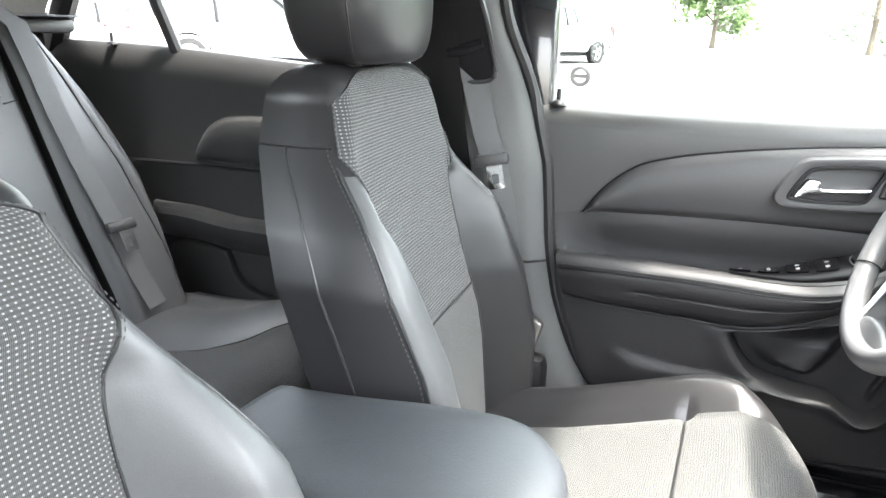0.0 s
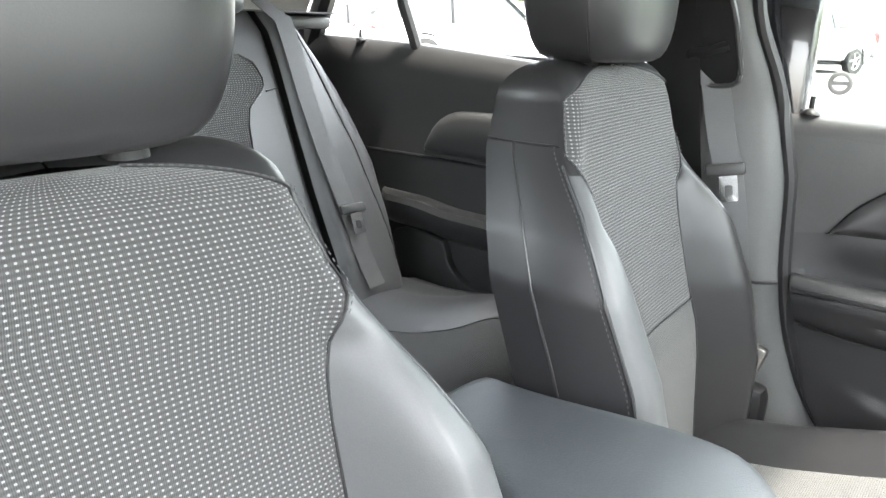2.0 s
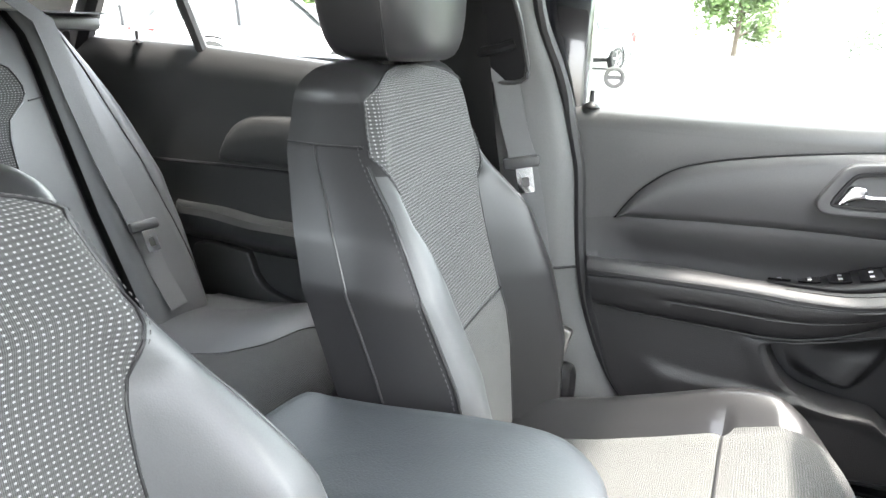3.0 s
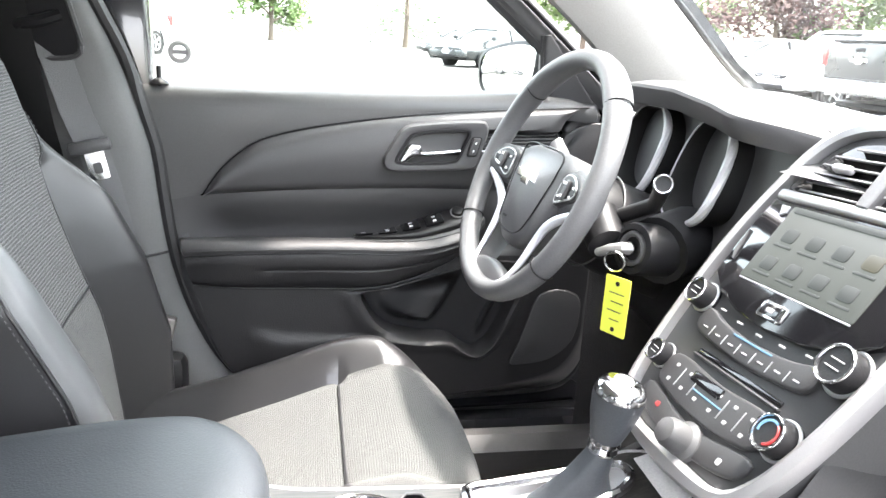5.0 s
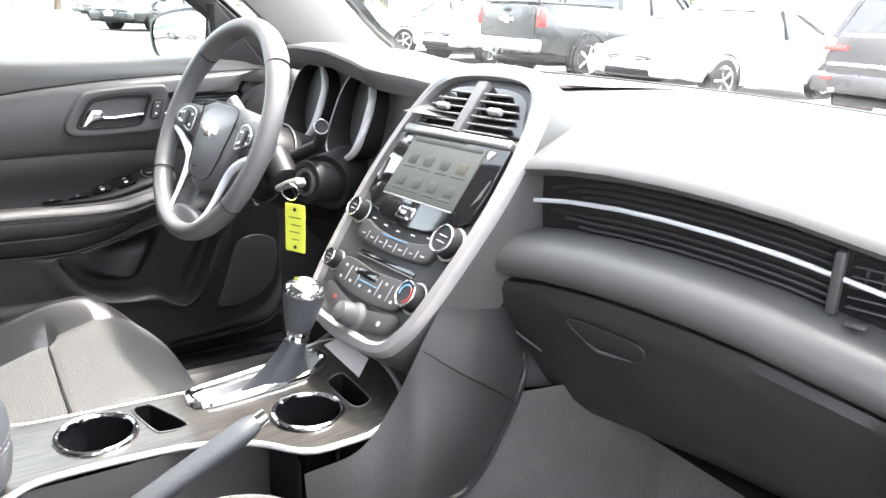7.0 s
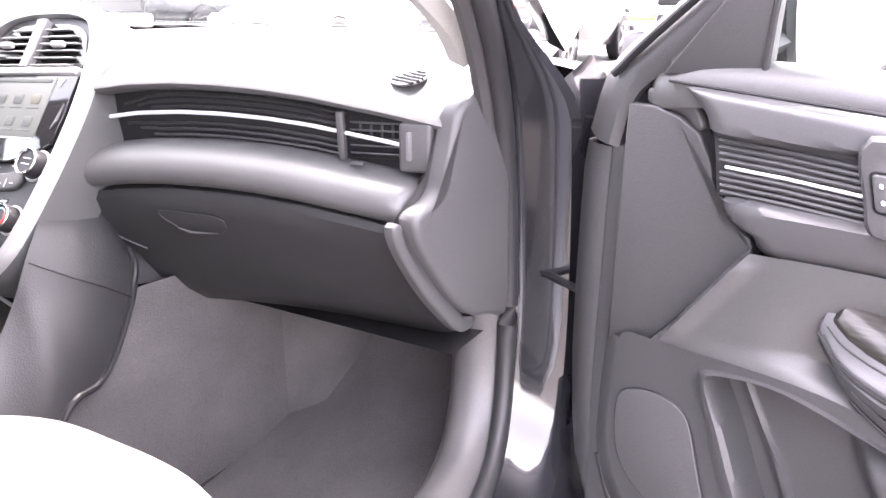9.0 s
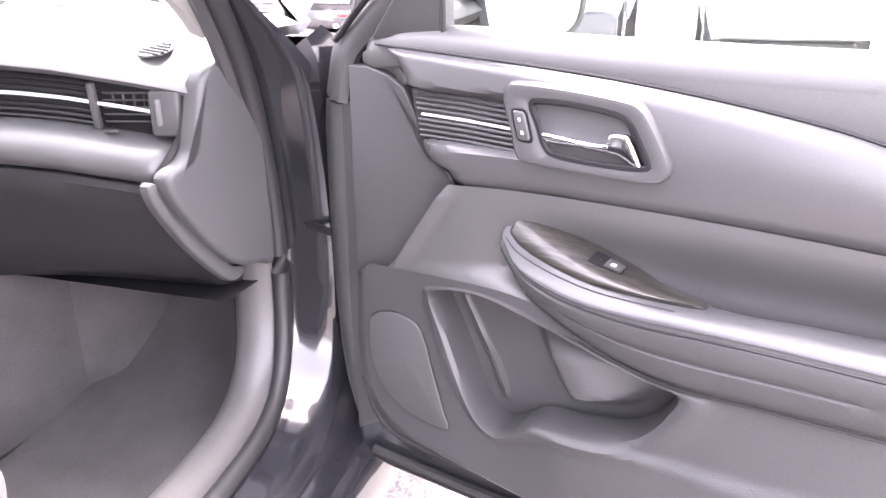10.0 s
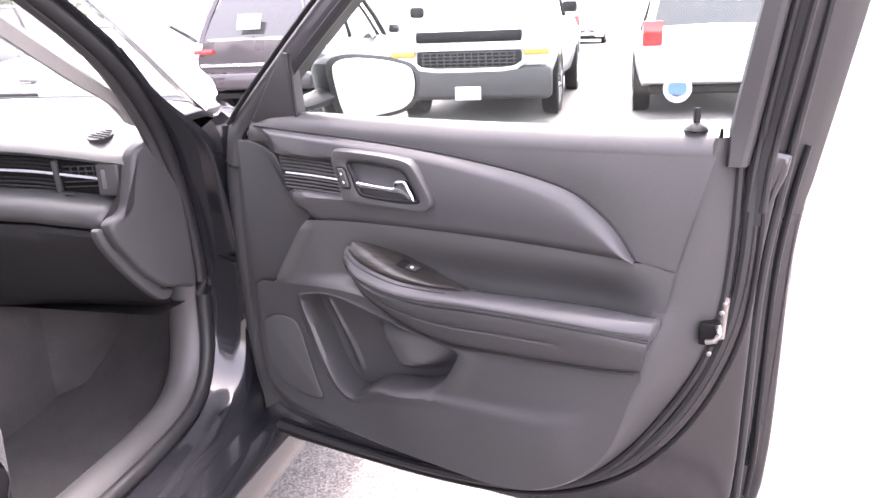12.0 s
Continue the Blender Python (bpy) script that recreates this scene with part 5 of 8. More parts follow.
seat_belt("seat_belt", "grey driver's seat belt hanging at the door pillar", [(0.885, 0.700, 1.085), (0.905, 0.702, 1.03), (0.925, 0.704, 0.95), (0.947, 0.704, 0.89), (0.965, 0.704, 0.82), (0.985, 0.702, 0.72), (1.0, 0.70, 0.60), (1.01, 0.70, 0.45)], 0.046, (1, 0.25, 0.3), pose(0.945, 0.692, 0.893, -6, -12, 10))
seat_belt("rear_seat_belt", "grey rear seat belt lying on the bench back", [(-0.10, 0.43, 1.17), (-0.02, 0.452, 1.150), (0.052, 0.468, 1.105), (0.078, 0.470, 1.05), (0.118, 0.474, 0.95), (0.160, 0.482, 0.85), (0.205, 0.492, 0.755), (0.225, 0.496, 0.715), (0.262, 0.500, 0.63), (0.305, 0.505, 0.56)], 0.047, (0, 1, 0.06), pose(0.236, 0.496, 0.722, -24, 0, 84))

# ---- the car's body round the cabin ----
body = thing("car_body", "black sedan body with grey trim, front passenger door open", "car")


def bpart(name, bm, mat, label=""):
    return part(name, bm, mat, body, label)


# floor, tunnel and rear footwell
fx = np.r_[-0.4, 0.25, 0.3, 0.68, 0.72, 1.0, 1.5, 1.9, 2.05, 2.15, 2.25, 2.32, 2.36]
fz = [0.30, 0.30, 0.30, 0.29, 0.27, 0.27, 0.265, 0.265, 0.275, 0.31, 0.38, 0.47, 0.60]
bpart("floor_pan", grid([[(x, y, z + 0.10 * math.exp(-(y / 0.11) ** 4) * (x < 2.1)) for y in np.linspace(-0.70, 0.70, 57)] for x, z in zip(fx, fz)]), CARPET, "black carpeted floor")
bpart("firewall", rbox(0.04, 1.42, 0.54, 0.01, at=(2.40, 0, 0.68)), CARPET)
bpart("underbody", rbox(2.9, 1.3, 0.03, 0.01, at=(0.95, 0, 0.20)), BLACKP)
# roof, headliner and outer skin
rx = np.linspace(-0.75, 1.45, 16)
roof = lambda x, y: 1.43 - 0.05 * ((x - 0.4) / 1.0) ** 2 - 0.05 * (y / 0.6) ** 2
bpart("roof", grid([[(x, y, roof(x, y) + 0.02) for y in np.linspace(-0.60, 0.60, 13)] for x in rx]), PAINT, "black roof")
bpart("headliner", grid([[(x, y, roof(x, y) - 0.02) for y in np.linspace(-0.60, 0.60, 13)] for x in rx]), LINER, "pale cloth headliner")
# windscreen and rear window
ws = [[(2.42 - 0.28 * (y / 0.72) ** 2 + (1.44 - 2.42 + 0.20 * (y / 0.72) ** 2) * s, y * (1 - 0.18 * s), 0.995 + 0.42 * s - 0.03 * s * (y / 0.7) ** 2 + 0.04 * math.sin(math.pi * s)) for y in np.linspace(-0.72, 0.72, 25)] for s in np.linspace(0, 1, 10)]
g = bpart("windscreen", grid(ws), SCREENGLASS, "raked clear windscreen")
g.visible_shadow = False
g = bpart("rear_window", grid([[(-0.75 - 0.6 * s, y * (1 - 0.05 * s), 1.385 - 0.30 * s) for y in np.linspace(-0.6, 0.6, 9)] for s in (0, 0.5, 1)]), GLASS)
g.visible_shadow = False
bpart("boot_lid", grid([[(-1.35 - 0.55 * s, y, 1.085 - 0.04 * s) for y in np.linspace(-0.75, 0.75, 9)] for s in (0, 0.5, 1)]), PAINT)
bpart("parcel_shelf", rbox(1.30, 1.40, 0.03, 0.01, at=(-0.70, 0, 1.10)), HARD, "dark grey parcel shelf")
bpart("rear_bulkhead", rbox(0.04, 1.5, 0.85, 0.01, at=(-0.45, 0, 0.68)), CARPET)
# bonnet and front wings
bn = [[(2.42 - 0.28 * (y / 0.72) ** 2 + 1.05 * s, y * (1 + 0.12 * math.sin(math.pi * s * 0.6)), 0.985 - 0.18 * s**1.6 - 0.06 * (y / 0.75) ** 2 * (0.4 + s)) for y in np.linspace(-0.76, 0.76, 25)] for s in np.linspace(0, 1, 12)]
bpart("bonnet", grid(bn), PAINT, "black bonnet")
for sg in (1, -1):
    wing = [[(2.10 + (3.45 - 2.10) * s, sg * (0.80 + 0.06 * math.sin(math.pi * t * 0.8) - 0.10 * s * s - 0.06 * (t > 0.9)), 0.28 + (0.965 - 0.20 * s - 0.28) * t) for t in np.linspace(0, 1, 12)] for s in np.linspace(0, 1, 10)]
    bpart("front_wing", grid(wing), PAINT)
    rq = [[(x, sg * (0.86 - 0.05 * t - 0.04 * (x < -1)), 0.28 + 0.78 * t) for t in np.linspace(0, 1, 8)] for x in np.linspace(-1.9, -0.2, 12)]
    bpart("rear_quarter", grid(rq), PAINT)
    # sill: painted outside, tread and trim inside
    bpart("sill_outer", loft([[(x, sg * y, z) for y, z in ((0.80, 0.20), (0.825, 0.24), (0.82, 0.30), (0.79, 0.335), (0.73, 0.345), (0.70, 0.30), (0.72, 0.20))] for x in np.linspace(-0.2, 2.16, 24)]), PAINT, "black painted door sill")
    bpart("sill_trim", loft([[(x, sg * y, z) for y, z in ((0.668, 0.352), (0.657, 0.368), (0.632, 0.368), (0.606, 0.345), (0.598, 0.27), (0.66, 0.27))] for x in np.linspace(-0.1, 1.95 if sg > 0 else 1.22, 24)]), SILLGREY, "grey plastic sill cover")
    # A pillar trim, pale grey, and its black outer skin
    a0, a1 = (np.array((2.00, 0.70, 1.03)), np.array((1.42, 0.585, 1.40))) if sg > 0 else (np.array((2.05, 0.62, 1.02)), np.array((1.45, 0.55, 1.40)))
    rings = []
    for s in np.linspace(-0.12, 1, 14):
        c = a0 + (a1 - a0) * s + np.array((0, 0, 0.045 * math.sin(math.pi * max(s, 0))))
        rings.append([(c[0] + dx, sg * (c[1] + dy), c[2] + dz) for dx, dy, dz in ((-0.085, 0.045, -0.045), (-0.09, 0.02, -0.04), (-0.06, -0.012, -0.01), (-0.01, -0.03, 0.018), (0.03, -0.02, 0.03), (0.05, 0.01, 0.035), (0.0, 0.05, 0.01))])
    if sg < 0:
        line = spline([(1.975, -0.602, 0.992), (1.93, -0.604, 1.033), (1.83, -0.606, 1.085), (1.70, -0.60, 1.165), (1.45, -0.575, 1.33)], 24)
        rings = [[(p[0] + a, p[1] + b, p[2] + c) for a, b, c in ((0, -0.02, 0.0), (0.012, -0.006, 0.012), (0.006, 0.012, 0.016), (-0.012, 0.014, -0.004), (-0.014, -0.008, -0.012))] for p in line]
    bpart("pillar_trim", loft(rings), TRIM, "pale grey windscreen pillar trim")
    if sg > 0:
        bpart("screen_edge", tube([V3(r[5]) + V3((0.004, 0.0, 0.004)) for r in rings], 0.006, 8), BLACKP, "black windscreen border")
    rings = []
    for s in np.linspace(-0.25 if sg > 0 else -0.04, 1, 16):
        c = a0 + (a1 - a0) * s + np.array((0, 0, 0.045 * math.sin(math.pi * max(s, 0))))
        rings.append([(c[0] + dx, sg * (c[1] + dy), c[2] + dz) for dx, dy, dz in ((0.0, 0.05, 0.0), (0.05, 0.015, 0.03), (0.085, 0.02, 0.045), (0.095, 0.04, 0.045), (0.06, 0.07, 0.02), (0.0, 0.075, -0.01))])
    bpart("pillar_skin", loft(rings), PAINT, "black painted windscreen pillar")
    # roof rail
    bpart("roof_rail", loft([[(x, sg * (0.60 + a), z + b) for a, b in ((-0.05, -0.02), (-0.02, -0.045), (0.03, -0.05), (0.11, -0.06), (0.13, -0.045), (0.08, 0.0), (0.0, 0.03), (-0.05, 0.02))] for x, z in ((1.44, 1.395), (0.9, 1.42), (0.3, 1.42), (-0.3, 1.385), (-0.75, 1.34))]), LINER)

# left centre pillar with its belt guide
FRONT = [(0.925, 1.40), (0.942, 1.174), (0.985, 1.048), (1.018, 0.93), (1.031, 0.876), (1.048, 0.713), (1.08, 0.59), (1.14, 0.476), (1.24, 0.40), (1.36, 0.375)]
REAR = [(0.76, 1.40), (0.79, 1.174), (0.80, 1.048), (0.80, 0.93), (0.80, 0.876), (0.80, 0.713), (0.78, 0.59), (0.74, 0.476), (0.68, 0.40), (0.56, 0.375)]
for sg in (1, -1):
    f, r = spline(FRONT, 40), spline(REAR, 40)
    lean = lambda z: 0.745 - 0.24 * max(0, z - 1.0)
    P = []
    for (x1, z1), (x0, z0) in zip(f, r):
        row = []
        for s in np.linspace(0, 1, 15):
            bulge = 0.03 * math.sin(math.pi * s) ** 0.5 if 0 < s < 1 else 0
            row.append((x0 + (x1 - x0) * s, sg * (lean(z1) - bulge), z0 + (z1 - z0) * s))
        P.append(row)
    bpart("centre_pillar", grid(P), PILLAR, "grey centre pillar trim")
    bpart("pillar_seal", tube([(x + 0.008, sg * (lean(z) + 0.005), z) for x, z in f], 0.011, 8), RUBBER, "black door seal")
    bpart("pillar_joint", tube([(0.985, sg * 0.716, 0.698), (1.02, sg * 0.716, 0.70), (1.05, sg * 0.738, 0.702)], 0.0025, 6), BLACKP)
    bpart("pillar_steel", rbox(0.20, 0.05, 1.0, 0.01, at=(0.93, sg * 0.80, 0.88)), PAINT)
    o = spline([(0.815, 1.20), (0.90, 1.21), (0.925, 1.16), (0.938, 1.10), (0.944, 1.055), (0.936, 1.036), (0.90, 1.030), (0.855, 1.034), (0.835, 1.06), (0.82, 1.12)], 50, True)
    gd = bpart("belt_guide", plate(o, lambda a, b, c: (a, sg * (lean(b) - 0.028 - c), b), 0.008, 0.003), BLACKP, "black belt guide recess")
    cov = [(0.765, 1.30), (0.865, 1.30), (0.872, 1.17), (0.868, 1.04), (0.885, 0.94), (0.90, 0.86), (0.80, 0.84), (0.785, 1.0)]
    bpart("pillar_cover", plate(cov, lambda a, b, c: (a, sg * (lean(b) - 0.024 - c), b), 0.009, 0.003), DEEP, "black upper pillar cover")
    rim = [(a, sg * (lean(b) - 0.036), b) for a, b in o]
    part("guide_rim", tube(rim + [rim[0]], 0.0045, 6, cap=False), HARD, gd)
    part("guide_loop", tube([(0.845, sg * 0.70, 1.075), (0.865, sg * 0.685, 1.082), (0.895, sg * 0.683, 1.088), (0.92, sg * 0.69, 1.098)], 0.010, 8), BLACKP, gd)
    part("guide_slider", rbox(0.03, 0.015, 0.05, 0.006, at=(0.90, sg * 0.70, 1.10), rot=(0, 20, 0)), HARD, gd)

# left rear door: panel seen between the seats
rd = thing("rear_door", "closed left rear door with dark grey panel", "car door")
YR = 0.765


def rdp(name, P, mat, label=""):
    return part(name, grid([[(x, y, z) for x, z, y in row] for row in P]), mat, rd, label)


bt = spline([(-0.22, 1.068), (0.1, 1.062), (0.4, 1.045), (0.8, 1.02)], 40)
P = [[(x, z + dz, YR - dy + 0.006) for x, z in bt] for dz, dy in ((-0.01, -0.06), (0.0, -0.045), (0.003, -0.03), (0.0, -0.012), (-0.012, -0.002), (-0.03, 0.002))]
for k in np.linspace(0.05, 1, 10):
    P.append([(x, (z - 0.03) * (1 - k) + 0.80 * k, YR + 0.004 * math.sin(3 * k)) for x, z in bt])
rdp("upper_panel", P, REARP, "dark grey upper rear door panel")
sweep = pad([(0.205, 0.825), (0.225, 0.87), (0.265, 0.905), (0.33, 0.922), (0.5, 0.925), (0.8, 0.92)], [(0.21, 0.812), (0.3, 0.812), (0.4, 0.812), (0.5, 0.812), (0.65, 0.812), (0.8, 0.812)], lambda t, s: 0.008 + 0.008 * math.sin(math.pi * s), 40)
part("sweep_insert", grid([[(u, YR - w, v) for u, v, w in row] for row in sweep]), REARP, rd)
part("panel_line", tube([(-0.05, YR - 0.004, 0.795), (0.2, YR - 0.006, 0.802), (0.5, YR - 0.006, 0.806), (0.8, YR - 0.006, 0.806)], 0.004, 6), BLACKP, rd)
rdp("middle_panel", [[(x, 0.80 - 0.13 * k, YR - 0.002 - 0.012 * k * k) for x in np.linspace(-0.1, 0.8, 20)] for k in np.linspace(0, 1, 6)], REARP)
arm = [[(x, z, y) for x, (z, y) in zip(np.linspace(0.085, 0.75, 30), [(0.70 - 0.012 * smooth(0.2, 0.35, x) + dz, YR - d * smooth(0.05, 0.14, x)) for x in np.linspace(0.085, 0.75, 30)])] for dz, d in ((0.005, 0.0), (0.008, 0.03), (0.004, 0.055), (-0.008, 0.066), (-0.03, 0.064), (-0.055, 0.05), (-0.075, 0.02), (-0.08, 0.0))]
rdp("armrest", arm, REARP, "dark padded rear armrest")
rdp("lower_panel", [[(x, 0.63 - 0.27 * k, YR - 0.01) for x in np.linspace(-0.05, 0.8, 20)] for k in np.linspace(0, 1, 5)], REARP)
part("pocket", plate(spline([(0.14, 0.61), (0.29, 0.612), (0.31, 0.57), (0.35, 0.53), (0.43, 0.51), (0.60, 0.50), (0.62, 0.40), (0.2, 0.40), (0.16, 0.50)], 50, True), lambda a, b, c: (a, YR - 0.01 - c, b), 0.02, 0.006), REARP, rd, "grey map pocket")
part("rear_shell", rbox(1.1, 0.05, 0.75, 0.02, at=(0.28, 0.84, 0.68)), PAINT, rd, "black painted door skin")
pane = part("rear_pane", grid([[(-0.2 + 1.0 * a - 0.02 * s, 0.80 - 0.23 * s * 0.35, 1.04 + 0.34 * s) for a in np.linspace(0, 1, 8)] for s in (0, 0.5, 1)]), GLASS, rd, "rear side window")
pane.visible_shadow = False
part("window_divider", tube([(0.155, 0.785, 1.05), (0.13, 0.76, 1.15), (0.10, 0.715, 1.37)], 0.014, 8), BLACKP, rd, "black window divider bar")
part("lock_pin", tube([(-0.024, 0.772, 1.055), (-0.024, 0.772, 1.088)], 0.004, 8), BLACKP, rd)
part("pin_collar", lathe((-0.024, 0.772, 1.062), (0, 0, 1), [(0.014, 0), (0.012, 0.004), (0.005, 0.007)]), BLACKP, rd)
part("window_frame", tube([(-0.23, 0.79, 1.05), (-0.20, 0.78, 1.09), (-0.10, 0.75, 1.22), (0.05, 0.725, 1.32), (0.3, 0.715, 1.37), (0.8, 0.715, 1.385)], 0.03, 8), BLACKP, rd)
copy_right = copy_thing(rd, Matrix.Identity(4))
for o in (copy_right, *copy_right.children_recursive):
    if o.type == "MESH":
        o.data = o.data.copy()
        o.data.transform(Matrix.Diagonal((1, -1, 1, 1)))
        o.data.flip_normals()
copy_right["label"] = "closed right rear door with dark grey panel"
# rear quarter trims
for sg in (1, -1):
    bpart("rear_pillar", grid([[(x0 - 0.5 * k, sg * (0.76 - 0.22 * max(0, z - 1.0) - 0.10 * k), z) for k in (0, 0.1, 0.3, 0.6, 1)] for x0, z in ((-0.22, 1.03), (-0.20, 1.10), (-0.12, 1.2), (0.0, 1.3), (0.15, 1.4))]), TRIM, "pale grey rear pillar trim")
    bpart("rear_side", grid([[(-0.6 + 0.4 * a, sg * 0.74, 0.3 + 0.78 * b) for a in (0, 1)] for b in (0, 1)]), HARD)

# right door opening: seal, painted hinge pillar, hinges and check strap
SEAL = [(1.40, -0.60, 1.385), (1.62, -0.64, 1.27), (1.80, -0.665, 1.145), (1.90, -0.66, 1.06), (1.985, -0.645, 0.96), (2.035, -0.635, 0.86), (2.065, -0.63, 0.75), (2.075, -0.63, 0.64), (2.07, -0.632, 0.54), (2.04, -0.64, 0.455), (1.97, -0.655, 0.405), (1.85, -0.665, 0.385), (1.6, -0.67, 0.38), (1.2, -0.67, 0.38)]
sl = spline(SEAL, 70)
bpart("opening_seal", tube([tuple(p) for p in sl], 0.015, 10), RUBBER, "black rubber door seal")
bpart("seal_lip", tube([(p[0] - 0.012, p[1] + 0.016, p[2]) for p in sl if p[2] > 0.62], [0.012 * smooth(0.62, 0.70, p[2]) + 0.001 for p in sl if p[2] > 0.62], 8), FLANK, "grey inner lip of the seal")
SILL_SIDE = [(0.012, 0.0), (0.017, 0.010), (0.023, 0.019), (0.030, 0.030), (0.036, 0.043), (0.043, 0.057), (0.052, 0.072), (0.066, 0.084), (0.095, 0.095), (0.134, 0.105)]
PILLAR_SIDE = [(0.012, 0.0), (0.017, 0.006), (0.019, 0.020), (0.021, 0.036), (0.023, 0.052), (0.025, 0.068), (0.029, 0.082), (0.045, 0.090), (0.090, 0.098), (0.134, 0.105)]
rows = []
for i, p in enumerate(sl[:66]):
    d = V3(sl[i + 1]) - V3(sl[max(i - 1, 0)])
    nx, nz = -d.z, d.x
    ln = math.hypot(nx, nz)
    nx, nz = nx / ln, nz / ln
    k = 1 - 0.68 * smooth(0.90, 1.06, p[2])
    f = 0.85 * smooth(0.56, 0.42, p[2])
    rows.append([(p[0] + nx * (o * f + a * (1 - f)) * k, p[1] - (dy * f + c * (1 - f)) * k, p[2] + nz * (o * f + a * (1 - f)) * k * 0.62) for (o, dy), (a, c) in zip(SILL_SIDE, PILLAR_SIDE)])
bpart("hinge_pillar", grid([r[:8] for r in rows]), PAINT, "glossy black hinge pillar")
bpart("pillar_edge", grid([r[7:] for r in rows if r[7][2] < 0.975]), PAINT, "black painted edge behind the hinges")
bpart("hinge_recess", grid([[r[-1], (2.175, -0.755, r[-1][2]), (2.15, -0.785, r[-1][2]), (2.122, -0.83, r[-1][2])] for r in rows if 0.36 < r[-1][2] < 0.965]), PAINT, "black hinge recess behind the wing")
for z in (0.87, 0.47):
    hg = bpart("hinge", rbox(0.035, 0.05, 0.045, 0.008, at=(2.142, -0.745, z)), DEEP, "black steel door hinge")
    part("hinge_pin", tube([(2.12, -0.76, z - 0.035), (2.12, -0.76, z + 0.035)], 0.008, 10), BLACKP, hg)
    for dz in (-0.014, 0.016):
        part("hinge_bolt", disc((2.122, -0.738, z + dz), (-1, 0, 0), 0.008, 0.008), BLACKP, hg)
    part("hinge_leaf", rbox(0.03, 0.05, 0.035, 0.006, at=(2.115, -0.785, z - 0.01), rot=(0, 0, 25)), BLACKP, hg)
ck = bpart("check_strap", tube([(2.105, -0.665, 0.685), (2.085, -0.70, 0.683), (2.06, -0.76, 0.678), (2.04, -0.81, 0.675)], 0.008, 8, 0.6), BLACKP, "black steel door check strap")
part("strap_bracket", rbox(0.02, 0.035, 0.03, 0.005, at=(2.105, -0.662, 0.688)), BLACKP, ck)
# rounded trim that runs from the kick panel down into the sill
rows = []
for i, p in enumerate(sl):
    if p[2] > 0.665:
        continue
    d = V3(sl[min(i + 1, len(sl) - 1)]) - V3(sl[i - 1])
    nx, nz = -d.z, d.x
    ln = math.hypot(nx, nz)
    nx, nz = nx / ln, nz / ln
    rows.append([(p[0] + nx * o, p[1] + dy, p[2] + nz * o) for o, dy in ((0.004, 0.006), (-0.006, 0.014), (-0.016, 0.028), (-0.022, 0.044), (-0.024, 0.060), (-0.018, 0.076), (-0.004, 0.088), (0.03, 0.096), (0.14, 0.098), (0.30, 0.099))])
bpart("kick_panel", grid(rows), SILLGREY, "grey kick panel and sill trim")
bpart("kick_panel", grid([[(x, 0.70, z) for x in (1.83, 1.97, 2.1, 2.36)] for z in (0.27, 0.7, 0.95)]), CARPET)

# floor mat and carpet ramp in the passenger's footwell
mat = thing("floor_mat", "dark grey carpet floor mat on the passenger floor", "floor mat")
ov = [[(x, y, z + 0.012 + 0.004 * math.sin(7 * x + 3 * y)) for y in np.linspace(-0.57, -0.17, 14)] for x, z in ((1.55, 0.266), (1.75, 0.266), (1.9, 0.267), (2.02, 0.277), (2.12, 0.31), (2.2, 0.36), (2.27, 0.42), (2.33, 0.52), (2.36, 0.60))]
part("mat_top", grid(ov), MAT, mat)
ed = [tuple(p) for p in [r[0] for r in ov] + ov[-1][1:] + [r[-1] for r in ov[::-1]][1:]]
part("mat_binding", tube(ed, 0.005, 6), BLACKP, mat)

# ---- dashboard ----
dashb = thing("dashboard", "dark grey soft dashboard with chrome strip and vents", "dashboard")


def dpart(name, bm, mat, label=""):
    return part(name, bm, mat, dashb, label)


def xs_of(y):
    return 1.77 - 0.262 * y


def cowl(y):
    return 2.40 - 0.28 * (y / 0.72) ** 2


def bow(y):
    """How far the face sags towards its ends."""
    return float(np.interp(-y, [0.08, 0.11, 0.18, 0.24, 0.30, 0.36, 0.42, 0.47, 0.52, 0.57, 0.62], [-0.012, -0.006, 0.005, 0.009, 0.009, 0.006, 0.0, -0.008, -0.016, -0.025, -0.033]))


def pass_rows(prof, y0, y1, n, end=0.0, inner=0.0):
    """A profile (dx from the dash face, z) carried along the passenger's side, drawn in at its outer end."""
    out = []
    for y in np.linspace(y0, y1, n):
        e = max(0.0, (abs(y) - abs(y1) + end) / end) if end else 0.0
        k = 1 - math.sqrt(max(0, 1 - e * e))
        f = max(0.0, 1 - (abs(y) - abs(y0)) / inner) if inner else 0.0
        k += 0.8 * (1 - math.sqrt(max(0, 1 - f * f)))
        out.append([(xs_of(y) + dx + k * 0.03, y, z + bow(y) * (0.6 if z < 0.72 else 1.0)) for dx, z in prof])
    return out


PAD = [(0.10, 0.985), (0.06, 0.974), (0.035, 0.965), (0.018, 0.957), (0.007, 0.950), (0.003, 0.943), (0.008, 0.937), (0.02, 0.934), (0.035, 0.933)]
rows = []
for y in np.linspace(-0.104, -0.615, 48):
    e = max(0.0, (abs(y) - 0.555) / 0.06)
    k = 1 - math.sqrt(max(0, 1 - e * e))
    far = [(cowl(y) - xs_of(y), 1.0), (0.34, 1.002), (0.24, 1.0), (0.16, 0.996)]
    rows.append([(xs_of(y) + dx + 0.03 * k * (dx < 0.12), y, z - 0.012 * k + bow(y) * smooth(0.10, 0.01, dx)) for dx, z in far + PAD])
dpart("upper_pad", grid(rows), SOFT, "soft grey upper dash pad")
endrow = rows[-1]
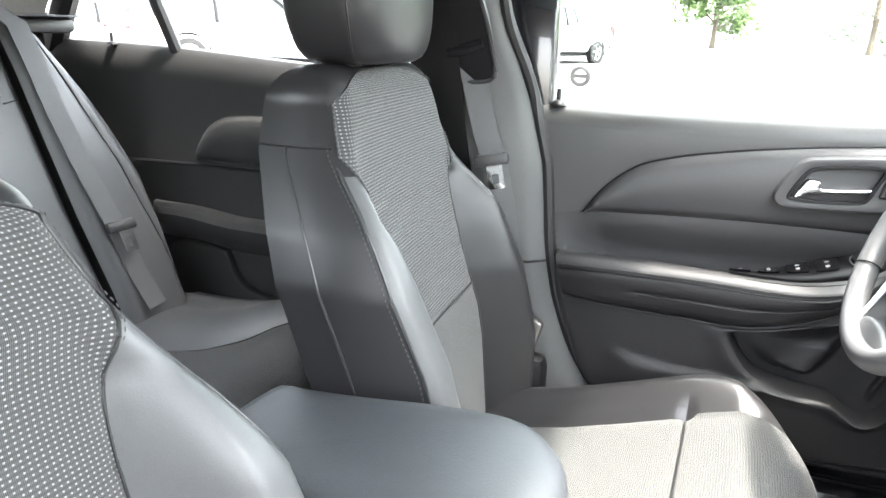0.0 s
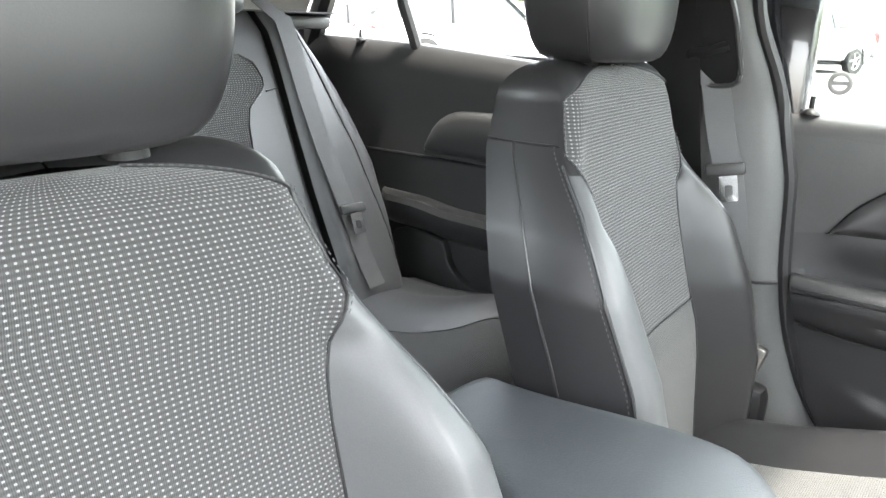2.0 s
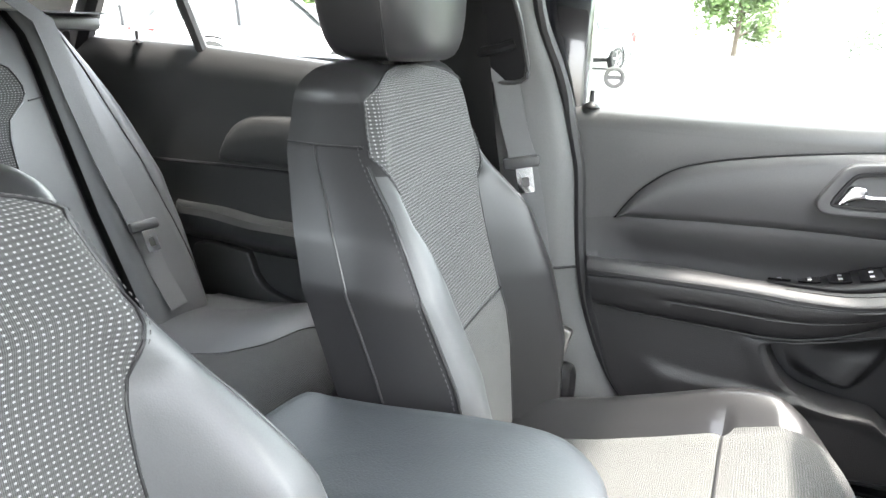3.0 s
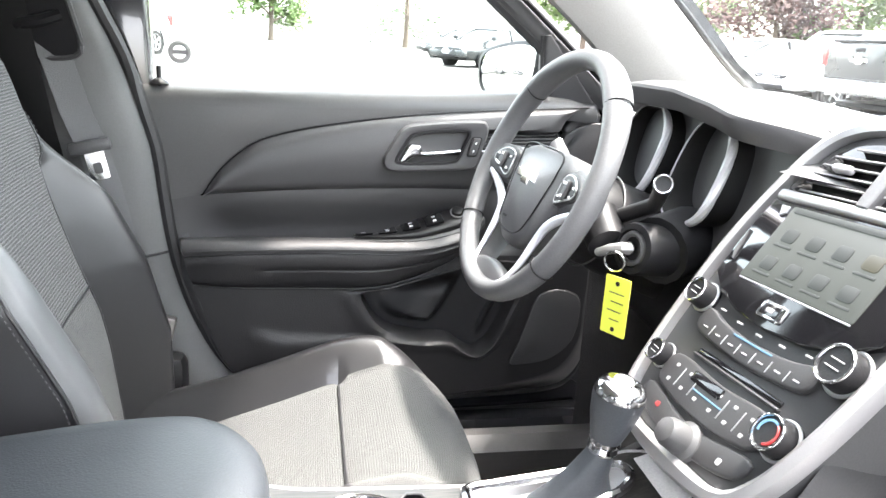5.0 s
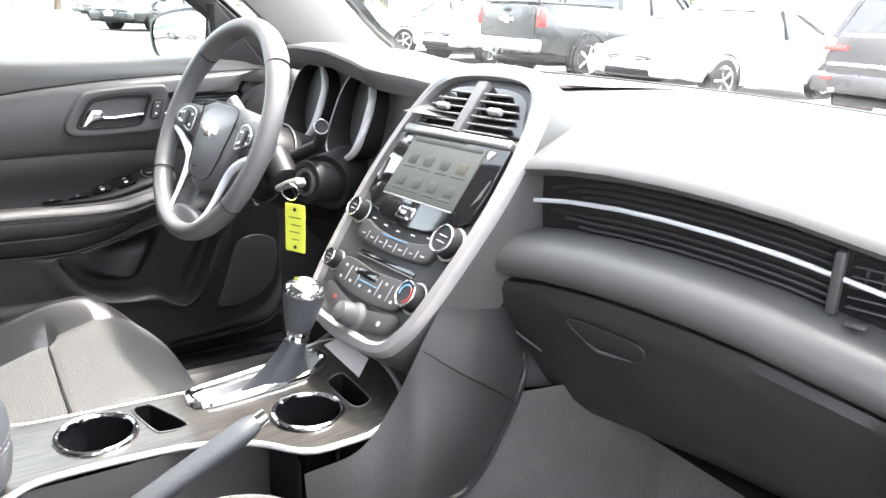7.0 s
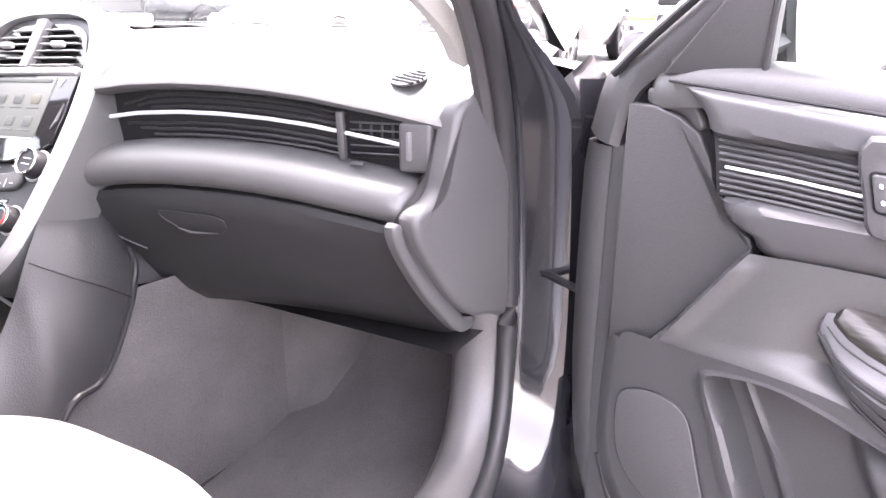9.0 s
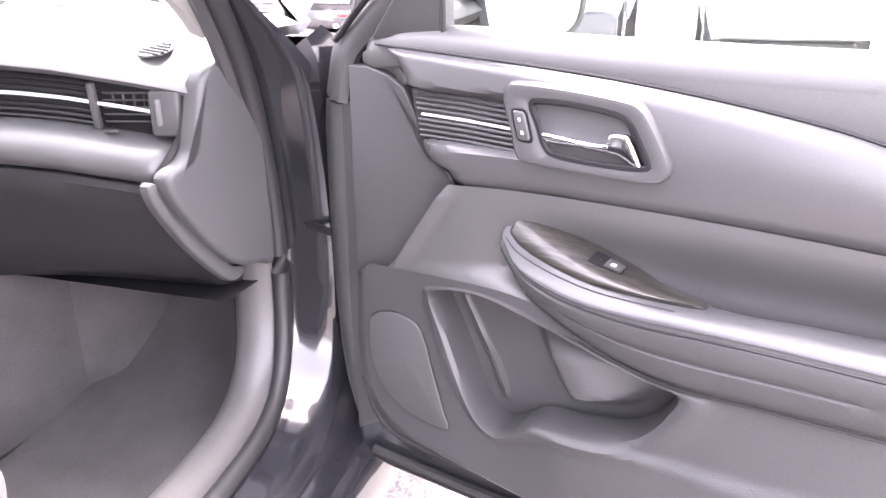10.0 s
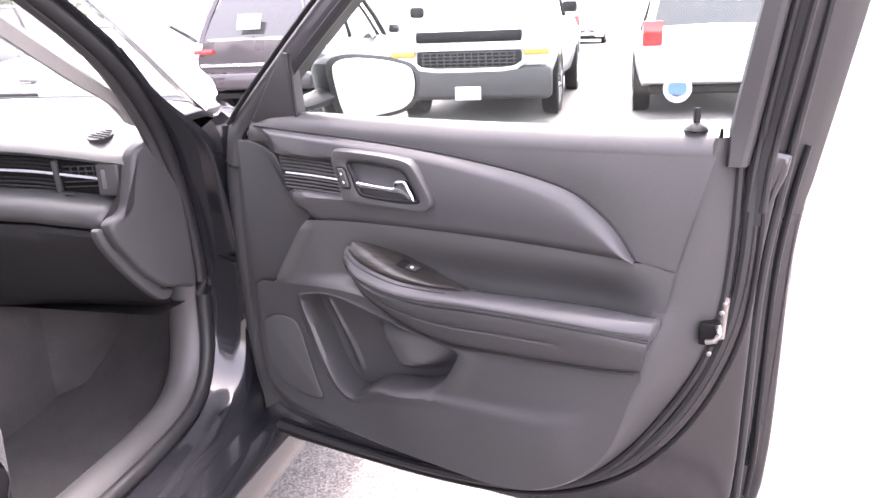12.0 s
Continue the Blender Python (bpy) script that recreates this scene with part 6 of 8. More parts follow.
dpart("pad_end", grid([endrow, [(x, y - 0.002, z - 0.004) for x, y, z in endrow], [(x + 0.004, y + 0.016, z - 0.022) for x, y, z in endrow]]), SOFT)
# recessed ribbed strip with its bright line
dpart("strip_back", grid(pass_rows([(0.035, 0.936), (0.032, 0.90), (0.035, 0.862)], -0.10, -0.588, 24)), BLACKP, "black ribbed strip")
for k in range(6):
    z = (0.926, 0.918, 0.910, 0.888, 0.880, 0.872)[k]
    dpart("rib", tube([(xs_of(y) + 0.030, y, z + (0.90 - z) * 0.9 * smooth(-0.21, -0.13, y) * 0.4 + bow(y)) for y in np.linspace(-0.15 - 0.02 * (k % 3), -0.462, 20)], 0.0022, 6), LOWER)
dpart("chrome_strip", tube([(xs_of(y) + 0.020, y, 0.904 + bow(y)) for y in np.linspace(-0.107, -0.578, 36)], 0.0028, 8), BRIGHT, "thin chrome strip")
# lower padded bulge and glovebox
BULGE = [(0.035, 0.868), (0.012, 0.866), (-0.008, 0.861), (-0.022, 0.852), (-0.030, 0.841), (-0.032, 0.830), (-0.028, 0.820), (-0.018, 0.813), (0.0, 0.811), (0.03, 0.812)]
dpart("lower_pad", grid(pass_rows(BULGE, -0.088, -0.576, 46, 0.022, 0.03)), SOFT, "padded lower dash roll")
GLOVE = [(0.01, 0.812), (-0.012, 0.806), (-0.016, 0.796), (-0.008, 0.77), (0.006, 0.74), (0.022, 0.71), (0.045, 0.67), (0.075, 0.63), (0.11, 0.60), (0.2, 0.59)]
# Glovebox and knee side: the footwell's shade is put into their dark colour.
gb = dpart("glovebox", grid(pass_rows(GLOVE, -0.150, -0.575, 34, 0.03)), LOWER, "closed glovebox, darkened as if in shade")
dpart("knee_side", grid([[V3((xs_of(y) + dx - 0.002, y, z + bow(y) * (0.6 if z < 0.72 else 1.0))) for y in [lerp_table(z, [(0.60, -0.151), (0.70, -0.149), (0.723, -0.146), (0.742, -0.123), (0.774, -0.101), (0.80, -0.098), (0.82, -0.098)]) * (1 - s) - 0.152 * s for s in (0, 0.3, 0.6, 1.0)]] for dx, z in GLOVE]), LOWER)
part("glove_seam", tube([(xs_of(y) + dx - 0.003, y, z + bow(y)) for dx, z, y in ((-0.014, 0.802, -0.098), (-0.012, 0.785, -0.100), (-0.008, 0.768, -0.106), (0.0, 0.748, -0.122), (0.012, 0.728, -0.143), (0.022, 0.71, -0.165))], 0.0020, 6), BLACKP, gb)
def glove_at(y, z, w):
    xs, zs = zip(*GLOVE)
    return V3((xs_of(y) + float(np.interp(-z, [-v for v in zs], xs)) - w, y, z))
grip = spline([(-0.222, 0.782), (-0.30, 0.779), (-0.312, 0.766), (-0.300, 0.753), (-0.256, 0.751), (-0.234, 0.762)], 40, True)
hp = part("glove_handle", plate(grip, lambda a, b, c: glove_at(a, b, c - 0.002), 0.0035, 0.0012), LOWER, gb, "moulded grip recess")
part("grip_lip", tube([glove_at(y, z, 0.001) for y, z in np.vstack([grip, grip[:1]])], 0.0011, 6, cap=False), LOWER, hp)
part("grip_edge", tube([glove_at(-0.240, 0.757, 0.003), glove_at(-0.258, 0.752, 0.006), glove_at(-0.296, 0.753, 0.003)], [0.001, 0.0026, 0.001], 6), HARD, hp)
# passenger vent
vent = dpart("side_vent", plate(rounded(0.10, 0.056, 0.004, 3, -0.515, 0.890), lambda a, b, c: V3((xs_of(a) + 0.045 - c, a, b)), 0.012, 0.002), BLACKP, "black slatted side vent")
for k in range(5):
    z = 0.866 + 0.0098 * k
    part("slat", rbox(0.016, 0.092, 0.0022, 0.0008, 1, at=(xs_of(-0.515) + 0.028, -0.515, z + 0.004), rot=(0, 12, 14.7)), SLATDARK, vent)
for k in range(6):
    y = -0.48 - 0.014 * k
    part("vane", rbox(0.010, 0.002, 0.022, 0.0006, 1, at=(xs_of(y) + 0.034, y, 0.899)), SLATDARK, vent)
part("vent_bar", rbox(0.012, 0.010, 0.064, 0.003, at=(xs_of(-0.463) + 0.018, -0.463, 0.893), rot=(0, -6, 14.7)), HARD, vent, "grey upright vent bar")
fr = part("vent_side", plate(rounded(0.040, 0.062, 0.005, 3, -0.562, 0.884), lambda a, b, c: V3((xs_of(a) + 0.032 - c, a, b)), 0.026, 0.004), HARD, vent, "grey vent end bezel")
part("vent_wheel", rbox(0.010, 0.006, 0.036, 0.002, at=(xs_of(-0.556) + 0.006, -0.556, 0.886)), SLAT, fr)
part("vent_tab", rbox(0.010, 0.018, 0.004, 0.0015, at=(xs_of(-0.49) + 0.006, -0.49, 0.861), rot=(0, 0, 14.7)), HARD, vent, "small vent tab")
# speaker-like louvre on the pad
lv = dpart("defrost_vent", disc((1.965, -0.53, 0.9625), (-0.30, 0, 1), 0.025, 0.003, 32), SOFT, "round louvre in the dash top")
for k in range(5):
    d = -0.016 + 0.008 * k
    hl = math.sqrt(0.0235**2 - d * d)
    part("louvre", tube([(1.965 + d - 0.25 * hl, -0.53 - hl, 0.9658 + 0.30 * (d - 0.25 * hl)), (1.965 + d + 0.25 * hl, -0.53 + hl, 0.9658 + 0.30 * (d + 0.25 * hl))], 0.0022, 6), BLACKP, lv)
# end cap beside the door
cap = spline([(2.018, 0.960), (1.985, 0.954), (1.960, 0.945), (1.943, 0.932), (1.936, 0.912), (1.931, 0.888), (1.924, 0.862), (1.917, 0.838), (1.903, 0.824), (1.882, 0.816), (1.874, 0.804), (1.882, 0.774), (1.903, 0.737), (1.932, 0.694), (1.970, 0.656), (2.010, 0.644), (2.040, 0.643), (2.040, 0.76), (2.030, 0.90)], 90, True)
dpart("end_cap", plate(cap, lambda a, b, c: V3((a, -0.577 - 0.32 * (a - 1.90) - c, b)), 0.024, 0.008, 4), HARD, "smooth grey dash end cap")
trim = spline([(1.858, 0.800), (1.870, 0.802), (1.879, 0.774), (1.900, 0.737), (1.930, 0.692), (1.968, 0.653), (1.995, 0.642), (1.990, 0.628), (1.966, 0.628), (1.923, 0.676), (1.890, 0.724), (1.864, 0.772)], 60, True)
dpart("end_trim", plate(trim, lambda a, b, c: V3((a, -0.572 - 0.32 * (a - 1.90) - c, b)), 0.014, 0.004), HARD, "narrow grey trim below the end cap")
dpart("cap_back", plate(cap * 0.94 + cap.mean(0) * 0.06, lambda a, b, c: V3((a + 0.006, -0.560 - 0.32 * (a - 1.90) - c, b)), 0.018, 0.002), LOWER)
dpart("under_panel", grid([[(x, y, z) for y in np.linspace(-0.14, -0.60, 8)] for x, z in ((1.96, 0.595), (2.1, 0.59), (2.3, 0.60))]), BLACKP)

# driver's side: hood over the dials, face and lower panel
HOOD = [(0.09, 1.0), (0.167, 1.022), (0.255, 1.038), (0.357, 1.048), (0.477, 1.047), (0.57, 1.037), (0.64, 1.015), (0.70, 0.995)]
ys = np.linspace(0.09, 0.70, 44)
hz = lambda y: float(np.interp(y, [a for a, b in HOOD], [b for a, b in HOOD]))
hx = lambda y: 1.775 + 0.10 * smooth(0.22, 0.10, y) + 0.14 * smooth(0.56, 0.70, y)
hood_rows = [[(x, y, z) for x, z in ((cowl(y), 1.0), (2.2, 1.006), (2.06, 1.012 + 0.2 * (hz(y) - 1.0)), (1.95, hz(y) - 0.004), (1.86, hz(y) + 0.002), (hx(y) + 0.03, hz(y) + 0.002), (hx(y) + 0.008, hz(y) - 0.001), (hx(y) + 0.002, hz(y) - 0.004), (hx(y), hz(y) - 0.008), (hx(y) + 0.004, hz(y) - 0.02), (hx(y) + 0.012, hz(y) - 0.033), (hx(y) + 0.05, hz(y) - 0.036), (1.93, hz(y) - 0.04))] for y in ys]
dpart("dial_hood", grid([r[:8] for r in hood_rows]), SOFT, "soft grey hood over the dials")
dpart("hood_lip", grid([r[7:] for r in hood_rows]), HARD, "dark grey lip under the hood")
dpart("dial_face", grid([[(1.845 + 0.12 * smooth(0.58, 0.70, y) - 0.04 * s, y, (hz(y) - 0.012) * (1 - s) + 0.835 * s) for y in ys] for s in np.linspace(0, 1, 8)]), HARD, "dark grey dial surround")
dpart("driver_lower", grid([[(1.80 + 0.14 * smooth(0.56, 0.70, y) - 0.03 * math.sin(math.pi * s) + 0.18 * s * s, y, 0.84 * (1 - s) + 0.56 * s) for y in ys] for s in np.linspace(0, 1, 10)]), BLACKP, "black lower dash panel")
# two dial pods, each a deep D-shaped bezel
POD = [(0.056, -0.02), (0.055, 0.03), (0.040, 0.058), (0.012, 0.064), (-0.020, 0.060), (-0.046, 0.035), (-0.052, -0.01), (-0.045, -0.045), (-0.015, -0.062), (0.02, -0.062), (0.045, -0.05)]
for yc, sg, wide in ((0.292, 1, 1.12), (0.475, 1, 1.35)):
    o = spline([(yc + sg * a * wide, 0.942 + b * 1.1) for a, b in POD], 48, True)
    c = o.mean(0)
    rows = []
    for k, x in ((1.0, 1.86), (1.0, 1.800), (0.985, 1.793), (0.93, 1.793), (0.90, 1.798), (0.86, 1.86)):
        rows.append([(x + 0.35 * (p[1] - 0.94), *(c + (p - c) * k)) for p in o])
    pod = dpart("dial_pod", grid(rows, wrap=True), DEEP, "deep black dial pod")
    rim = [V3((1.792 + 0.35 * (p[1] - 0.94), *(c + (p - c) * 0.965))) for p in o]
    part("pod_rim", tube(rim + [rim[0]], [0.0012 + 0.0052 * smooth(c[0] - 0.005, c[0] - 0.055, p.y) for p in rim + [rim[0]]], 8, cap=False), PODRIM, pod, "grey pod rim")
    part("dial", plate(c + (o - c) * 0.86, lambda a, b, h: V3((1.858 + 0.35 * (b - 0.94) - h, a, b)), 0.002, 0.0005), GLOSS, pod, "dark dial face")
    part("needle", tube([(1.838, c[0] - 0.01 * sg, c[1] - 0.03), (1.834, c[0] - 0.028 * sg, c[1] - 0.042)], 0.0014, 6), REDL, pod)
    for k in range(7):
        a = radians(200 - 36 * k)
        part("dial_mark", tube([(1.85 + 0.0133 * math.sin(a), c[0] + 0.038 * math.cos(a), c[1] + 0.038 * math.sin(a)), (1.85 + 0.0157 * math.sin(a), c[0] + 0.045 * math.cos(a), c[1] + 0.045 * math.sin(a))], 0.001, 5), WHITEP if k % 3 else REDL, pod)
# left side vent in the dash end
lvent = dpart("left_vent", rbox(0.06, 0.11, 0.06, 0.008, at=(1.87, 0.63, 0.915), rot=(0, 0, -25)), BLACKP, "black left vent")
for k in range(4):
    part("slat", rbox(0.012, 0.10, 0.003, 0.001, 1, at=(1.842, 0.617, 0.895 + 0.013 * k), rot=(0, 0, -25)), SATIN if k == 1 else HARD, lvent)
# pad on top of the stack and the narrow defrost slot
dpart("centre_pad", grid([[(x, y, z) for x, z in ((cowl(y), 1.0), (xs_of(y) + 0.34, 1.002), (xs_of(y) + 0.24, 1.0), (xs_of(y) + 0.16, 0.996), (xs_of(y) + 0.10, 0.985), (xs_of(y) + 0.06, 0.974))] for y in np.linspace(0.13, -0.104, 12)]), SOFT)
dpart("screen_slot", tube([(cowl(y) - 0.012, y, 1.003) for y in np.linspace(-0.66, 0.66, 30)], 0.004, 8, 0.4), BLACKP)

# ---- centre stack ----
stack = thing("centre_stack", "silver-framed centre stack with screen, vents and knobs", "car console")
S0, SU, SN = V3((1.69, 0.014, 0.775)), V3((0.563, 0, 0.826)), V3((-0.826, 0, 0.563))


def st(a, s, w):
    """a to the car's left, s up the stack's face, w out of it."""
    return S0 + V3((0, a, 0)) + SU * (s - 0.06 * a) + SN * w


def spart(name, bm, mat, parent=None, label=""):
    return part(name, bm, mat, parent or stack, label)


def sbox(name, a, s, da, ds, w0, h, mat, parent=None, label="", r=0.002, turn=0.0):
    o = rounded(da, ds, min(r, da / 2.1, ds / 2.1), 3)
    ct, sn_ = math.cos(radians(turn)), math.sin(radians(turn))
    return spart(name, plate([(a + p * ct - q * sn_, s + p * sn_ + q * ct) for p, q in o], lambda x, y, c: st(x, y, w0 + c), h, min(0.0015, h * 0.45), 2), mat, parent, label)


HALF = [(0.09, -0.085), (0.122, -0.055), (0.137, 0.0), (0.146, 0.08), (0.149, 0.15), (0.142, 0.22), (0.129, 0.28), (0.10, 0.315), (0.05, 0.33)]
outer = spline([(a, s) for a, s in HALF] + [(-a, s) for a, s in HALF[::-1]] + [(0, -0.095)], 110, True)
IN = [(0.080, -0.070), (0.106, -0.047), (0.120, 0.0), (0.130, 0.08), (0.132, 0.15), (0.126, 0.21), (0.114, 0.258), (0.092, 0.292), (0.045, 0.306)]
inner = spline([(a, s) for a, s in IN] + [(-a, s) for a, s in IN[::-1]] + [(0, -0.073)], 110, True)
rows = []
spart("frame_flank", grid([[st(a, s, w) for a, s in o] for o, w in ((outer * 1.012, -0.085), (outer * 1.004, -0.03), (outer * 0.998, -0.006))], wrap=True), SOFT, None, "soft grey flank of the stack")
for o, w in ((outer * 0.985 + inner * 0.015, -0.012), (outer * 0.985 + inner * 0.015, -0.004), (outer * 0.8 + inner * 0.2, 0.006), (outer * 0.3 + inner * 0.7, 0.010), (inner, 0.007), (inner, -0.02)):
    rows.append([st(a, s, w) for a, s in o])
spart("silver_frame", grid(rows, wrap=True), SATIN, None, "satin silver frame")
spart("control_face", plate(inner * 1.0, lambda a, b, c: st(a, b, -0.03 + c), 0.028, 0.003), FACE, None, "dark grey control face")
# vents
vt = [(0.104, 0.222), (0.104, 0.25), (0.086, 0.281), (0.045, 0.294), (-0.045, 0.294), (-0.086, 0.281), (-0.104, 0.25), (-0.104, 0.222)]
vh = spart("centre_vent", plate(spline(vt, 60, True), lambda a, b, c: st(a, b, -0.006 + c), 0.006, 0.001), GLOSS, None, "black centre vents with silver slats")
for sg in (1, -1):
    for k in range(6):
        v0 = 0.2275 + 0.0112 * k
        wid = (0.094, 0.094, 0.093, 0.090, 0.082, 0.062)[k]
        part("slat", plate(rounded(wid - 0.014, 0.0026, 0.0012, 2, sg * (0.0125 + (wid - 0.014) / 2), v0), lambda x, y, c: st(x, y, 0.0 + c) + SU * (c * -0.4), 0.009, 0.0008, 1), SLAT, vh)
    part("vent_tab", plate(rounded(0.026, 0.008, 0.0035, 4, sg * 0.056, 0.2555), lambda x, y, c: st(x, y, 0.006 + c), 0.008, 0.003), PODRIM, vh, "silver vent tab")
part("vent_bar", plate([(0.008, 0.220), (0.010, 0.297), (-0.010, 0.297), (-0.008, 0.220)], lambda x, y, c: st(x, y, 0.0 + c), 0.012, 0.003), SLAT, vh, "grey upright bar")
spart("vent_sill", plate(rounded(0.232, 0.012, 0.004, 4, 0, 0.2155), lambda x, y, c: st(x, y, -0.004 + c), 0.014, 0.004), SATIN, None, "silver sill under the vents")
# screen
bz = [(0.119, 0.209), (-0.119, 0.209), (-0.122, 0.15), (-0.118, 0.108), (-0.09, 0.090), (-0.05, 0.079), (0.0, 0.075), (0.05, 0.079), (0.09, 0.090), (0.118, 0.108), (0.122, 0.15)]
sc = spart("screen_bezel", plate(bz, lambda a, b, c: st(a, b, -0.002 + c), 0.008, 0.002), GLOSS, None, "glossy black screen bezel")
scr = sbox("screen", 0, 0.160, 0.162, 0.090, 0.0045, 0.003, SCREEN, sc, "lit touch screen with rows of icons")
for r in range(2):
    for k in range(4):
        a, s = 0.055 - 0.037 * k, 0.172 - 0.034 * r
        sbox("icon", a, s, 0.020, 0.016, 0.0075, 0.0008, ICON if (r, k) != (0, 3) else ICON2, scr, "", 0.004)
        sbox("icon_caption", a, s - 0.013, 0.026, 0.003, 0.0075, 0.0006, ICON, scr, "", 0.001)
sbox("status_bar", 0, 0.2, 0.15, 0.006, 0.0075, 0.0006, ICON, scr)
for sg in (1, -1):
    # Thin grey strip modelled in place of the sky's reflection on the gloss.
    w = [(sg * 0.108, 0.128), (sg * 0.116, 0.140), (sg * 0.117, 0.166), (sg * 0.112, 0.150)]
    spart("bezel_wing", plate(w, lambda a, b, c: st(a, b, 0.006 + c), 0.002, 0.0008, 1), HARD, sc, "grey strip standing in for a bezel reflection")
    w = [(sg * 0.086, 0.203), (sg * 0.099, 0.203), (sg * 0.092, 0.190), (sg * 0.086, 0.195)]
    spart("bezel_accent", plate(w, lambda a, b, c: st(a, b, 0.006 + c), 0.002, 0.0008, 1), SILVER, sc)
hb = sbox("home_button", 0.004, 0.094, 0.034, 0.019, 0.0055, 0.004, CHROME, sc, "chrome-framed home button", 0.004)
sbox("button_face", 0.004, 0.094, 0.026, 0.012, 0.0093, 0.0012, GLOSS, hb, "", 0.002)
sbox("button_mark", 0.004, 0.094, 0.011, 0.005, 0.0104, 0.0006, MARK, hb, "", 0.001)
sbox("bezel_line", 0.0, 0.1135, 0.16, 0.002, 0.006, 0.001, SILVER, sc)


def knob(a, s, r, h, label, mark=None):
    q = st(a, s, 0.0)
    k = spart("knob", lathe(q, SN, [(r * 1.15, -0.003), (r * 1.15, 0.002), (r, 0.003), (r * 0.98, h * 0.8), (r * 0.93, h), (r * 0.90, h + 0.0005), (r * 0.80, h - 0.0012), (r * 0.3, h - 0.0012)], 40), BLACKP, None, label)
    part("knob_rim", ring_tube(q + SN * h, SN, r * 0.90, r * 0.075, 40, 8), CHROME, k, "chrome knob ring")
    part("knob_skirt", ring_tube(q + SN * 0.002, SN, r * 1.08, r * 0.10, 40, 8), SATIN, k)
    if mark == "temp":
        for col, a0, a1 in ((REDL, -70, 60), (BLUEP, 70, 200)):
            pts = [q + SN * (h - 0.0006) + (V3((0, math.cos(radians(t)), 0)) * -1 + SU * math.sin(radians(t)) * 1 - V3((0, 0, 0))).normalized() * r * 0.62 for t in np.linspace(a0, a1, 14)]
            part("temp_arc", tube(pts, r * 0.07, 6), col, k)
    else:
        for d in (-0.2, 0.2):
            part("knob_mark", tube([q + SN * (h - 0.0008) + SU * r * d + V3((0, r * 0.4, 0)), q + SN * (h - 0.0008) + SU * r * d - V3((0, r * 0.4, 0))], r * 0.04, 5), MARK, k)
    return k


knob(0.107, 0.077, 0.0155, 0.020, "round black power knob with chrome ring")
knob(-0.107, 0.077, 0.0195, 0.020, "round black tuning knob with chrome ring")
knob(0.099, -0.002, 0.0135, 0.018, "small black fan knob with chrome ring")
knob(-0.100, -0.001, 0.0178, 0.020, "black temperature knob with red and blue arc", "temp")
# buttons: upper bow, slot, climate panel, lowest row
bow = spline([(0.088, 0.070), (0.05, 0.063), (0.0, 0.060), (-0.05, 0.063), (-0.085, 0.070), (-0.085, 0.045), (-0.05, 0.038), (0.0, 0.035), (0.05, 0.038), (0.088, 0.045)], 50, True)
up = spart("radio_panel", plate(bow, lambda a, b, c: st(a, b, -0.002 + c), 0.006, 0.003), FACE, None, "bowed row of radio buttons")
for k in range(5):
    sbox("upper_button", 0.066 - 0.033 * k, 0.072 - 0.004 * math.cos(k - 2), 0.009, 0.0022, 0.0045, 0.0008, MARK, up, "", 0.0008)
for k in range(7):
    sbox("button_caption", 0.072 - 0.024 * k, 0.0495 - 0.004 * math.cos((k - 3) * 0.5), 0.008, 0.0018, 0.004, 0.0008, MARK, up, "", 0.0008)
for k in range(6):
    sbox("button_divider", 0.060 - 0.024 * k, 0.050 - 0.004 * math.cos((k - 2.5) * 0.5), 0.0012, 0.012, 0.004, 0.0009, SILVER, up, "", 0.0004)
sbox("light_line", 0.0, 0.0575, 0.060, 0.0018, 0.004, 0.001, BLUEP, up, "thin blue light line", 0.0008)
sbox("disc_slot", -0.005, 0.025, 0.135, 0.0065, -0.002, 0.0012, GLOSS, None, "black disc slot", 0.002)
sbox("slot_lip", -0.005, 0.0195, 0.140, 0.003, -0.002, 0.004, HARD, None, "", 0.001)
cl = spart("climate_panel", plate(spline([(0.080, 0.010), (0.0, 0.008), (-0.078, 0.010), (-0.082, -0.022), (-0.05, -0.032), (0.0, -0.035), (0.05, -0.032), (0.084, -0.022)], 50, True), lambda a, b, c: st(a, b, -0.002 + c), 0.006, 0.003), FACE, None, "climate button panel")
sbox("climate_display", 0.012, 0.0, 0.052, 0.012, 0.003, 0.002, GLOSS, cl, "", 0.003)
for k in range(2):
    for j in range(6):
        sbox("button_mark", 0.066 - 0.026 * j, -0.001 - 0.018 * k, 0.005, 0.004, 0.004, 0.0008, MARK, cl, "", 0.001)
for j in range(5):
    if j != 2:
        sbox("button_divider", 0.052 - 0.026 * j, -0.010, 0.0012, 0.022, 0.004, 0.0009, SILVER, cl, "", 0.0004)
sbox("light_line", 0.0, -0.0115, 0.050, 0.0018, 0.004, 0.001, BLUEP, cl, "", 0.0008)
lo = spart("switch_panel", plate(spline([(0.085, -0.030), (0.0, -0.043), (-0.085, -0.030), (-0.09, -0.05), (-0.06, -0.062), (0.0, -0.068), (0.06, -0.062), (0.09, -0.05)], 50, True), lambda a, b, c: st(a, b, -0.004 + c), 0.006, 0.003), FACE, None, "lowest switch panel")
sbox("hazard_mark", 0.055, -0.047, 0.007, 0.006, 0.002, 0.001, REDL, lo)
sbox("traction_mark", -0.062, -0.050, 0.006, 0.007, 0.002, 0.001, MARK, lo)
lk = spart("lighter_knob", lathe(st(-0.012, -0.058, 0.0), SN, [(0.021, -0.004), (0.021, 0.004), (0.016, 0.008), (0.015, 0.024), (0.0125, 0.030), (0.006, 0.032)], 32), HARD, None, "grey push knob")

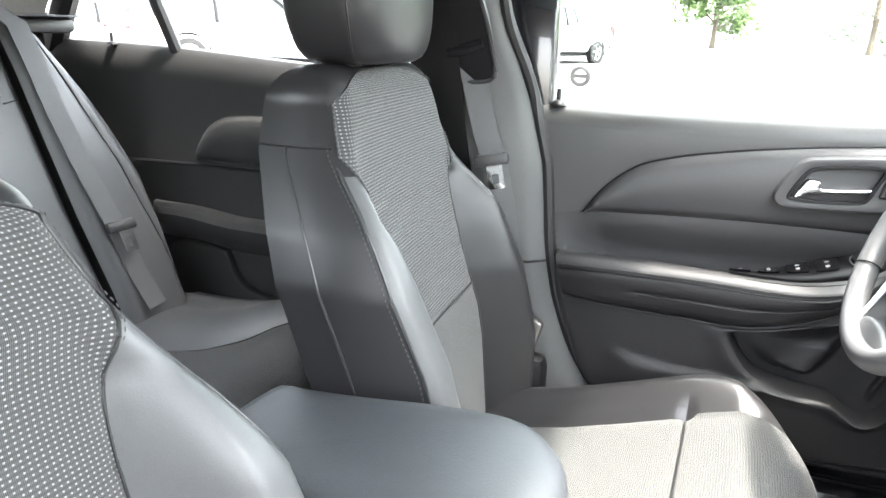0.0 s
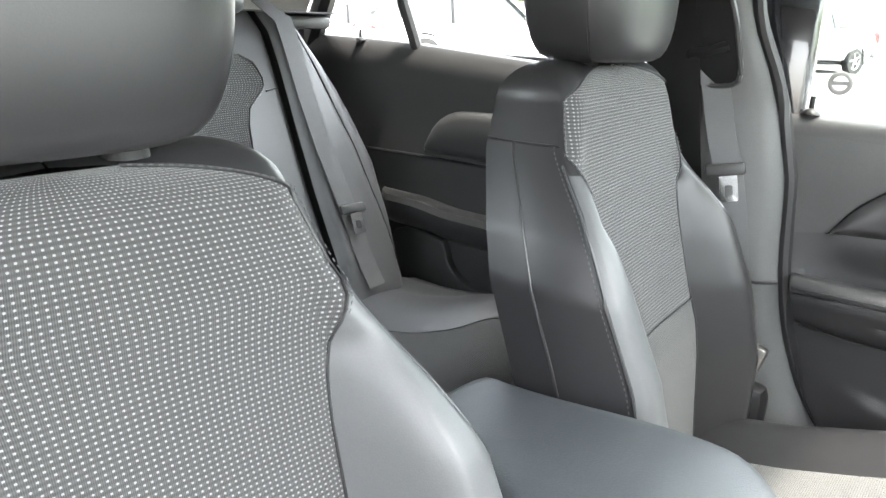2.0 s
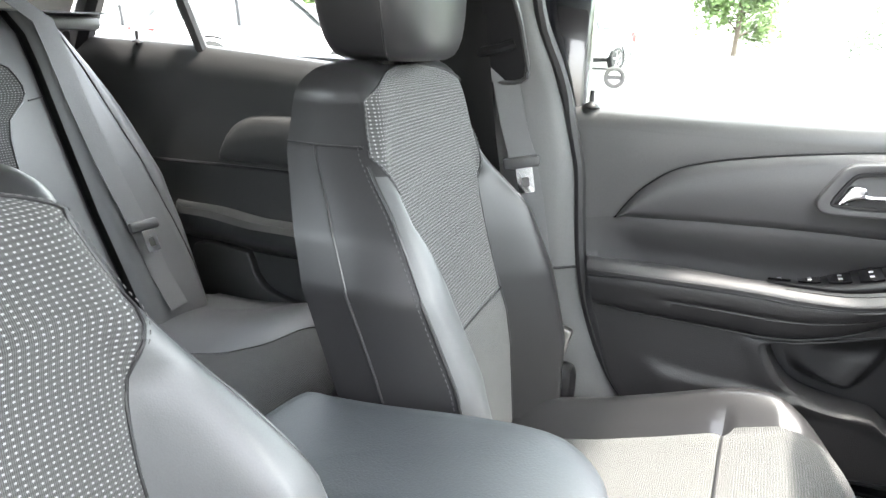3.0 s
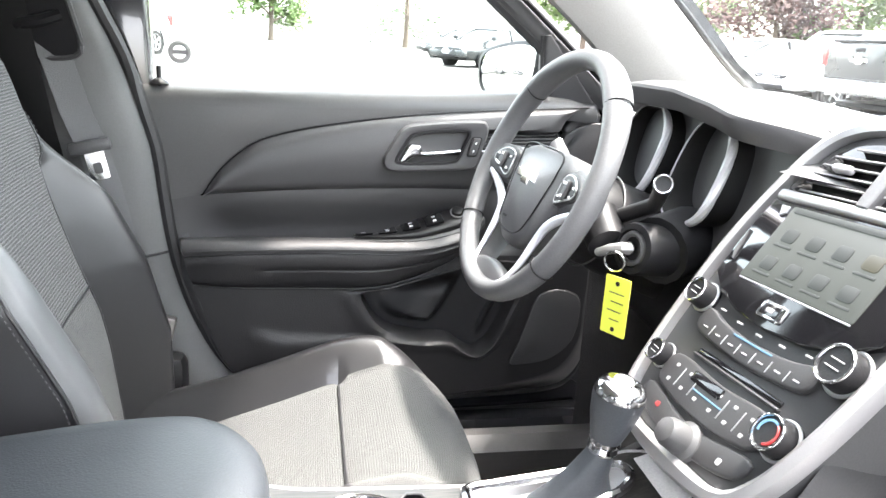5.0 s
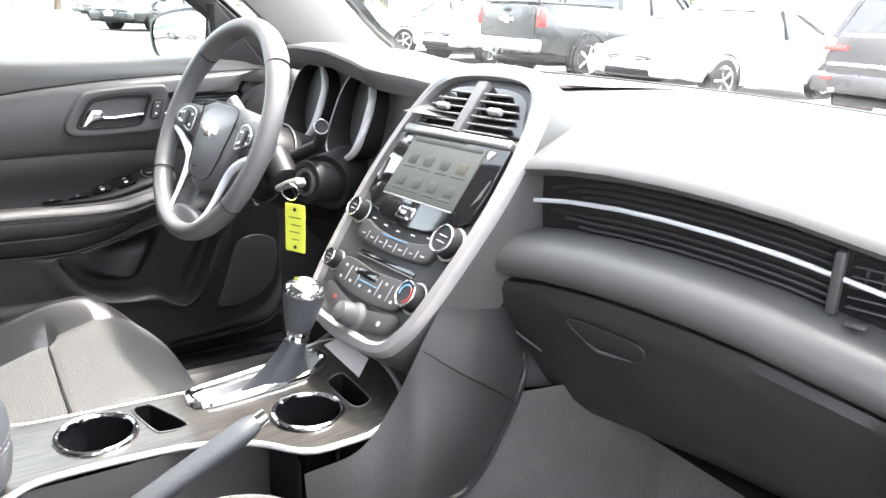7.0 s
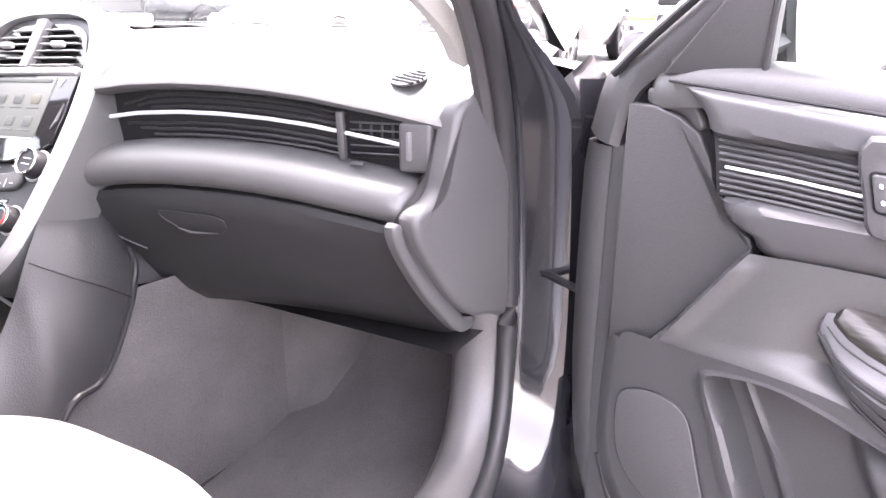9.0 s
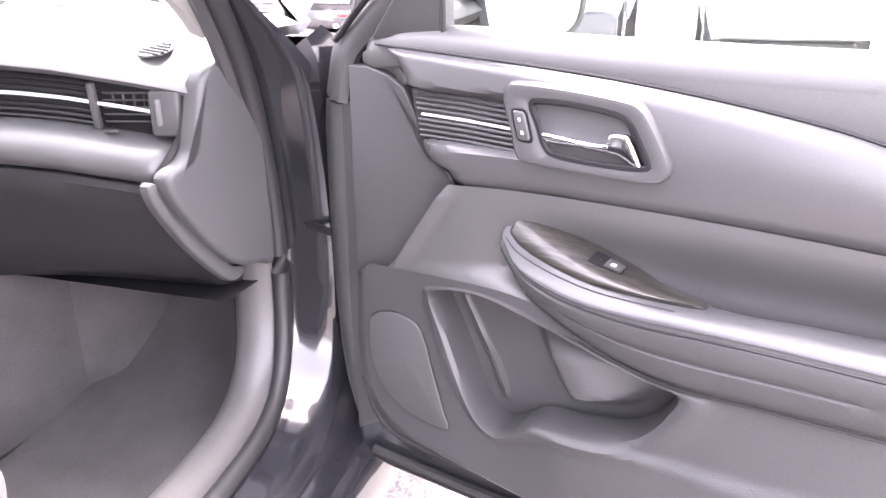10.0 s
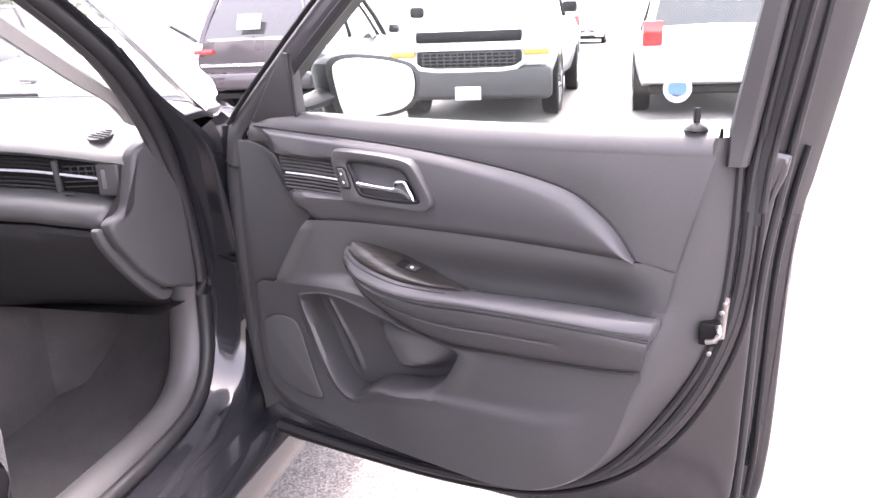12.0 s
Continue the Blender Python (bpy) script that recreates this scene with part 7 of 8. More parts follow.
# ---- steering wheel and column ----
wheel = thing("steering_wheel", "grey leather three-spoke steering wheel with silver inlays", "steering wheel")
WC, TILT_W, YAW_W = V3((1.615, 0.375, 0.903)), radians(23.6), radians(5)
WN = V3((-math.cos(TILT_W) * math.cos(YAW_W), -math.sin(YAW_W) * math.cos(TILT_W), math.sin(TILT_W)))     # towards the driver
WA = V3((-math.sin(YAW_W), math.cos(YAW_W), 0))
WU = V3((math.sin(TILT_W) * math.cos(YAW_W), math.sin(TILT_W) * math.sin(YAW_W), math.cos(TILT_W)))
WR = 0.1715


def wh(a, b, c):
    """a to the car's left, b up the rim's plane, c towards the driver."""
    return WC + WA * a + WU * b + WN * c


# rim, thicker at the grips
rings = []
for k in range(72):
    t = 2 * math.pi * k / 72
    r = 0.0138 + 0.003 * math.exp(-((math.degrees(abs(math.remainder(t - radians(50), 2 * math.pi)))) / 22) ** 2) + 0.003 * math.exp(-((math.degrees(abs(math.remainder(t - radians(130), 2 * math.pi)))) / 22) ** 2)
    rings.append([wh((WR + r * math.cos(s)) * math.cos(t), (WR + r * math.cos(s)) * math.sin(t) * 0.985 + 0.010, 0.022 + r * 1.15 * math.sin(s)) for s in np.linspace(0, 2 * math.pi, 14, endpoint=False)])
rings.append(rings[0])
bm = grid(rings, wrap=True)
bmesh.ops.remove_doubles(bm, verts=bm.verts, dist=1e-6)
bmesh.ops.recalc_face_normals(bm, faces=bm.faces)
rim = part("rim", bm, RIM, wheel, "worn grey leather rim")
for a in (42, 138, 215, 325):
    t = radians(a)
    rr = 0.0162 + (0.0015 if a < 180 else 0)
    part("rim_seam", ring_tube(wh(WR * math.cos(t), WR * math.sin(t) * 0.985 + 0.010, 0.022), WA * -math.sin(t) + WU * math.cos(t), rr, 0.0012, 20, 5), BLACKP, rim)


def mirrored(half):
    """A closed outline from its left half, top to bottom."""
    return spline(half + [(-a, b) for a, b in half[::-1] if a > 0.004], 70, True)


hub = mirrored([(0.0, 0.054), (0.045, 0.053), (0.080, 0.040), (0.087, 0.010), (0.080, -0.025), (0.066, -0.052), (0.046, -0.076), (0.022, -0.089), (0.0, -0.092)])
hb = part("hub", plate(hub, lambda a, b, c: wh(a, b, -0.03 + c), 0.05, 0.014, 4, dome=0.012), RIM, wheel, "grey padded hub")
pad_o = mirrored([(0.0, 0.051), (0.060, 0.047), (0.064, 0.02), (0.057, -0.015), (0.047, -0.052), (0.032, -0.070), (0.0, -0.075)])
pts = [wh(a, b, 0.0235) for a, b in pad_o]
part("hub_line", tube(pts + [pts[0]], 0.0013, 6, cap=False), BLACKP, hb)
cross = [(0.036, 0.006), (0.014, 0.006), (0.014, 0.013), (-0.010, 0.013), (-0.010, 0.006), (-0.031, 0.006), (-0.036, -0.006), (-0.014, -0.006), (-0.014, -0.013), (0.010, -0.013), (0.010, -0.006), (0.031, -0.006)]
part("badge", plate(cross, lambda a, b, c: wh(a * 0.86, b * 0.8 + 0.006, 0.0305 + c), 0.004, 0.001), GOLD, hb, "small pale gold badge plate")
part("badge_edge", plate([(a * 1.10, b * 1.28) for a, b in cross], lambda a, b, c: wh(a * 0.86, b * 0.8 + 0.006, 0.0295 + c), 0.0035, 0.001), CHROME, hb)
part("airbag_mark", plate(rounded(0.012, 0.003, 0.001, 2, 0.02, -0.058), lambda a, b, c: wh(a, b, 0.026 + c), 0.001, 0.0004, 1), BLACKP, hb)
for sg in (1, -1):
    # side spoke
    P = []
    for s in np.linspace(0, 1, 10):
        a = sg * (0.06 + 0.105 * s)
        half = 0.034 - 0.008 * s
        ce = 0.010 - 0.002 * s
        P.append([wh(a, ce + half * math.cos(t), -0.004 + 0.018 * s + 0.016 * math.sin(t)) for t in np.linspace(0, 2 * math.pi, 16, endpoint=False)])
    sp = part("spoke", loft(P), RIM, wheel, "grey side spoke")
    flat = lambda a, b, c: wh(a, b, 0.012 + c + 0.12 * (abs(a) - 0.08))
    o = spline([(sg * 0.086, 0.030), (sg * 0.118, 0.034), (sg * 0.146, 0.020), (sg * 0.150, 0.004), (sg * 0.118, -0.006), (sg * 0.084, -0.014), (sg * 0.080, 0.008)], 36, True)
    kp = part("spoke_keypad", plate(o, flat, 0.008, 0.003), HARD, sp, "grey spoke keypad")
    inner_o = o.mean(0) + (o - o.mean(0)) * 0.78
    part("key_field", plate(inner_o, lambda a, b, c: flat(a, b, 0.0075 + c), 0.003, 0.001), BLACKP, kp, "black key field")
    part("key_frame", tube([flat(a, b, 0.0095) for a, b in inner_o] + [flat(*inner_o[0], 0.0095)], 0.0014, 6, cap=False), SATIN, kp)
    part("rocker_key", plate(rounded(0.013, 0.026, 0.003, 3, sg * 0.115, 0.010), lambda a, b, c: flat(a, b, 0.010 + c), 0.005, 0.002), HARD, kp, "grey rocker key")
    for k, (ka, kb) in enumerate(((0.096, 0.018), (0.096, 0.0), (0.134, 0.016), (0.132, 0.004), (0.115, 0.018), (0.115, 0.002))):
        part("key_mark", plate(rounded(0.006, 0.0035, 0.001, 2, sg * ka, kb), lambda a, b, c: flat(a, b, (0.0152 if k > 3 else 0.0105) + c), 0.001, 0.0003, 1), WHITEP, kp)
    # lower limb: dark web with a silver edge that sweeps up to the rim
    edge_l = spline([(sg * 0.152, -0.012, 0.022), (sg * 0.118, -0.024, 0.017), (sg * 0.086, -0.042, 0.013), (sg * 0.074, -0.064, 0.012), (sg * 0.068, -0.100, 0.015), (sg * 0.060, -0.130, 0.021), (sg * 0.044, -0.148, 0.027)], 26)
    limb_w = [0.0045 + 0.0035 * math.sin(math.pi * min(1, k / 20)) for k in range(26)]
    part("silver_edge", tube([wh(*p) for p in edge_l], limb_w, 10, 0.7, up=tuple(WN)), BRIGHT, wheel, "satin silver spoke edge")
    web = [[wh(p[0] * (1 - k) + sg * 0.036 * k, p[1], p[2] - 0.004 - 0.016 * math.sin(math.pi * k * 0.5)) for k in (0, 0.25, 0.5, 0.75, 1.0)] for p in edge_l[8:]]
    part("lower_spoke", grid(web), RIM, wheel, "dark lower spoke web")
part("lower_bridge", plate(spline([(0.050, -0.128), (0.0, -0.120), (-0.050, -0.128), (-0.058, -0.152), (0.0, -0.160), (0.058, -0.152)], 30, True), lambda a, b, c: wh(a, b, 0.008 + c), 0.014, 0.006), RIM, wheel, "grey lower bridge")
part("bridge_edge", tube([wh(*p) for p in spline([(0.05, -0.146, 0.027), (0.02, -0.151, 0.027), (-0.02, -0.151, 0.027), (-0.05, -0.146, 0.027)], 14)], 0.005, 8), BRIGHT, wheel)
# column
col = thing("steering_column", "black steering column shroud with stalks and key lock", "steering column")
P = []
for s, r in ((0.0, 0.05), (0.02, 0.062), (0.06, 0.068), (0.12, 0.072), (0.20, 0.072), (0.28, 0.066)):
    P.append([wh(r * math.cos(t), r * 0.95 * math.sin(t) - 0.012, -0.03 - s) for t in np.linspace(0, 2 * math.pi, 28, endpoint=False)])
part("shroud", loft(P), BLACKP, col, "black column shroud")
part("shroud_line", ring_tube(wh(0, -0.012, -0.09), WN, 0.0695, 0.0016, 40, 6), HARD, col)
# ignition barrel facing the passenger's side of the driver
ig = V3((1.702, 0.256, 0.850))
IGN = (V3((-0.86, -0.30, 0.15))).normalized()
igp = part("ignition_barrel", lathe(ig, IGN, [(0.034, -0.05), (0.034, 0.0), (0.032, 0.005), (0.025, 0.007), (0.023, 0.002), (0.010, 0.002)], 36), BLACKP, col, "round ignition lock")
part("lock_ring", ring_tube(ig + IGN * 0.004, IGN, 0.019, 0.004, 32, 8), HARD, igp)
part("lock_body", tube([ig - IGN * 0.04, ig + V3((0.10, 0.05, 0.0))], 0.045, 16), BLACKP, col)
key = thing("car_key", "silver ignition key in the lock with yellow paper tag", "key")
part("key_blade", tube([ig + IGN * 0.0, ig + IGN * 0.012], 0.009, 12), CHROME, key)
part("key_bow", tube([ig + IGN * 0.012, ig + IGN * 0.022, ig + IGN * 0.026 + V3((-0.006, 0.014, -0.006)), ig + IGN * 0.028 + V3((-0.010, 0.034, -0.016))], [0.010, 0.0105, 0.0095, 0.0085], 12, 0.7), SATIN, key, "silver key bow")
rc = V3((1.648, 0.172, 0.852)) + V3((-0.004, 0.012, 0.004))
part("key_ring", ring_tube(rc, (0.6, 0.7, 0.1), 0.012, 0.0012, 28, 6), CHROME, key, "thin steel split ring")
tg0 = V3((1.645, 0.168, 0.842))
tu, tv = V3((0.42, -0.90, 0.02)).normalized(), V3((0.02, 0.05, -1)).normalized()
tn = tu.cross(tv).normalized()
tagp = part("key_tag", plate(rounded(0.037, 0.072, 0.002, 2, 0, 0.036), lambda a, b, c: tg0 + tu * a + tv * b + tn * (c - 0.001), 0.0014, 0.0005, 1), YELLOW, key, "yellow paper key tag")
for k, (a, b, w) in enumerate(((0.0, 0.020, 0.022), (0.002, 0.031, 0.018), (-0.001, 0.042, 0.020), (0.001, 0.053, 0.014))):
    for c0 in (-0.0019, 0.0006):
        part("ink_bar", plate(rounded(w, 0.0010, 0.0004, 2, a, b), lambda x, y, c: tg0 + tu * x + tv * y + tn * (c + c0), 0.0012, 0.0004, 1), INK, tagp)
for b in (0.008, 0.065):
    for c0 in (-0.0019, 0.0006):
        part("tag_hole", plate([(0.0028 * math.cos(t), b + 0.0028 * math.sin(t)) for t in np.linspace(0, 2 * math.pi, 12, endpoint=False)], lambda x, y, c: tg0 + tu * x + tv * y + tn * (c + c0), 0.0012, 0.0004, 1), BLACKP, tagp)
# stalks
kn = V3((1.709, 0.218, 0.940))
part("wiper_stalk", tube([wh(-0.05, 0.0, -0.085), V3((1.725, 0.265, 0.905)), V3((1.716, 0.235, 0.928)), kn], [0.010, 0.010, 0.0105, 0.0105], 14), BLACKP, col, "black wiper stalk")
part("stalk_knob", lathe(kn, V3((-0.42, -0.85, 0.28)), [(0.0105, -0.014), (0.012, -0.010), (0.012, 0.008), (0.0098, 0.011), (0.009, 0.008), (0.003, 0.008)], 28), BLACKP, col, "black stalk knob")
part("knob_ring", ring_tube(kn + V3((-0.42, -0.85, 0.28)).normalized() * 0.010, V3((-0.42, -0.85, 0.28)), 0.0102, 0.0015, 28, 6), CHROME, col)
part("turn_stalk", tube([wh(0.05, 0.03, -0.05), wh(0.09, 0.055, -0.045), wh(0.105, 0.066, -0.035)], [0.009, 0.010, 0.011], 12), SATIN, col, "indicator stalk")
part("stalk_sleeve", tube([wh(-0.045, -0.005, -0.07), wh(-0.092, -0.03, -0.075)], [0.03, 0.026], 14), BLACKP, col)

# ---- centre console ----
con = thing("centre_console", "dark console with wood-grain top, cup holders and selector", "car console")


def cpart(name, bm, mat, label="", parent=None):
    return part(name, bm, mat, parent or con, label)


def top_z(x):
    return lerp_table(x, [(1.2, 0.622), (1.5, 0.62), (1.62, 0.628), (1.70, 0.655), (1.76, 0.70)])


# body: sides and shoulders
LEFT = [(1.0, 0.128), (1.25, 0.126), (1.49, 0.118), (1.60, 0.128), (1.70, 0.150)]
xs = np.linspace(1.24, 1.78, 30)
ly = lambda x: float(np.interp(x, [p[0] for p in LEFT], [p[1] for p in LEFT]))
cpart("side_left", grid([[(x, ly(x) + 0.012 * s, top_z(x) - 0.012 - (top_z(x) - 0.30) * s) for x in xs] for s in np.linspace(0, 1, 6)]), HARD)
cpart("shoulder_left", grid([[(x, ly(x) - a, top_z(x) - b) for x in xs] for a, b in ((-0.0, 0.012), (0.004, 0.004), (0.012, 0.001), (0.02, 0.0))]), HARD)
# right flank: full height ahead, stepped down behind for the brake lever
TOPC = spline([(1.53, -0.124, 0.612), (1.60, -0.124, 0.622), (1.645, -0.124, 0.675), (1.68, -0.127, 0.745), (1.71, -0.122, 0.785), (1.75, -0.105, 0.80), (1.795, -0.094, 0.802)], 40)
LOWC = spline([(1.53, -0.165, 0.29), (1.60, -0.168, 0.40), (1.665, -0.168, 0.53), (1.724, -0.166, 0.548), (1.775, -0.162, 0.61), (1.812, -0.154, 0.69), (1.812, -0.118, 0.76)], 40)
# Flank and knee back take the same darkened colour in place of shade.
cpart("flank_right", grid([[tuple(a * (1 - s) + b * s + np.array((0, -0.012 * math.sin(math.pi * s), 0))) for a, b in zip(TOPC, LOWC)] for s in np.linspace(0, 1, 14)]), LOWER, "smooth grey console flank, darkened as if in shade")
cpart("flank_seam", tube([(1.676, -0.134, 0.735), (1.72, -0.153, 0.703), (1.76, -0.163, 0.677), (1.800, -0.163, 0.647)], 0.0012, 6), BLACKP)
cpart("flank_edge", tube([tuple(p + np.array((0.003, -0.001, 0))) for p in LOWC[:36]], 0.005, 8), BLACKP)
cpart("knee_back", grid([[(1.785, -0.083, 0.815), (1.98, -0.10, 0.815)], [(1.80, -0.100, 0.76), (1.98, -0.13, 0.74)], [(1.805, -0.146, 0.66), (1.98, -0.165, 0.63)]]), LOWER)
cpart("carpet_wall", grid([[(x, y, z) for x, y in ((1.60, -0.135), (1.66, -0.142), (1.75, -0.150), (1.80, -0.160), (1.87, -0.172), (2.0, -0.178), (2.08, -0.188), (2.13, -0.24), (2.30, -0.27)) for z in (0.26 + (0.66 - 0.16 * smooth(1.78, 1.60, x) - 0.26) * s,)] for s in np.linspace(0, 1, 8)]), MAT, "grey carpet on the tunnel side")
xb = np.linspace(0.92, 1.53, 24)
low = lambda x: 0.505 + 0.02 * smooth(1.40, 1.53, x)
cpart("flank_rear", grid([[(x, -0.135 - 0.01 * s, low(x) * (1 - s) + 0.28 * s) for x in xb] for s in np.linspace(0, 1, 5)]), HARD)
cpart("brake_tray", grid([[(x, y, low(x) + 0.004 + h) for x in xb] for y, h in ((-0.135, 0.0), (-0.125, 0.006), (-0.10, 0.004), (-0.06, 0.0), (-0.03, 0.0))]), HARD, "console recess for the brake lever")
cpart("tray_wall", grid([[(x, -0.028 + 0.012 * s, low(x) * (1 - s) + (top_z(x) - 0.006) * s) for x in xb] for s in np.linspace(0, 1, 5)]), HARD)
cpart("tray_front", grid([[(1.525 + 0.012 * math.sin(math.pi * t), -0.128 + 0.10 * t, (top_z(1.53) - 0.008) * (1 - s) + 0.51 * s) for t in np.linspace(0, 1, 10)] for s in np.linspace(0, 1, 6)]), BLACKP)
# wood-grain top, with openings cut as real holes
edge = [(1.235, 0.118), (1.30, 0.116), (1.49, 0.108), (1.58, 0.118), (1.65, 0.130), (1.69, 0.10), (1.70, 0.04), (1.695, -0.03), (1.68, -0.08), (1.645, -0.105), (1.59, -0.105), (1.545, -0.095), (1.50, -0.045), (1.44, -0.018), (1.36, -0.008), (1.28, -0.008), (1.235, -0.02)]
cups = [(1.347, 0.055, 0.042), (1.580, -0.022, 0.042)]
slots = [spline([(1.408, 0.098), (1.418, 0.092), (1.443, 0.035), (1.440, 0.022), (1.418, 0.022), (1.407, 0.03), (1.394, 0.09)], 24, True), spline([(1.631, 0.030), (1.645, 0.032), (1.652, 0.022), (1.652, -0.045), (1.646, -0.057), (1.634, -0.055), (1.628, -0.040), (1.627, 0.018)], 28, True)]
tray = spline([(1.462, 0.085), (1.475, 0.102), (1.56, 0.110), (1.63, 0.112), (1.648, 0.095), (1.640, 0.070), (1.60, 0.058), (1.48, 0.058), (1.465, 0.066)], 40, True)
holes = [[(x + r * math.cos(t), y + r * math.sin(t)) for t in np.linspace(0, 2 * math.pi, 40, endpoint=False)] for x, y, r in cups] + [list(map(tuple, s)) for s in slots] + [list(map(tuple, tray))]


def holed_sheet(outline, gaps, z_of, depth):
    """A flat panel with holes, filled and given thickness."""
    bm = bmesh.new()
    edges = []
    for lp in [outline] + gaps:
        vs = [bm.verts.new((x, y, 0)) for x, y in lp]
        edges += [bm.edges.new((a, b)) for a, b in zip(vs, vs[1:] + vs[:1])]
    bmesh.ops.triangle_fill(bm, use_beauty=True, edges=edges)
    ext = bmesh.ops.extrude_face_region(bm, geom=bm.faces[:])
    for v in ext["geom"]:
        if isinstance(v, bmesh.types.BMVert):
            v.co.z -= depth
    for v in bm.verts:
        v.co.z += z_of(v.co.x)
    bmesh.ops.recalc_face_normals(bm, faces=bm.faces)
    return bm


cpart("wood_top", holed_sheet([tuple(p) for p in spline(edge, 80, True)], holes, top_z, 0.006), WOOD, "dark wood-grain console top")
rim_o = [(x, y, top_z(x) - 0.003) for x, y in spline(edge, 80, True)]
cpart("top_edge", tube(rim_o + [rim_o[0]], 0.004, 8, cap=False), PODRIM, "dull silver edge of the console top")
for x, y, r in cups:
    z = top_z(x)
    cup = cpart("cup_holder", lathe((x, y, z), (0, 0, 1), [(r, -0.002), (r * 0.97, -0.03), (r * 0.93, -0.075), (r * 0.5, -0.076), (0.002, -0.076)], 40, False), GLOSS, "deep black cup holder")
    part("cup_ring", ring_tube((x, y, z + 0.001), (0, 0, 1), r + 0.001, 0.0036, 44, 8), CHROME, cup, "chrome cup ring")
for s in slots:
    c = s.mean(0)
    rows = [[(*(c + (p - c) * k), top_z(p[0]) + d) for p in s] for k, d in ((1.0, -0.001), (0.99, -0.02), (0.96, -0.05), (0.5, -0.051), (0.02, -0.051))]
    cpart("slot", grid(rows, wrap=True), DEEP, "narrow black slot")
    o = [(*p, top_z(p[0]) + 0.0005) for p in s]
    cpart("slot_rim", tube(o + [o[0]], 0.0014, 6, cap=False), HARD)
# selector gate, boot, shaft, knob
c = tray.mean(0)
o = [(*p, top_z(p[0]) + 0.002) for p in tray]
cpart("gate_rim", tube(o + [o[0]], 0.006, 8, cap=False), CHROME, "chrome selector surround")
rows = [[(*(c + (p - c) * k), top_z(p[0]) + d) for p in tray] for k, d in ((1.0, 0.0), (0.92, -0.008), (0.85, -0.014), (0.4, -0.015), (0.02, -0.015))]
cpart("gate_floor", grid(rows, wrap=True), SILVER, "silver selector gate")
sel = thing("gear_selector", "black leather gear selector with chrome cap", "gear selector")
base, topk = V3((1.595, 0.075, 0.618)), V3((1.612, 0.056, 0.770))
ax = (topk - base).normalized()
rows = []
for s, rx_, ry_ in ((0.0, 0.050, 0.022), (0.12, 0.036, 0.020), (0.25, 0.023, 0.018), (0.38, 0.017, 0.016), (0.44, 0.0145, 0.0145)):
    cc = base + (topk - base) * s + V3((-0.018 * (1 - s * 2.2), 0, 0))
    rows.append([(cc.x + rx_ * math.cos(t), cc.y + ry_ * math.sin(t), cc.z + 0.003 * math.sin(5 * t) * (1 - s)) for t in np.linspace(0, 2 * math.pi, 32, endpoint=False)])
part("boot", loft(rows), ARM, sel, "creased leather boot")
part("collar", lathe(base + (topk - base) * 0.43, ax, [(0.0155, 0), (0.017, 0.004), (0.015, 0.009), (0.0175, 0.013), (0.0165, 0.018)], 28), CHROME, sel, "chrome collar")
part("grip", lathe(base + (topk - base) * 0.52, ax, [(0.016, 0), (0.0195, 0.012), (0.0240, 0.03), (0.0268, 0.048), (0.0272, 0.058)], 32), ARM, sel, "dark leather grip")
part("cap", lathe(base + (topk - base) * 0.52 + ax * 0.058, ax, [(0.0272, 0), (0.0268, 0.004), (0.0245, 0.009), (0.018, 0.0135), (0.006, 0.015)], 32), CHROME, sel, "chrome knob cap")
part("cap_badge", lathe(base + (topk - base) * 0.52 + ax * 0.0725, ax, [(0.011, 0), (0.010, 0.002), (0.003, 0.0025)], 24), SATIN, sel)
# paper wedge in front of the selector
pw = thing("paper_slip", "small white paper slip lying on the console", "paper")
part("slip", plate([(1.660, 0.104), (1.680, 0.103), (1.687, 0.020), (1.659, -0.006)], lambda a, b, c: V3((a, b, top_z(a) + 0.004 + c)), 0.001, 0.0003, 1), PAPER, pw)
# parking brake
pb = thing("parking_brake", "leather parking brake lever with wrinkled boot", "parking brake")
P0, P1 = V3((1.18, -0.085, 0.515)), V3((1.495, -0.074, 0.663))
d = (P1 - P0)
part("lever", tube([P0 + d * s for s in (0.0, 0.4, 0.42, 0.7, 0.93, 0.97, 1.0)], [0.012, 0.012, 0.0145, 0.0155, 0.0155, 0.015, 0.011], 18, 0.85), ARM, pb, "grey leather lever grip")
part("button", tube([P1 - d * 0.02, P1 + d * 0.035], [0.009, 0.008], 14), CHROME, pb, "chrome release button")
rows = []
for k, (s, r) in enumerate(((0.43, 0.020), (0.41, 0.028), (0.38, 0.024), (0.34, 0.034), (0.29, 0.030), (0.22, 0.044), (0.14, 0.042), (0.04, 0.05), (-0.1, 0.045))):
    cc = P0 + d * s + V3((0, 0, -0.012 * (1 - s * 2) - 0.004 * (k % 2)))
    rows.append([cc + V3((-0.42 * r * math.sin(t) * 0.6, r * 1.15 * math.cos(t) + 0.004 * math.sin(3 * t + k * 2.1), r * (0.8 if math.sin(t) > 0 else 0.55) * math.sin(t) + 0.004 * math.sin(4 * t + k))) for t in np.linspace(0, 2 * math.pi, 32, endpoint=False)])
part("brake_boot", loft(rows), ARM, pb, "wrinkled grey leather boot")
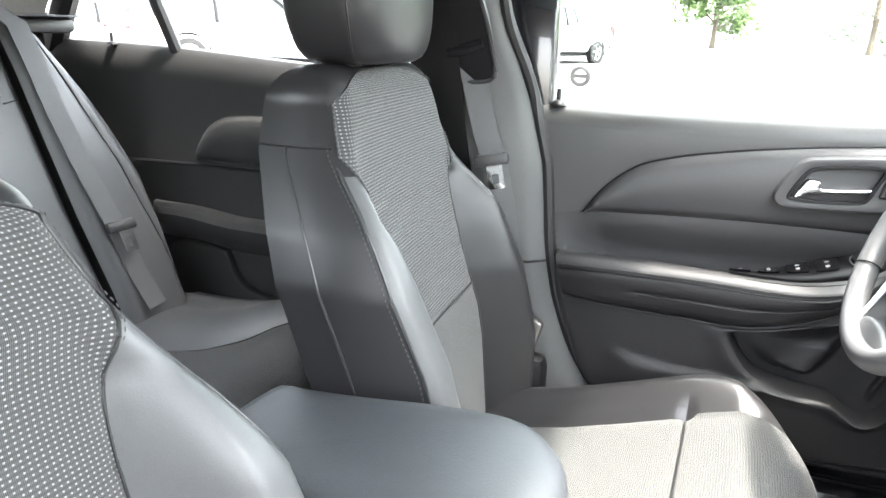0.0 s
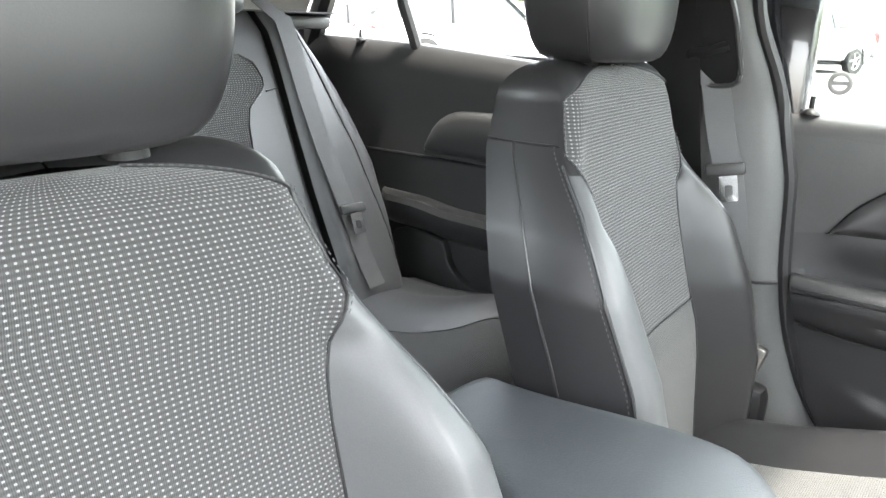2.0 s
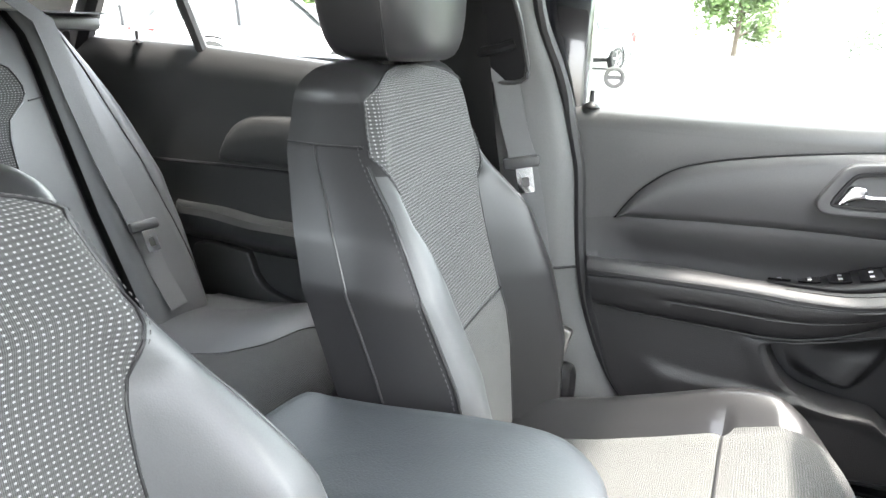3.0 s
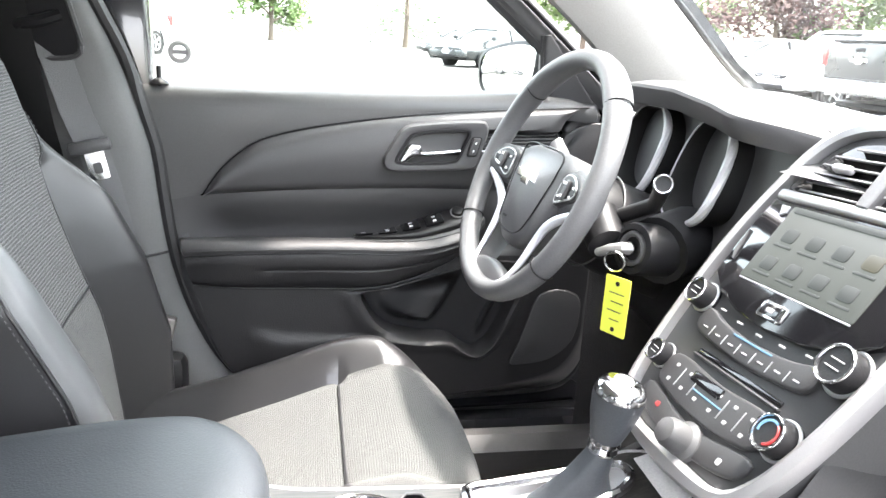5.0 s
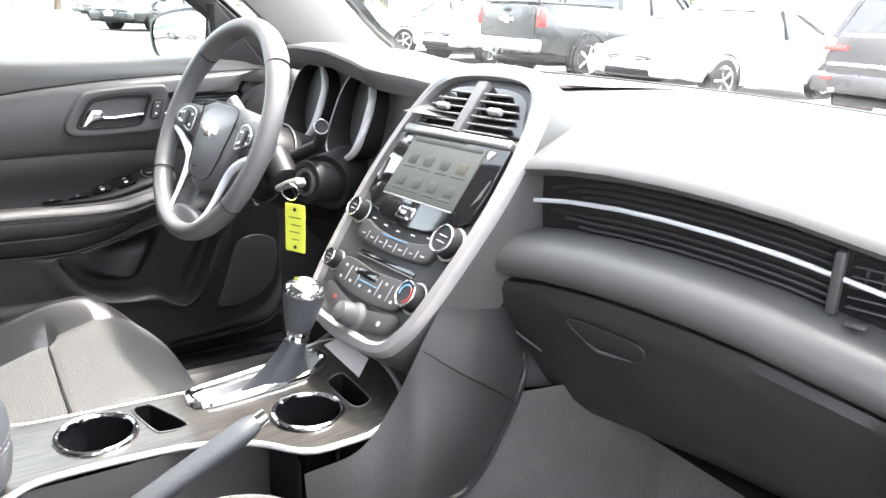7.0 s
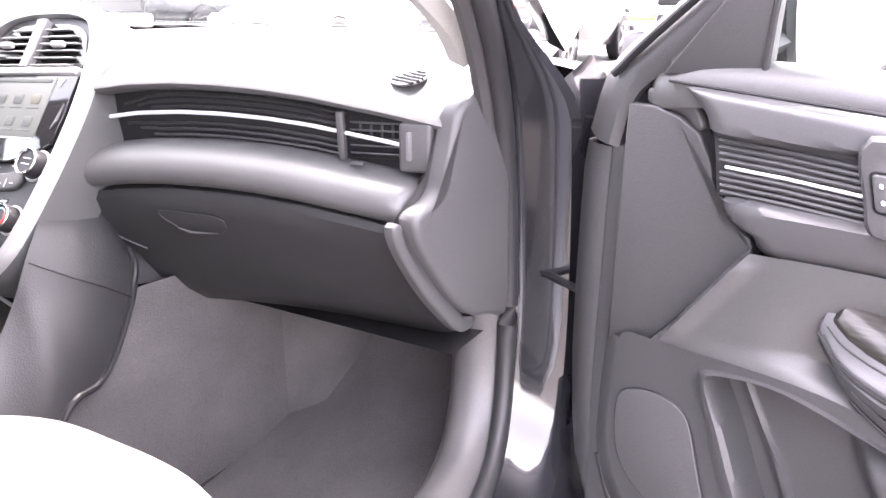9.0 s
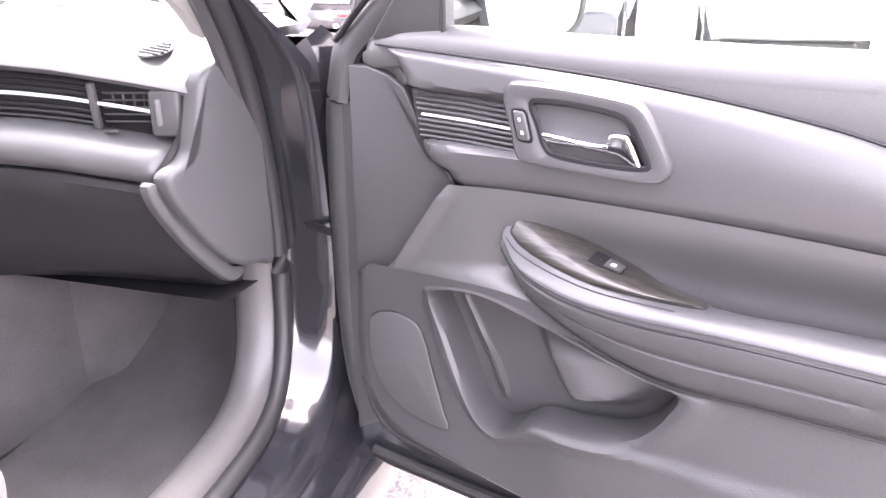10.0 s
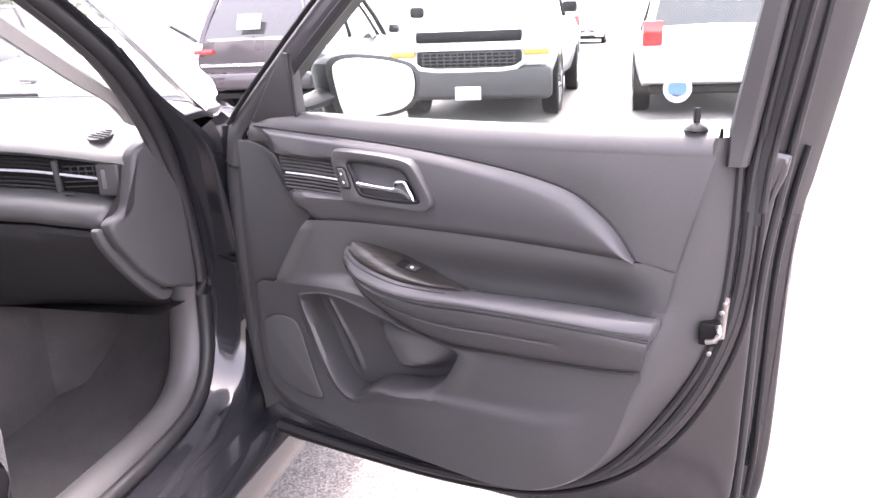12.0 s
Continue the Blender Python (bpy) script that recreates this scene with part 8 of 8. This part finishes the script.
# armrest with its bin
arm = thing("console_armrest", "padded grey armrest lid with stitched edge", "armrest")
lid = spline([(0.88, 0.075), (0.92, 0.094), (1.05, 0.100), (1.17, 0.094), (1.225, 0.078), (1.252, 0.045), (1.262, 0.0), (1.254, -0.045), (1.228, -0.082), (1.17, -0.100), (1.05, -0.106), (0.92, -0.10), (0.88, -0.08)], 70, True)
c = lid.mean(0)
azt = lambda x: 0.733 - 0.024 * smooth(1.20, 0.93, x) - 0.012 * smooth(1.18, 1.27, x)
rows = []
for k, dz in ((0.90, -0.085), (0.985, -0.075), (1.0, -0.052), (0.998, -0.046), (1.0, -0.040), (1.0, -0.022), (0.985, -0.009), (0.95, -0.002), (0.88, 0.002), (0.7, 0.005), (0.4, 0.007), (0.1, 0.008)):
    rows.append([(*(c + (p - c) * k), azt(c[0] + (p[0] - c[0]) * k) + dz) for p in lid])
part("lid", loft(rows), ARM, arm, "padded grey vinyl lid")
pts = [V3((*(c + (p - c) * 1.003), azt(p[0]) - 0.028)) for p in lid]
part("stitching", stitches(pts + [pts[0]], 0.007, 0.003, 0.0006), THREAD, arm)
pts2 = [V3((*(c + (p - c) * 1.003), azt(p[0]) - 0.035)) for p in lid]
part("stitching", stitches(pts2 + [pts2[0]], 0.007, 0.003, 0.0006), THREAD, arm)
part("bin", loft([[(*(c + (p - c) * k), z) for p in lid] for k, z in ((0.9, 0.66), (0.9, 0.6), (0.92, 0.5), (0.92, 0.3))]), HARD, arm, "grey console bin")
# pedals under the wheel
ped = thing("pedal", "black brake pedal in the dark footwell", "pedal")
part("pad", rbox(0.03, 0.10, 0.06, 0.01, at=(1.98, 0.36, 0.42), rot=(0, -30, 0)), RUBBER, ped)
part("arm", tube([(1.99, 0.36, 0.43), (2.08, 0.36, 0.55), (2.1, 0.36, 0.62)], 0.01, 8), BLACKP, ped)


# ---- the lot outside ----
def body_paint(name, c, rough=0.3):
    return material(name, c, rough, coat=0.8, mottle=0.08, mottle_scale=2.0)


WHITE_CAR, BLACK_CAR, SILVER_CAR = body_paint("white_car_paint", (0.72, 0.73, 0.74)), body_paint("dark_car_paint", (0.03, 0.034, 0.036)), body_paint("silver_car_paint", (0.45, 0.46, 0.47))
BRONZE_CAR = body_paint("dark_plum_paint", (0.035, 0.03, 0.035))
CARGLASS = material("dark_car_glass", (0.03, 0.035, 0.035), 0.06, coat=1.0, mottle=0.05)
REDLAMP, AMBER, CLEARL = material("red_lamp", (0.55, 0.02, 0.02), 0.15, coat=1.0), material("amber_lamp", (0.75, 0.30, 0.05), 0.2, coat=1.0), material("clear_lamp", (0.7, 0.72, 0.74), 0.12, coat=1.0)
TYRE, RIMS = material("tyre_rubber", (0.025, 0.025, 0.025), 0.85), material("alloy_rim", (0.5, 0.5, 0.51), 0.3, metal=0.9)


def vehicle(name, label, kind, paint, m, group="parked vehicles", bumper=None):
    """A parked vehicle: x ahead, origin on the ground under its middle."""
    spec = {
        "sedan": (4.8, 1.84, 1.45, [(-2.40, 0.62, 1.00), (-2.32, 0.42, 1.03), (-1.55, 0.28, 1.05), (-0.9, 0.24, 0.98), (0.9, 0.24, 0.95), (1.5, 0.27, 0.92), (2.2, 0.35, 0.80), (2.40, 0.45, 0.66)], (-1.85, -0.75, 0.25, 1.15), 1.36, -1.42),
        "suv": (4.9, 1.96, 1.76, [(-2.45, 0.55, 1.05), (-2.40, 0.42, 1.12), (-1.6, 0.30, 1.10), (-0.9, 0.28, 1.08), (1.0, 0.28, 1.06), (1.5, 0.32, 1.05), (2.2, 0.40, 0.96), (2.45, 0.5, 0.75)], (-2.38, -1.95, 0.35, 1.15), 1.45, -1.42),
        "hatch": (4.25, 1.78, 1.66, [(-2.12, 0.55, 1.0), (-2.08, 0.42, 1.06), (-1.4, 0.28, 1.04), (-0.8, 0.26, 1.02), (0.8, 0.26, 1.0), (1.3, 0.30, 0.98), (1.9, 0.38, 0.88), (2.12, 0.45, 0.68)], (-2.05, -1.65, 0.3, 1.05), 1.28, -1.28),
        "pickup": (5.9, 2.03, 1.87, [(-2.95, 0.60, 1.30), (-2.90, 0.52, 1.34), (-2.1, 0.42, 1.34), (-1.2, 0.40, 1.33), (1.0, 0.40, 1.24), (1.6, 0.42, 1.22), (2.6, 0.48, 1.16), (2.95, 0.52, 0.98)], (-0.85, -0.75, 0.75, 1.45), 1.95, -1.75),
    }[kind]
    L, W, H, stations, (g0, g1, g2, g3), wf, wr = spec
    car = thing(name, label, "car" if kind != "pickup" else "pickup truck", m, group=group)
    R = 0.33 if kind in ("sedan", "hatch") else 0.385
    rings = []
    st_ = np.array(stations)
    for x in np.linspace(st_[0][0], st_[-1][0], 30):
        lo, hi = np.interp(x, st_[:, 0], st_[:, 1]), np.interp(x, st_[:, 0], st_[:, 2])
        e = min(1.0, (L / 2 - abs(x)) / 0.5)
        hw = W / 2 * (0.86 + 0.14 * math.sin(max(0.0, e) * math.pi / 2))
        prof = []
        for k in range(11):
            t = k / 10
            z = lo + (hi - lo) * t
            y = hw * (0.90 + 0.10 * math.sin(math.pi * min(1, t * 1.25) * 0.8)) * (1 - 0.10 * max(0, t - 0.6) / 0.4)
            prof.append((y, z))
        top = prof[-1]
        ring = [(x, y, z) for y, z in prof] + [(x, top[0] * 0.85, hi + 0.012), (x, 0, hi + 0.03), (x, -top[0] * 0.85, hi + 0.012)] + [(x, -y, z) for y, z in prof[::-1]] + [(x, 0, lo - 0.02)]
        rings.append(ring)
    part("body", loft(rings), paint, car)
    # cabin glass and roof
    zb = float(np.interp((g0 + g3) / 2, st_[:, 0], st_[:, 2]))
    def cab(x0, x1, z, w):
        return [(x0, -w * 0.9, z), (x0 - 0.02, 0, z), (x0, w * 0.9, z), ((x0 * 3 + x1) / 4, w, z), ((x0 + x1) / 2, w * 1.01, z), ((x0 + x1 * 3) / 4, w, z), (x1, w * 0.88, z), (x1 + 0.06, 0, z), (x1, -w * 0.88, z), ((x0 + x1 * 3) / 4, -w, z), ((x0 + x1) / 2, -w * 1.01, z), ((x0 * 3 + x1) / 4, -w, z)]
    part("glasshouse", loft([cab(g0, g3, zb - 0.05, W * 0.445), cab(g0 * 0.5 + g1 * 0.5, g3 * 0.52 + g2 * 0.48, (zb + H - 0.06) / 2, W * 0.40), cab(g1, g2, H - 0.06, W * 0.345)]), CARGLASS, car, "dark car windows")
    part("roof", loft([cab(g1 - 0.04, g2 + 0.05, H - 0.075, W * 0.355), cab(g1 - 0.02, g2 + 0.02, H - 0.03, W * 0.35), cab(g1 + 0.15, g2 - 0.15, H, W * 0.27)]), paint, car)
    for sg in (1, -1):
        for xa, xb_ in ((g3 - 0.02, g2 + 0.02), (g0 + 0.03, g1)):
            part("pillar", tube([(xa, sg * W * 0.42, zb - 0.02), ((xa + xb_) / 2, sg * W * 0.39, (zb + H) / 2 - 0.02), (xb_, sg * W * 0.345, H - 0.06)], 0.045, 8), paint, car)
        part("pillar", tube([(0.5 * (g1 + g2), sg * W * 0.447, zb - 0.02), (0.5 * (g1 + g2), sg * W * 0.35, H - 0.06)], 0.035, 8), BLACKP, car)
        part("wing_mirror", rbox(0.12, 0.20, 0.15, 0.04, 2, at=(g3 - 0.15, sg * (W / 2 + 0.07), zb + 0.09)), paint if kind != "pickup" else BLACKP, car)
        for xw in (wf, wr):
            cy = sg * (W / 2 - 0.11)
            wl = part("wheel", lathe((xw, cy - sg * 0.10, R), (0, sg, 0), [(R * 0.6, 0), (R * 0.96, 0.005), (R, 0.04), (R, 0.18), (R * 0.96, 0.215), (R * 0.72, 0.22), (R * 0.68, 0.20)], 36), TYRE, car, "black tyre")
            part("rim", lathe((xw, cy - sg * 0.10, R), (0, sg, 0), [(R * 0.70, 0.17), (R * 0.70, 0.215), (R * 0.66, 0.205), (R * 0.62, 0.17), (R * 0.2, 0.19), (R * 0.05, 0.195)], 30), RIMS, wl)
            for a in range(5):
                t = radians(72 * a)
                part("spoke", tube([(xw, cy + sg * 0.098, R), (xw + R * 0.66 * math.cos(t), cy + sg * 0.10, R + R * 0.66 * math.sin(t))], R * 0.08, 6), RIMS, wl)
            part("wheel_arch", lathe((xw, cy - sg * 0.06, R + 0.01), (0, sg, 0), [(R * 1.12, 0.0), (R * 1.14, 0.165), (R * 1.2, 0.178), (R * 1.08, 0.15)], 36, False), BLACKP, car)
    hi_f = st_[-1][2]
    xr_, xf_ = -L / 2, L / 2
    # rear end
    tall = {"pickup": 0.34, "suv": 0.16, "hatch": 0.30, "sedan": 0.14}[kind]
    zt = {"pickup": 1.10, "suv": 1.0, "hatch": 0.98, "sedan": 0.92}[kind]
    for sg in (1, -1):
        if kind == "suv":
            part("tail_lamp", rbox(0.10, 0.30, 0.07, 0.02, 2, at=(xr_ + 0.0, sg * (W / 2 - 0.26), 0.93)), REDLAMP, car, "slim red tail lamp")
        else:
            part("tail_lamp", rbox(0.14, 0.16 if kind == "pickup" else 0.24, tall, 0.03, 2, at=(xr_ + 0.06, sg * (W / 2 - (0.12 if kind == "pickup" else 0.19)), zt)), REDLAMP, car, "red tail lamp")
        part("head_lamp", rbox(0.16, 0.34, 0.15, 0.04, 2, at=(xf_ - 0.10, sg * (W / 2 - 0.27), hi_f + (0.02 if kind != "pickup" else 0.06)), rot=(0, 0, sg * -14)), CLEARL, car, "clear head lamp")
    bump = bumper or paint
    part("rear_bumper", rbox(0.22, W * 0.94, 0.24, 0.06, 3, at=(xr_ - 0.02, 0, 0.52 if kind != "pickup" else 0.60)), bump if kind != "pickup" else RIMS, car, "rear bumper")
    part("front_bumper", rbox(0.26, W * (0.94 if kind != "pickup" else 0.99), 0.26 if kind != "pickup" else 0.40, 0.07, 3, at=(xf_ - 0.04, 0, 0.48)), bump, car, "front bumper")
    if kind != "suv":
        part("number_plate", rbox(0.02, 0.32, 0.16, 0.006, 2, at=(xr_ - (0.145 if kind == "pickup" else 0.03), 0, 0.62 if kind == "pickup" else 0.86)), WHITEP, car, "blank white plate")
    part("front_plate", rbox(0.02, 0.32, 0.16, 0.006, 2, at=(xf_ + 0.10, 0, 0.55 if kind != "pickup" else 0.36)), WHITEP, car, "blank white plate")
    part("under_tray", rbox(L * 0.9, W * 0.8, 0.10, 0.02, 1, at=(0, 0, 0.30)), BLACKP, car)
    if kind == "pickup":
        # tailgate, bed walls and the two-part grille
        tg = part("tailgate", rbox(0.05, W * 0.78, 0.56, 0.02, 2, at=(xr_ - 0.005, 0, 1.03)), paint, car, "tailgate with chrome badge")
        part("badge", plate([(p * 6.2, q * 5.2) for p, q in cross], lambda a, b, c: V3((xr_ - 0.03 - c, a, 1.05 + b)), 0.015, 0.004), CHROME, tg)
        part("gate_handle", rbox(0.03, 0.22, 0.07, 0.02, 2, at=(xr_ - 0.03, 0, 1.22)), BLACKP, tg)
        part("bed_floor", rbox(1.9, W * 0.8, 0.04, 0.01, 1, at=(-1.95, 0, 1.36)), BLACKP, car, "black bed cover")
        g1_ = part("grille", rbox(0.06, W * 0.64, 0.22, 0.03, 2, at=(xf_ + 0.02, 0, 0.75)), BLACKP, car, "black mesh grille")
        for k in range(5):
            part("grille_bar", rbox(0.03, W * 0.58, 0.014, 0.004, 1, at=(xf_ + 0.055, 0, 0.67 + 0.042 * k)), HARD, g1_)
        for k in range(14):
            part("grille_bar", rbox(0.02, 0.012, 0.19, 0.003, 1, at=(xf_ + 0.054, -0.56 + 0.086 * k, 0.75)), HARD, g1_)
        part("chrome_bar", rbox(0.06, W * 0.92, 0.10, 0.02, 2, at=(xf_ + 0.03, 0, 0.91)), WHITE_CAR, car, "white bar across the grille")
        part("upper_grille", rbox(0.08, W * 0.64, 0.13, 0.02, 2, at=(xf_ + 0.01, 0, 1.03)), BLACKP, car, "black upper grille")
        for sg in (1, -1):
            part("amber_lamp", rbox(0.10, 0.30, 0.08, 0.02, 2, at=(xf_ + 0.0, sg * (W / 2 - 0.19), 0.835)), AMBER, car, "amber turn lamp")
            part("grille_limb", tube([(xf_ + 0.05, sg * W * 0.47, 0.77), (xf_ + 0.07, sg * W * 0.36, 0.755), (xf_ + 0.08, sg * W * 0.29, 0.655), (xf_ + 0.08, sg * W * 0.20, 0.632), (xf_ + 0.08, 0, 0.63)], 0.026, 8), WHITE_CAR, car)
    else:
        gr = part("grille", plate(spline([(0.42, 0.06), (0.0, 0.08), (-0.42, 0.06), (-0.36, -0.03), (-0.2, -0.09), (0.0, -0.10), (0.2, -0.09), (0.36, -0.03)], 40, True), lambda a, b, c: V3((xf_ - 0.02 + c, a, hi_f - 0.10 + b)), 0.10, 0.02), BLACKP, car, "dark slatted grille")
        for k in range(4):
            part("grille_bar", rbox(0.03, 0.70 - 0.10 * k, 0.014, 0.004, 1, at=(xf_ + 0.085, 0, hi_f - 0.06 - 0.034 * k)), RIMS, gr)
        part("badge", lathe((xf_ + 0.07, 0, hi_f - 0.02), (1, 0, 0), [(0.07, 0), (0.07, 0.02), (0.05, 0.026), (0.01, 0.026)], 24), CHROME, gr)
        part("lower_intake", rbox(0.06, 0.9, 0.12, 0.03, 2, at=(xf_ + 0.07, 0, 0.40)), BLACKP, car)
        part("rear_trim", rbox(0.05, W * 0.8, 0.05, 0.01, 1, at=(xr_ - (0.03 if kind == "suv" else 0.10), 0, 0.74 if kind == "suv" else 0.46)), RIMS if kind == "suv" else BLACKP, car)
        if kind == "suv":
            for sg in (1, -1):
                part("tail_pipe", tube([(xr_ - 0.14, sg * 0.62, 0.44), (xr_ + 0.1, sg * 0.62, 0.44)], 0.05, 12, 0.6), RIMS, car, "bright tail pipe")
                part("reflector", rbox(0.03, 0.16, 0.05, 0.01, 1, at=(xr_ - 0.13, sg * 0.72, 0.58)), REDLAMP, car)
            part("roof_bar", tube([(-1.8, W * 0.36, H - 0.02), (0.2, W * 0.36, H + 0.02)], 0.02, 8), RIMS, car)
            part("window_sticker", rbox(0.01, 0.36, 0.22, 0.005, 1, at=(xr_ + 0.13, 0.05, 1.32), rot=(0, 22, 0)), WHITEP, car, "white paper in the rear window")
    return car


def yaw(x, y, a):
    return pose(x, y, 0, 0, 0, a)


vehicle("pickup_truck", "white pickup truck with dark bumper, facing the car", "pickup", WHITE_CAR, yaw(12.75, 0.36, 180), bumper=HARD)
vehicle("hatchback", "white hatchback with red tail lamps, seen from behind", "hatch", WHITE_CAR, yaw(12.35, -2.5, 0))
vehicle("suv_car", "dark plum SUV with bright tail pipes, seen from behind", "suv", BRONZE_CAR, yaw(12.9, 3.6, 0))
vehicle("hatchback", "white car with slatted dark grille, facing the car", "sedan", WHITE_CAR, yaw(12.4, 7.2, 180))
vehicle("pickup_truck", "black pickup truck with closed tailgate", "pickup", BLACK_CAR, yaw(13.3, 10.7, 0))
vehicle("suv_car", "silver SUV parked nose to the lane", "hatch", SILVER_CAR, yaw(13.2, 14.6, 190))
vehicle("sedan_car", "dark sedan parked across the lot", "sedan", BLACK_CAR, yaw(8.2, 28.0, 215))
vehicle("sedan_car", "black sedan parked far across the lot", "sedan", BLACK_CAR, yaw(9.2, 37.5, 200))
vehicle("suv_car", "white SUV at the far end of the lane", "suv", WHITE_CAR, yaw(46, 0.7, 180))
vehicle("sedan_car", "white sedan with dark wheels beside the lane", "sedan", WHITE_CAR, yaw(11.8, -6.3, 0))
vehicle("pickup_truck", "pale silver pickup parked far off", "pickup", SILVER_CAR, yaw(-5.2, 24.5, 250))
vehicle("suv_car", "white SUV with red tail lamps parked behind", "suv", WHITE_CAR, yaw(-8.6, 12.6, 60))
vehicle("sedan_car", "white sedan parked in the rear row", "sedan", WHITE_CAR, yaw(-13.2, 13.4, 60))
vehicle("suv_car", "silver SUV parked in the rear row", "suv", SILVER_CAR, yaw(-16.5, 21.0, 75))
vehicle("suv_car", "white SUV parked in the rear row", "suv", WHITE_CAR, yaw(-11.5, 22.0, 75))
vehicle("sedan_car", "silver sedan parked in the row ahead", "sedan", SILVER_CAR, yaw(13.0, 17.6, 180))

# trees
LEAF = material("summer_leaves", (0.12, 0.19, 0.06), 0.6, mottle=0.5, mottle_scale=1.3)
LEAF2 = material("plum_leaves", (0.11, 0.06, 0.055), 0.6, mottle=0.4, mottle_scale=1.3)
NEEDLE = material("spruce_needles", (0.08, 0.12, 0.065), 0.7, mottle=0.4, mottle_scale=2)
BARK = material("grey_bark", (0.14, 0.11, 0.085), 0.9, grain=1.0, scale=20, mottle=0.4)


def tree(x, y, h, spread, label, leaf, conifer=False, seed=1):
    rnd = random.Random(seed)
    t = thing("tree", label, "tree", pose(x, y, 0), group="trees round the lot")
    trunk = tube([(0, 0, -0.1), (0.05 * h / 6, 0.02, h * 0.25), (0.0, 0.1, h * 0.55), (0.05, 0.05, h * 0.92)], [h * 0.028, h * 0.022, h * 0.015, h * 0.004], 10)
    tips = []
    if conifer:
        for k in range(70):
            z = h * (0.10 + 0.86 * k / 70)
            r = spread * (1 - z / h) ** 0.8 + 0.15
            a = k * 2.4 + rnd.random()
            for s in np.linspace(0.35, 1, 7):
                tips.append((r * s * math.cos(a), r * s * math.sin(a), z - 0.22 * r * s))
    else:
        for k in range(11):
            a, z0 = k * 2.4 + rnd.random(), h * (0.15 + 0.06 * k)
            r = spread * (0.55 + 0.45 * rnd.random()) * (1 - 0.4 * abs(k / 10 - 0.35))
            end = V3((r * math.cos(a), r * math.sin(a), z0 + h * (0.12 + 0.2 * rnd.random())))
            limb = tube([(0, 0, z0), tuple(end * 0.5 + V3((0, 0, z0 * 0.5))), tuple(end)], [h * 0.010, h * 0.007, h * 0.003], 6)
            limb_me = bpy.data.meshes.new("limb")
            limb.to_mesh(limb_me)
            limb.free()
            trunk.from_mesh(limb_me)
            bpy.data.meshes.remove(limb_me)
            for s in (0.5, 0.75, 1.0):
                c = end * s + V3((0, 0, z0 * (1 - s)))
                for j in range(34):
                    d = V3((rnd.gauss(0, 1), rnd.gauss(0, 1), rnd.gauss(0, 0.8))) * spread * 0.17
                    tips.append(tuple(c + d))
    part("trunk", trunk, BARK, t, "grey bark trunk")
    bm = bmesh.new()
    for c in tips:
        for j in range(3 if conifer else 6):
            p = V3(c) + V3((rnd.gauss(0, 1), rnd.gauss(0, 1), rnd.gauss(0, 1))) * (0.12 if conifer else 0.22)
            a = V3((rnd.gauss(0, 1), rnd.gauss(0, 1), rnd.gauss(0, 0.5))).normalized() * (0.16 if conifer else 0.17) * h / 7
            b = a.orthogonal().normalized() * a.length * (0.35 if conifer else 0.6)
            vs = [bm.verts.new(q) for q in (p - a, p + b * 0.8, p + a, p - b)]
            bm.faces.new(vs)
    part("crown", bm, leaf, t, "uneven leafy crown")


tree(-16.0, 26.0, 7.0, 3.2, "green leafy tree behind the rear row", LEAF, seed=11)
tree(-24.0, 34.0, 8.0, 3.6, "green leafy tree behind the rear row", LEAF, seed=12)
tree(-1.7, 62.0, 9.0, 4.0, "green leafy tree beyond the lot", LEAF, seed=2)
tree(8.6, 58.0, 9.5, 3.2, "tall green spruce beyond the sedans", NEEDLE, True, 4)
tree(17.0, 42.0, 8.0, 4.2, "broad green tree beyond the lot", LEAF, seed=5)
tree(25.0, 46.0, 9.0, 4.5, "broad green tree behind the parked cars", LEAF, seed=6)
tree(26.0, 37.0, 6.5, 3.6, "dark plum-leaved tree behind the parked cars", LEAF2, seed=7)
tree(31.0, 37.0, 7.5, 4.0, "green tree behind the black pickup", LEAF, seed=8)
tree(40.0, 34.0, 9.0, 4.5, "tall green tree at the lot's edge", LEAF, seed=9)
for k, (x, y) in enumerate(((19.5, 37.0), (27.5, 37.5))):
    pole = thing("light_pole", "slim pale light pole at the lot's edge", "light pole", pose(x, y, 0), group="light poles")
    part("shaft", tube([(0, 0, 0), (0, 0, 8.5)], [0.11, 0.07], 12), TRIM, pole)
    part("lamp_head", rbox(0.7, 0.3, 0.14, 0.04, 2, at=(0.25, 0, 8.5)), TRIM, pole)
# pale house beyond the trees
hs = thing("house", "pale house with a low light roof beyond the trees", "house", pose(24, 52, 0, 0, 0, 28))
WALLP, ROOFP = material("pale_siding", (0.62, 0.60, 0.56), 0.8, grain=0.3, scale=8), material("pale_roof", (0.45, 0.42, 0.40), 0.9, grain=0.6, scale=12)
part("wall", rbox(14, 8, 2.8, 0.03, 1, at=(0, 0, 1.4)), WALLP, hs)
part("roof", loft([[(-7.6, -4.6, 2.75), (-7.6, 4.6, 2.75), (-7.6, 0.3, 4.9), (-7.6, -0.3, 4.9)], [(7.6, -4.6, 2.75), (7.6, 4.6, 2.75), (7.6, 0.3, 4.9), (7.6, -0.3, 4.9)]]), ROOFP, hs)
for k in range(4):
    w = part("window", rbox(1.3, 0.08, 1.2, 0.02, 1, at=(-5 + 3.2 * k, -4.02, 1.55)), WHITEP, hs)
    part("pane", rbox(1.1, 0.06, 1.0, 0.01, 1, at=(-5 + 3.2 * k, -4.05, 1.55)), CARGLASS, w)
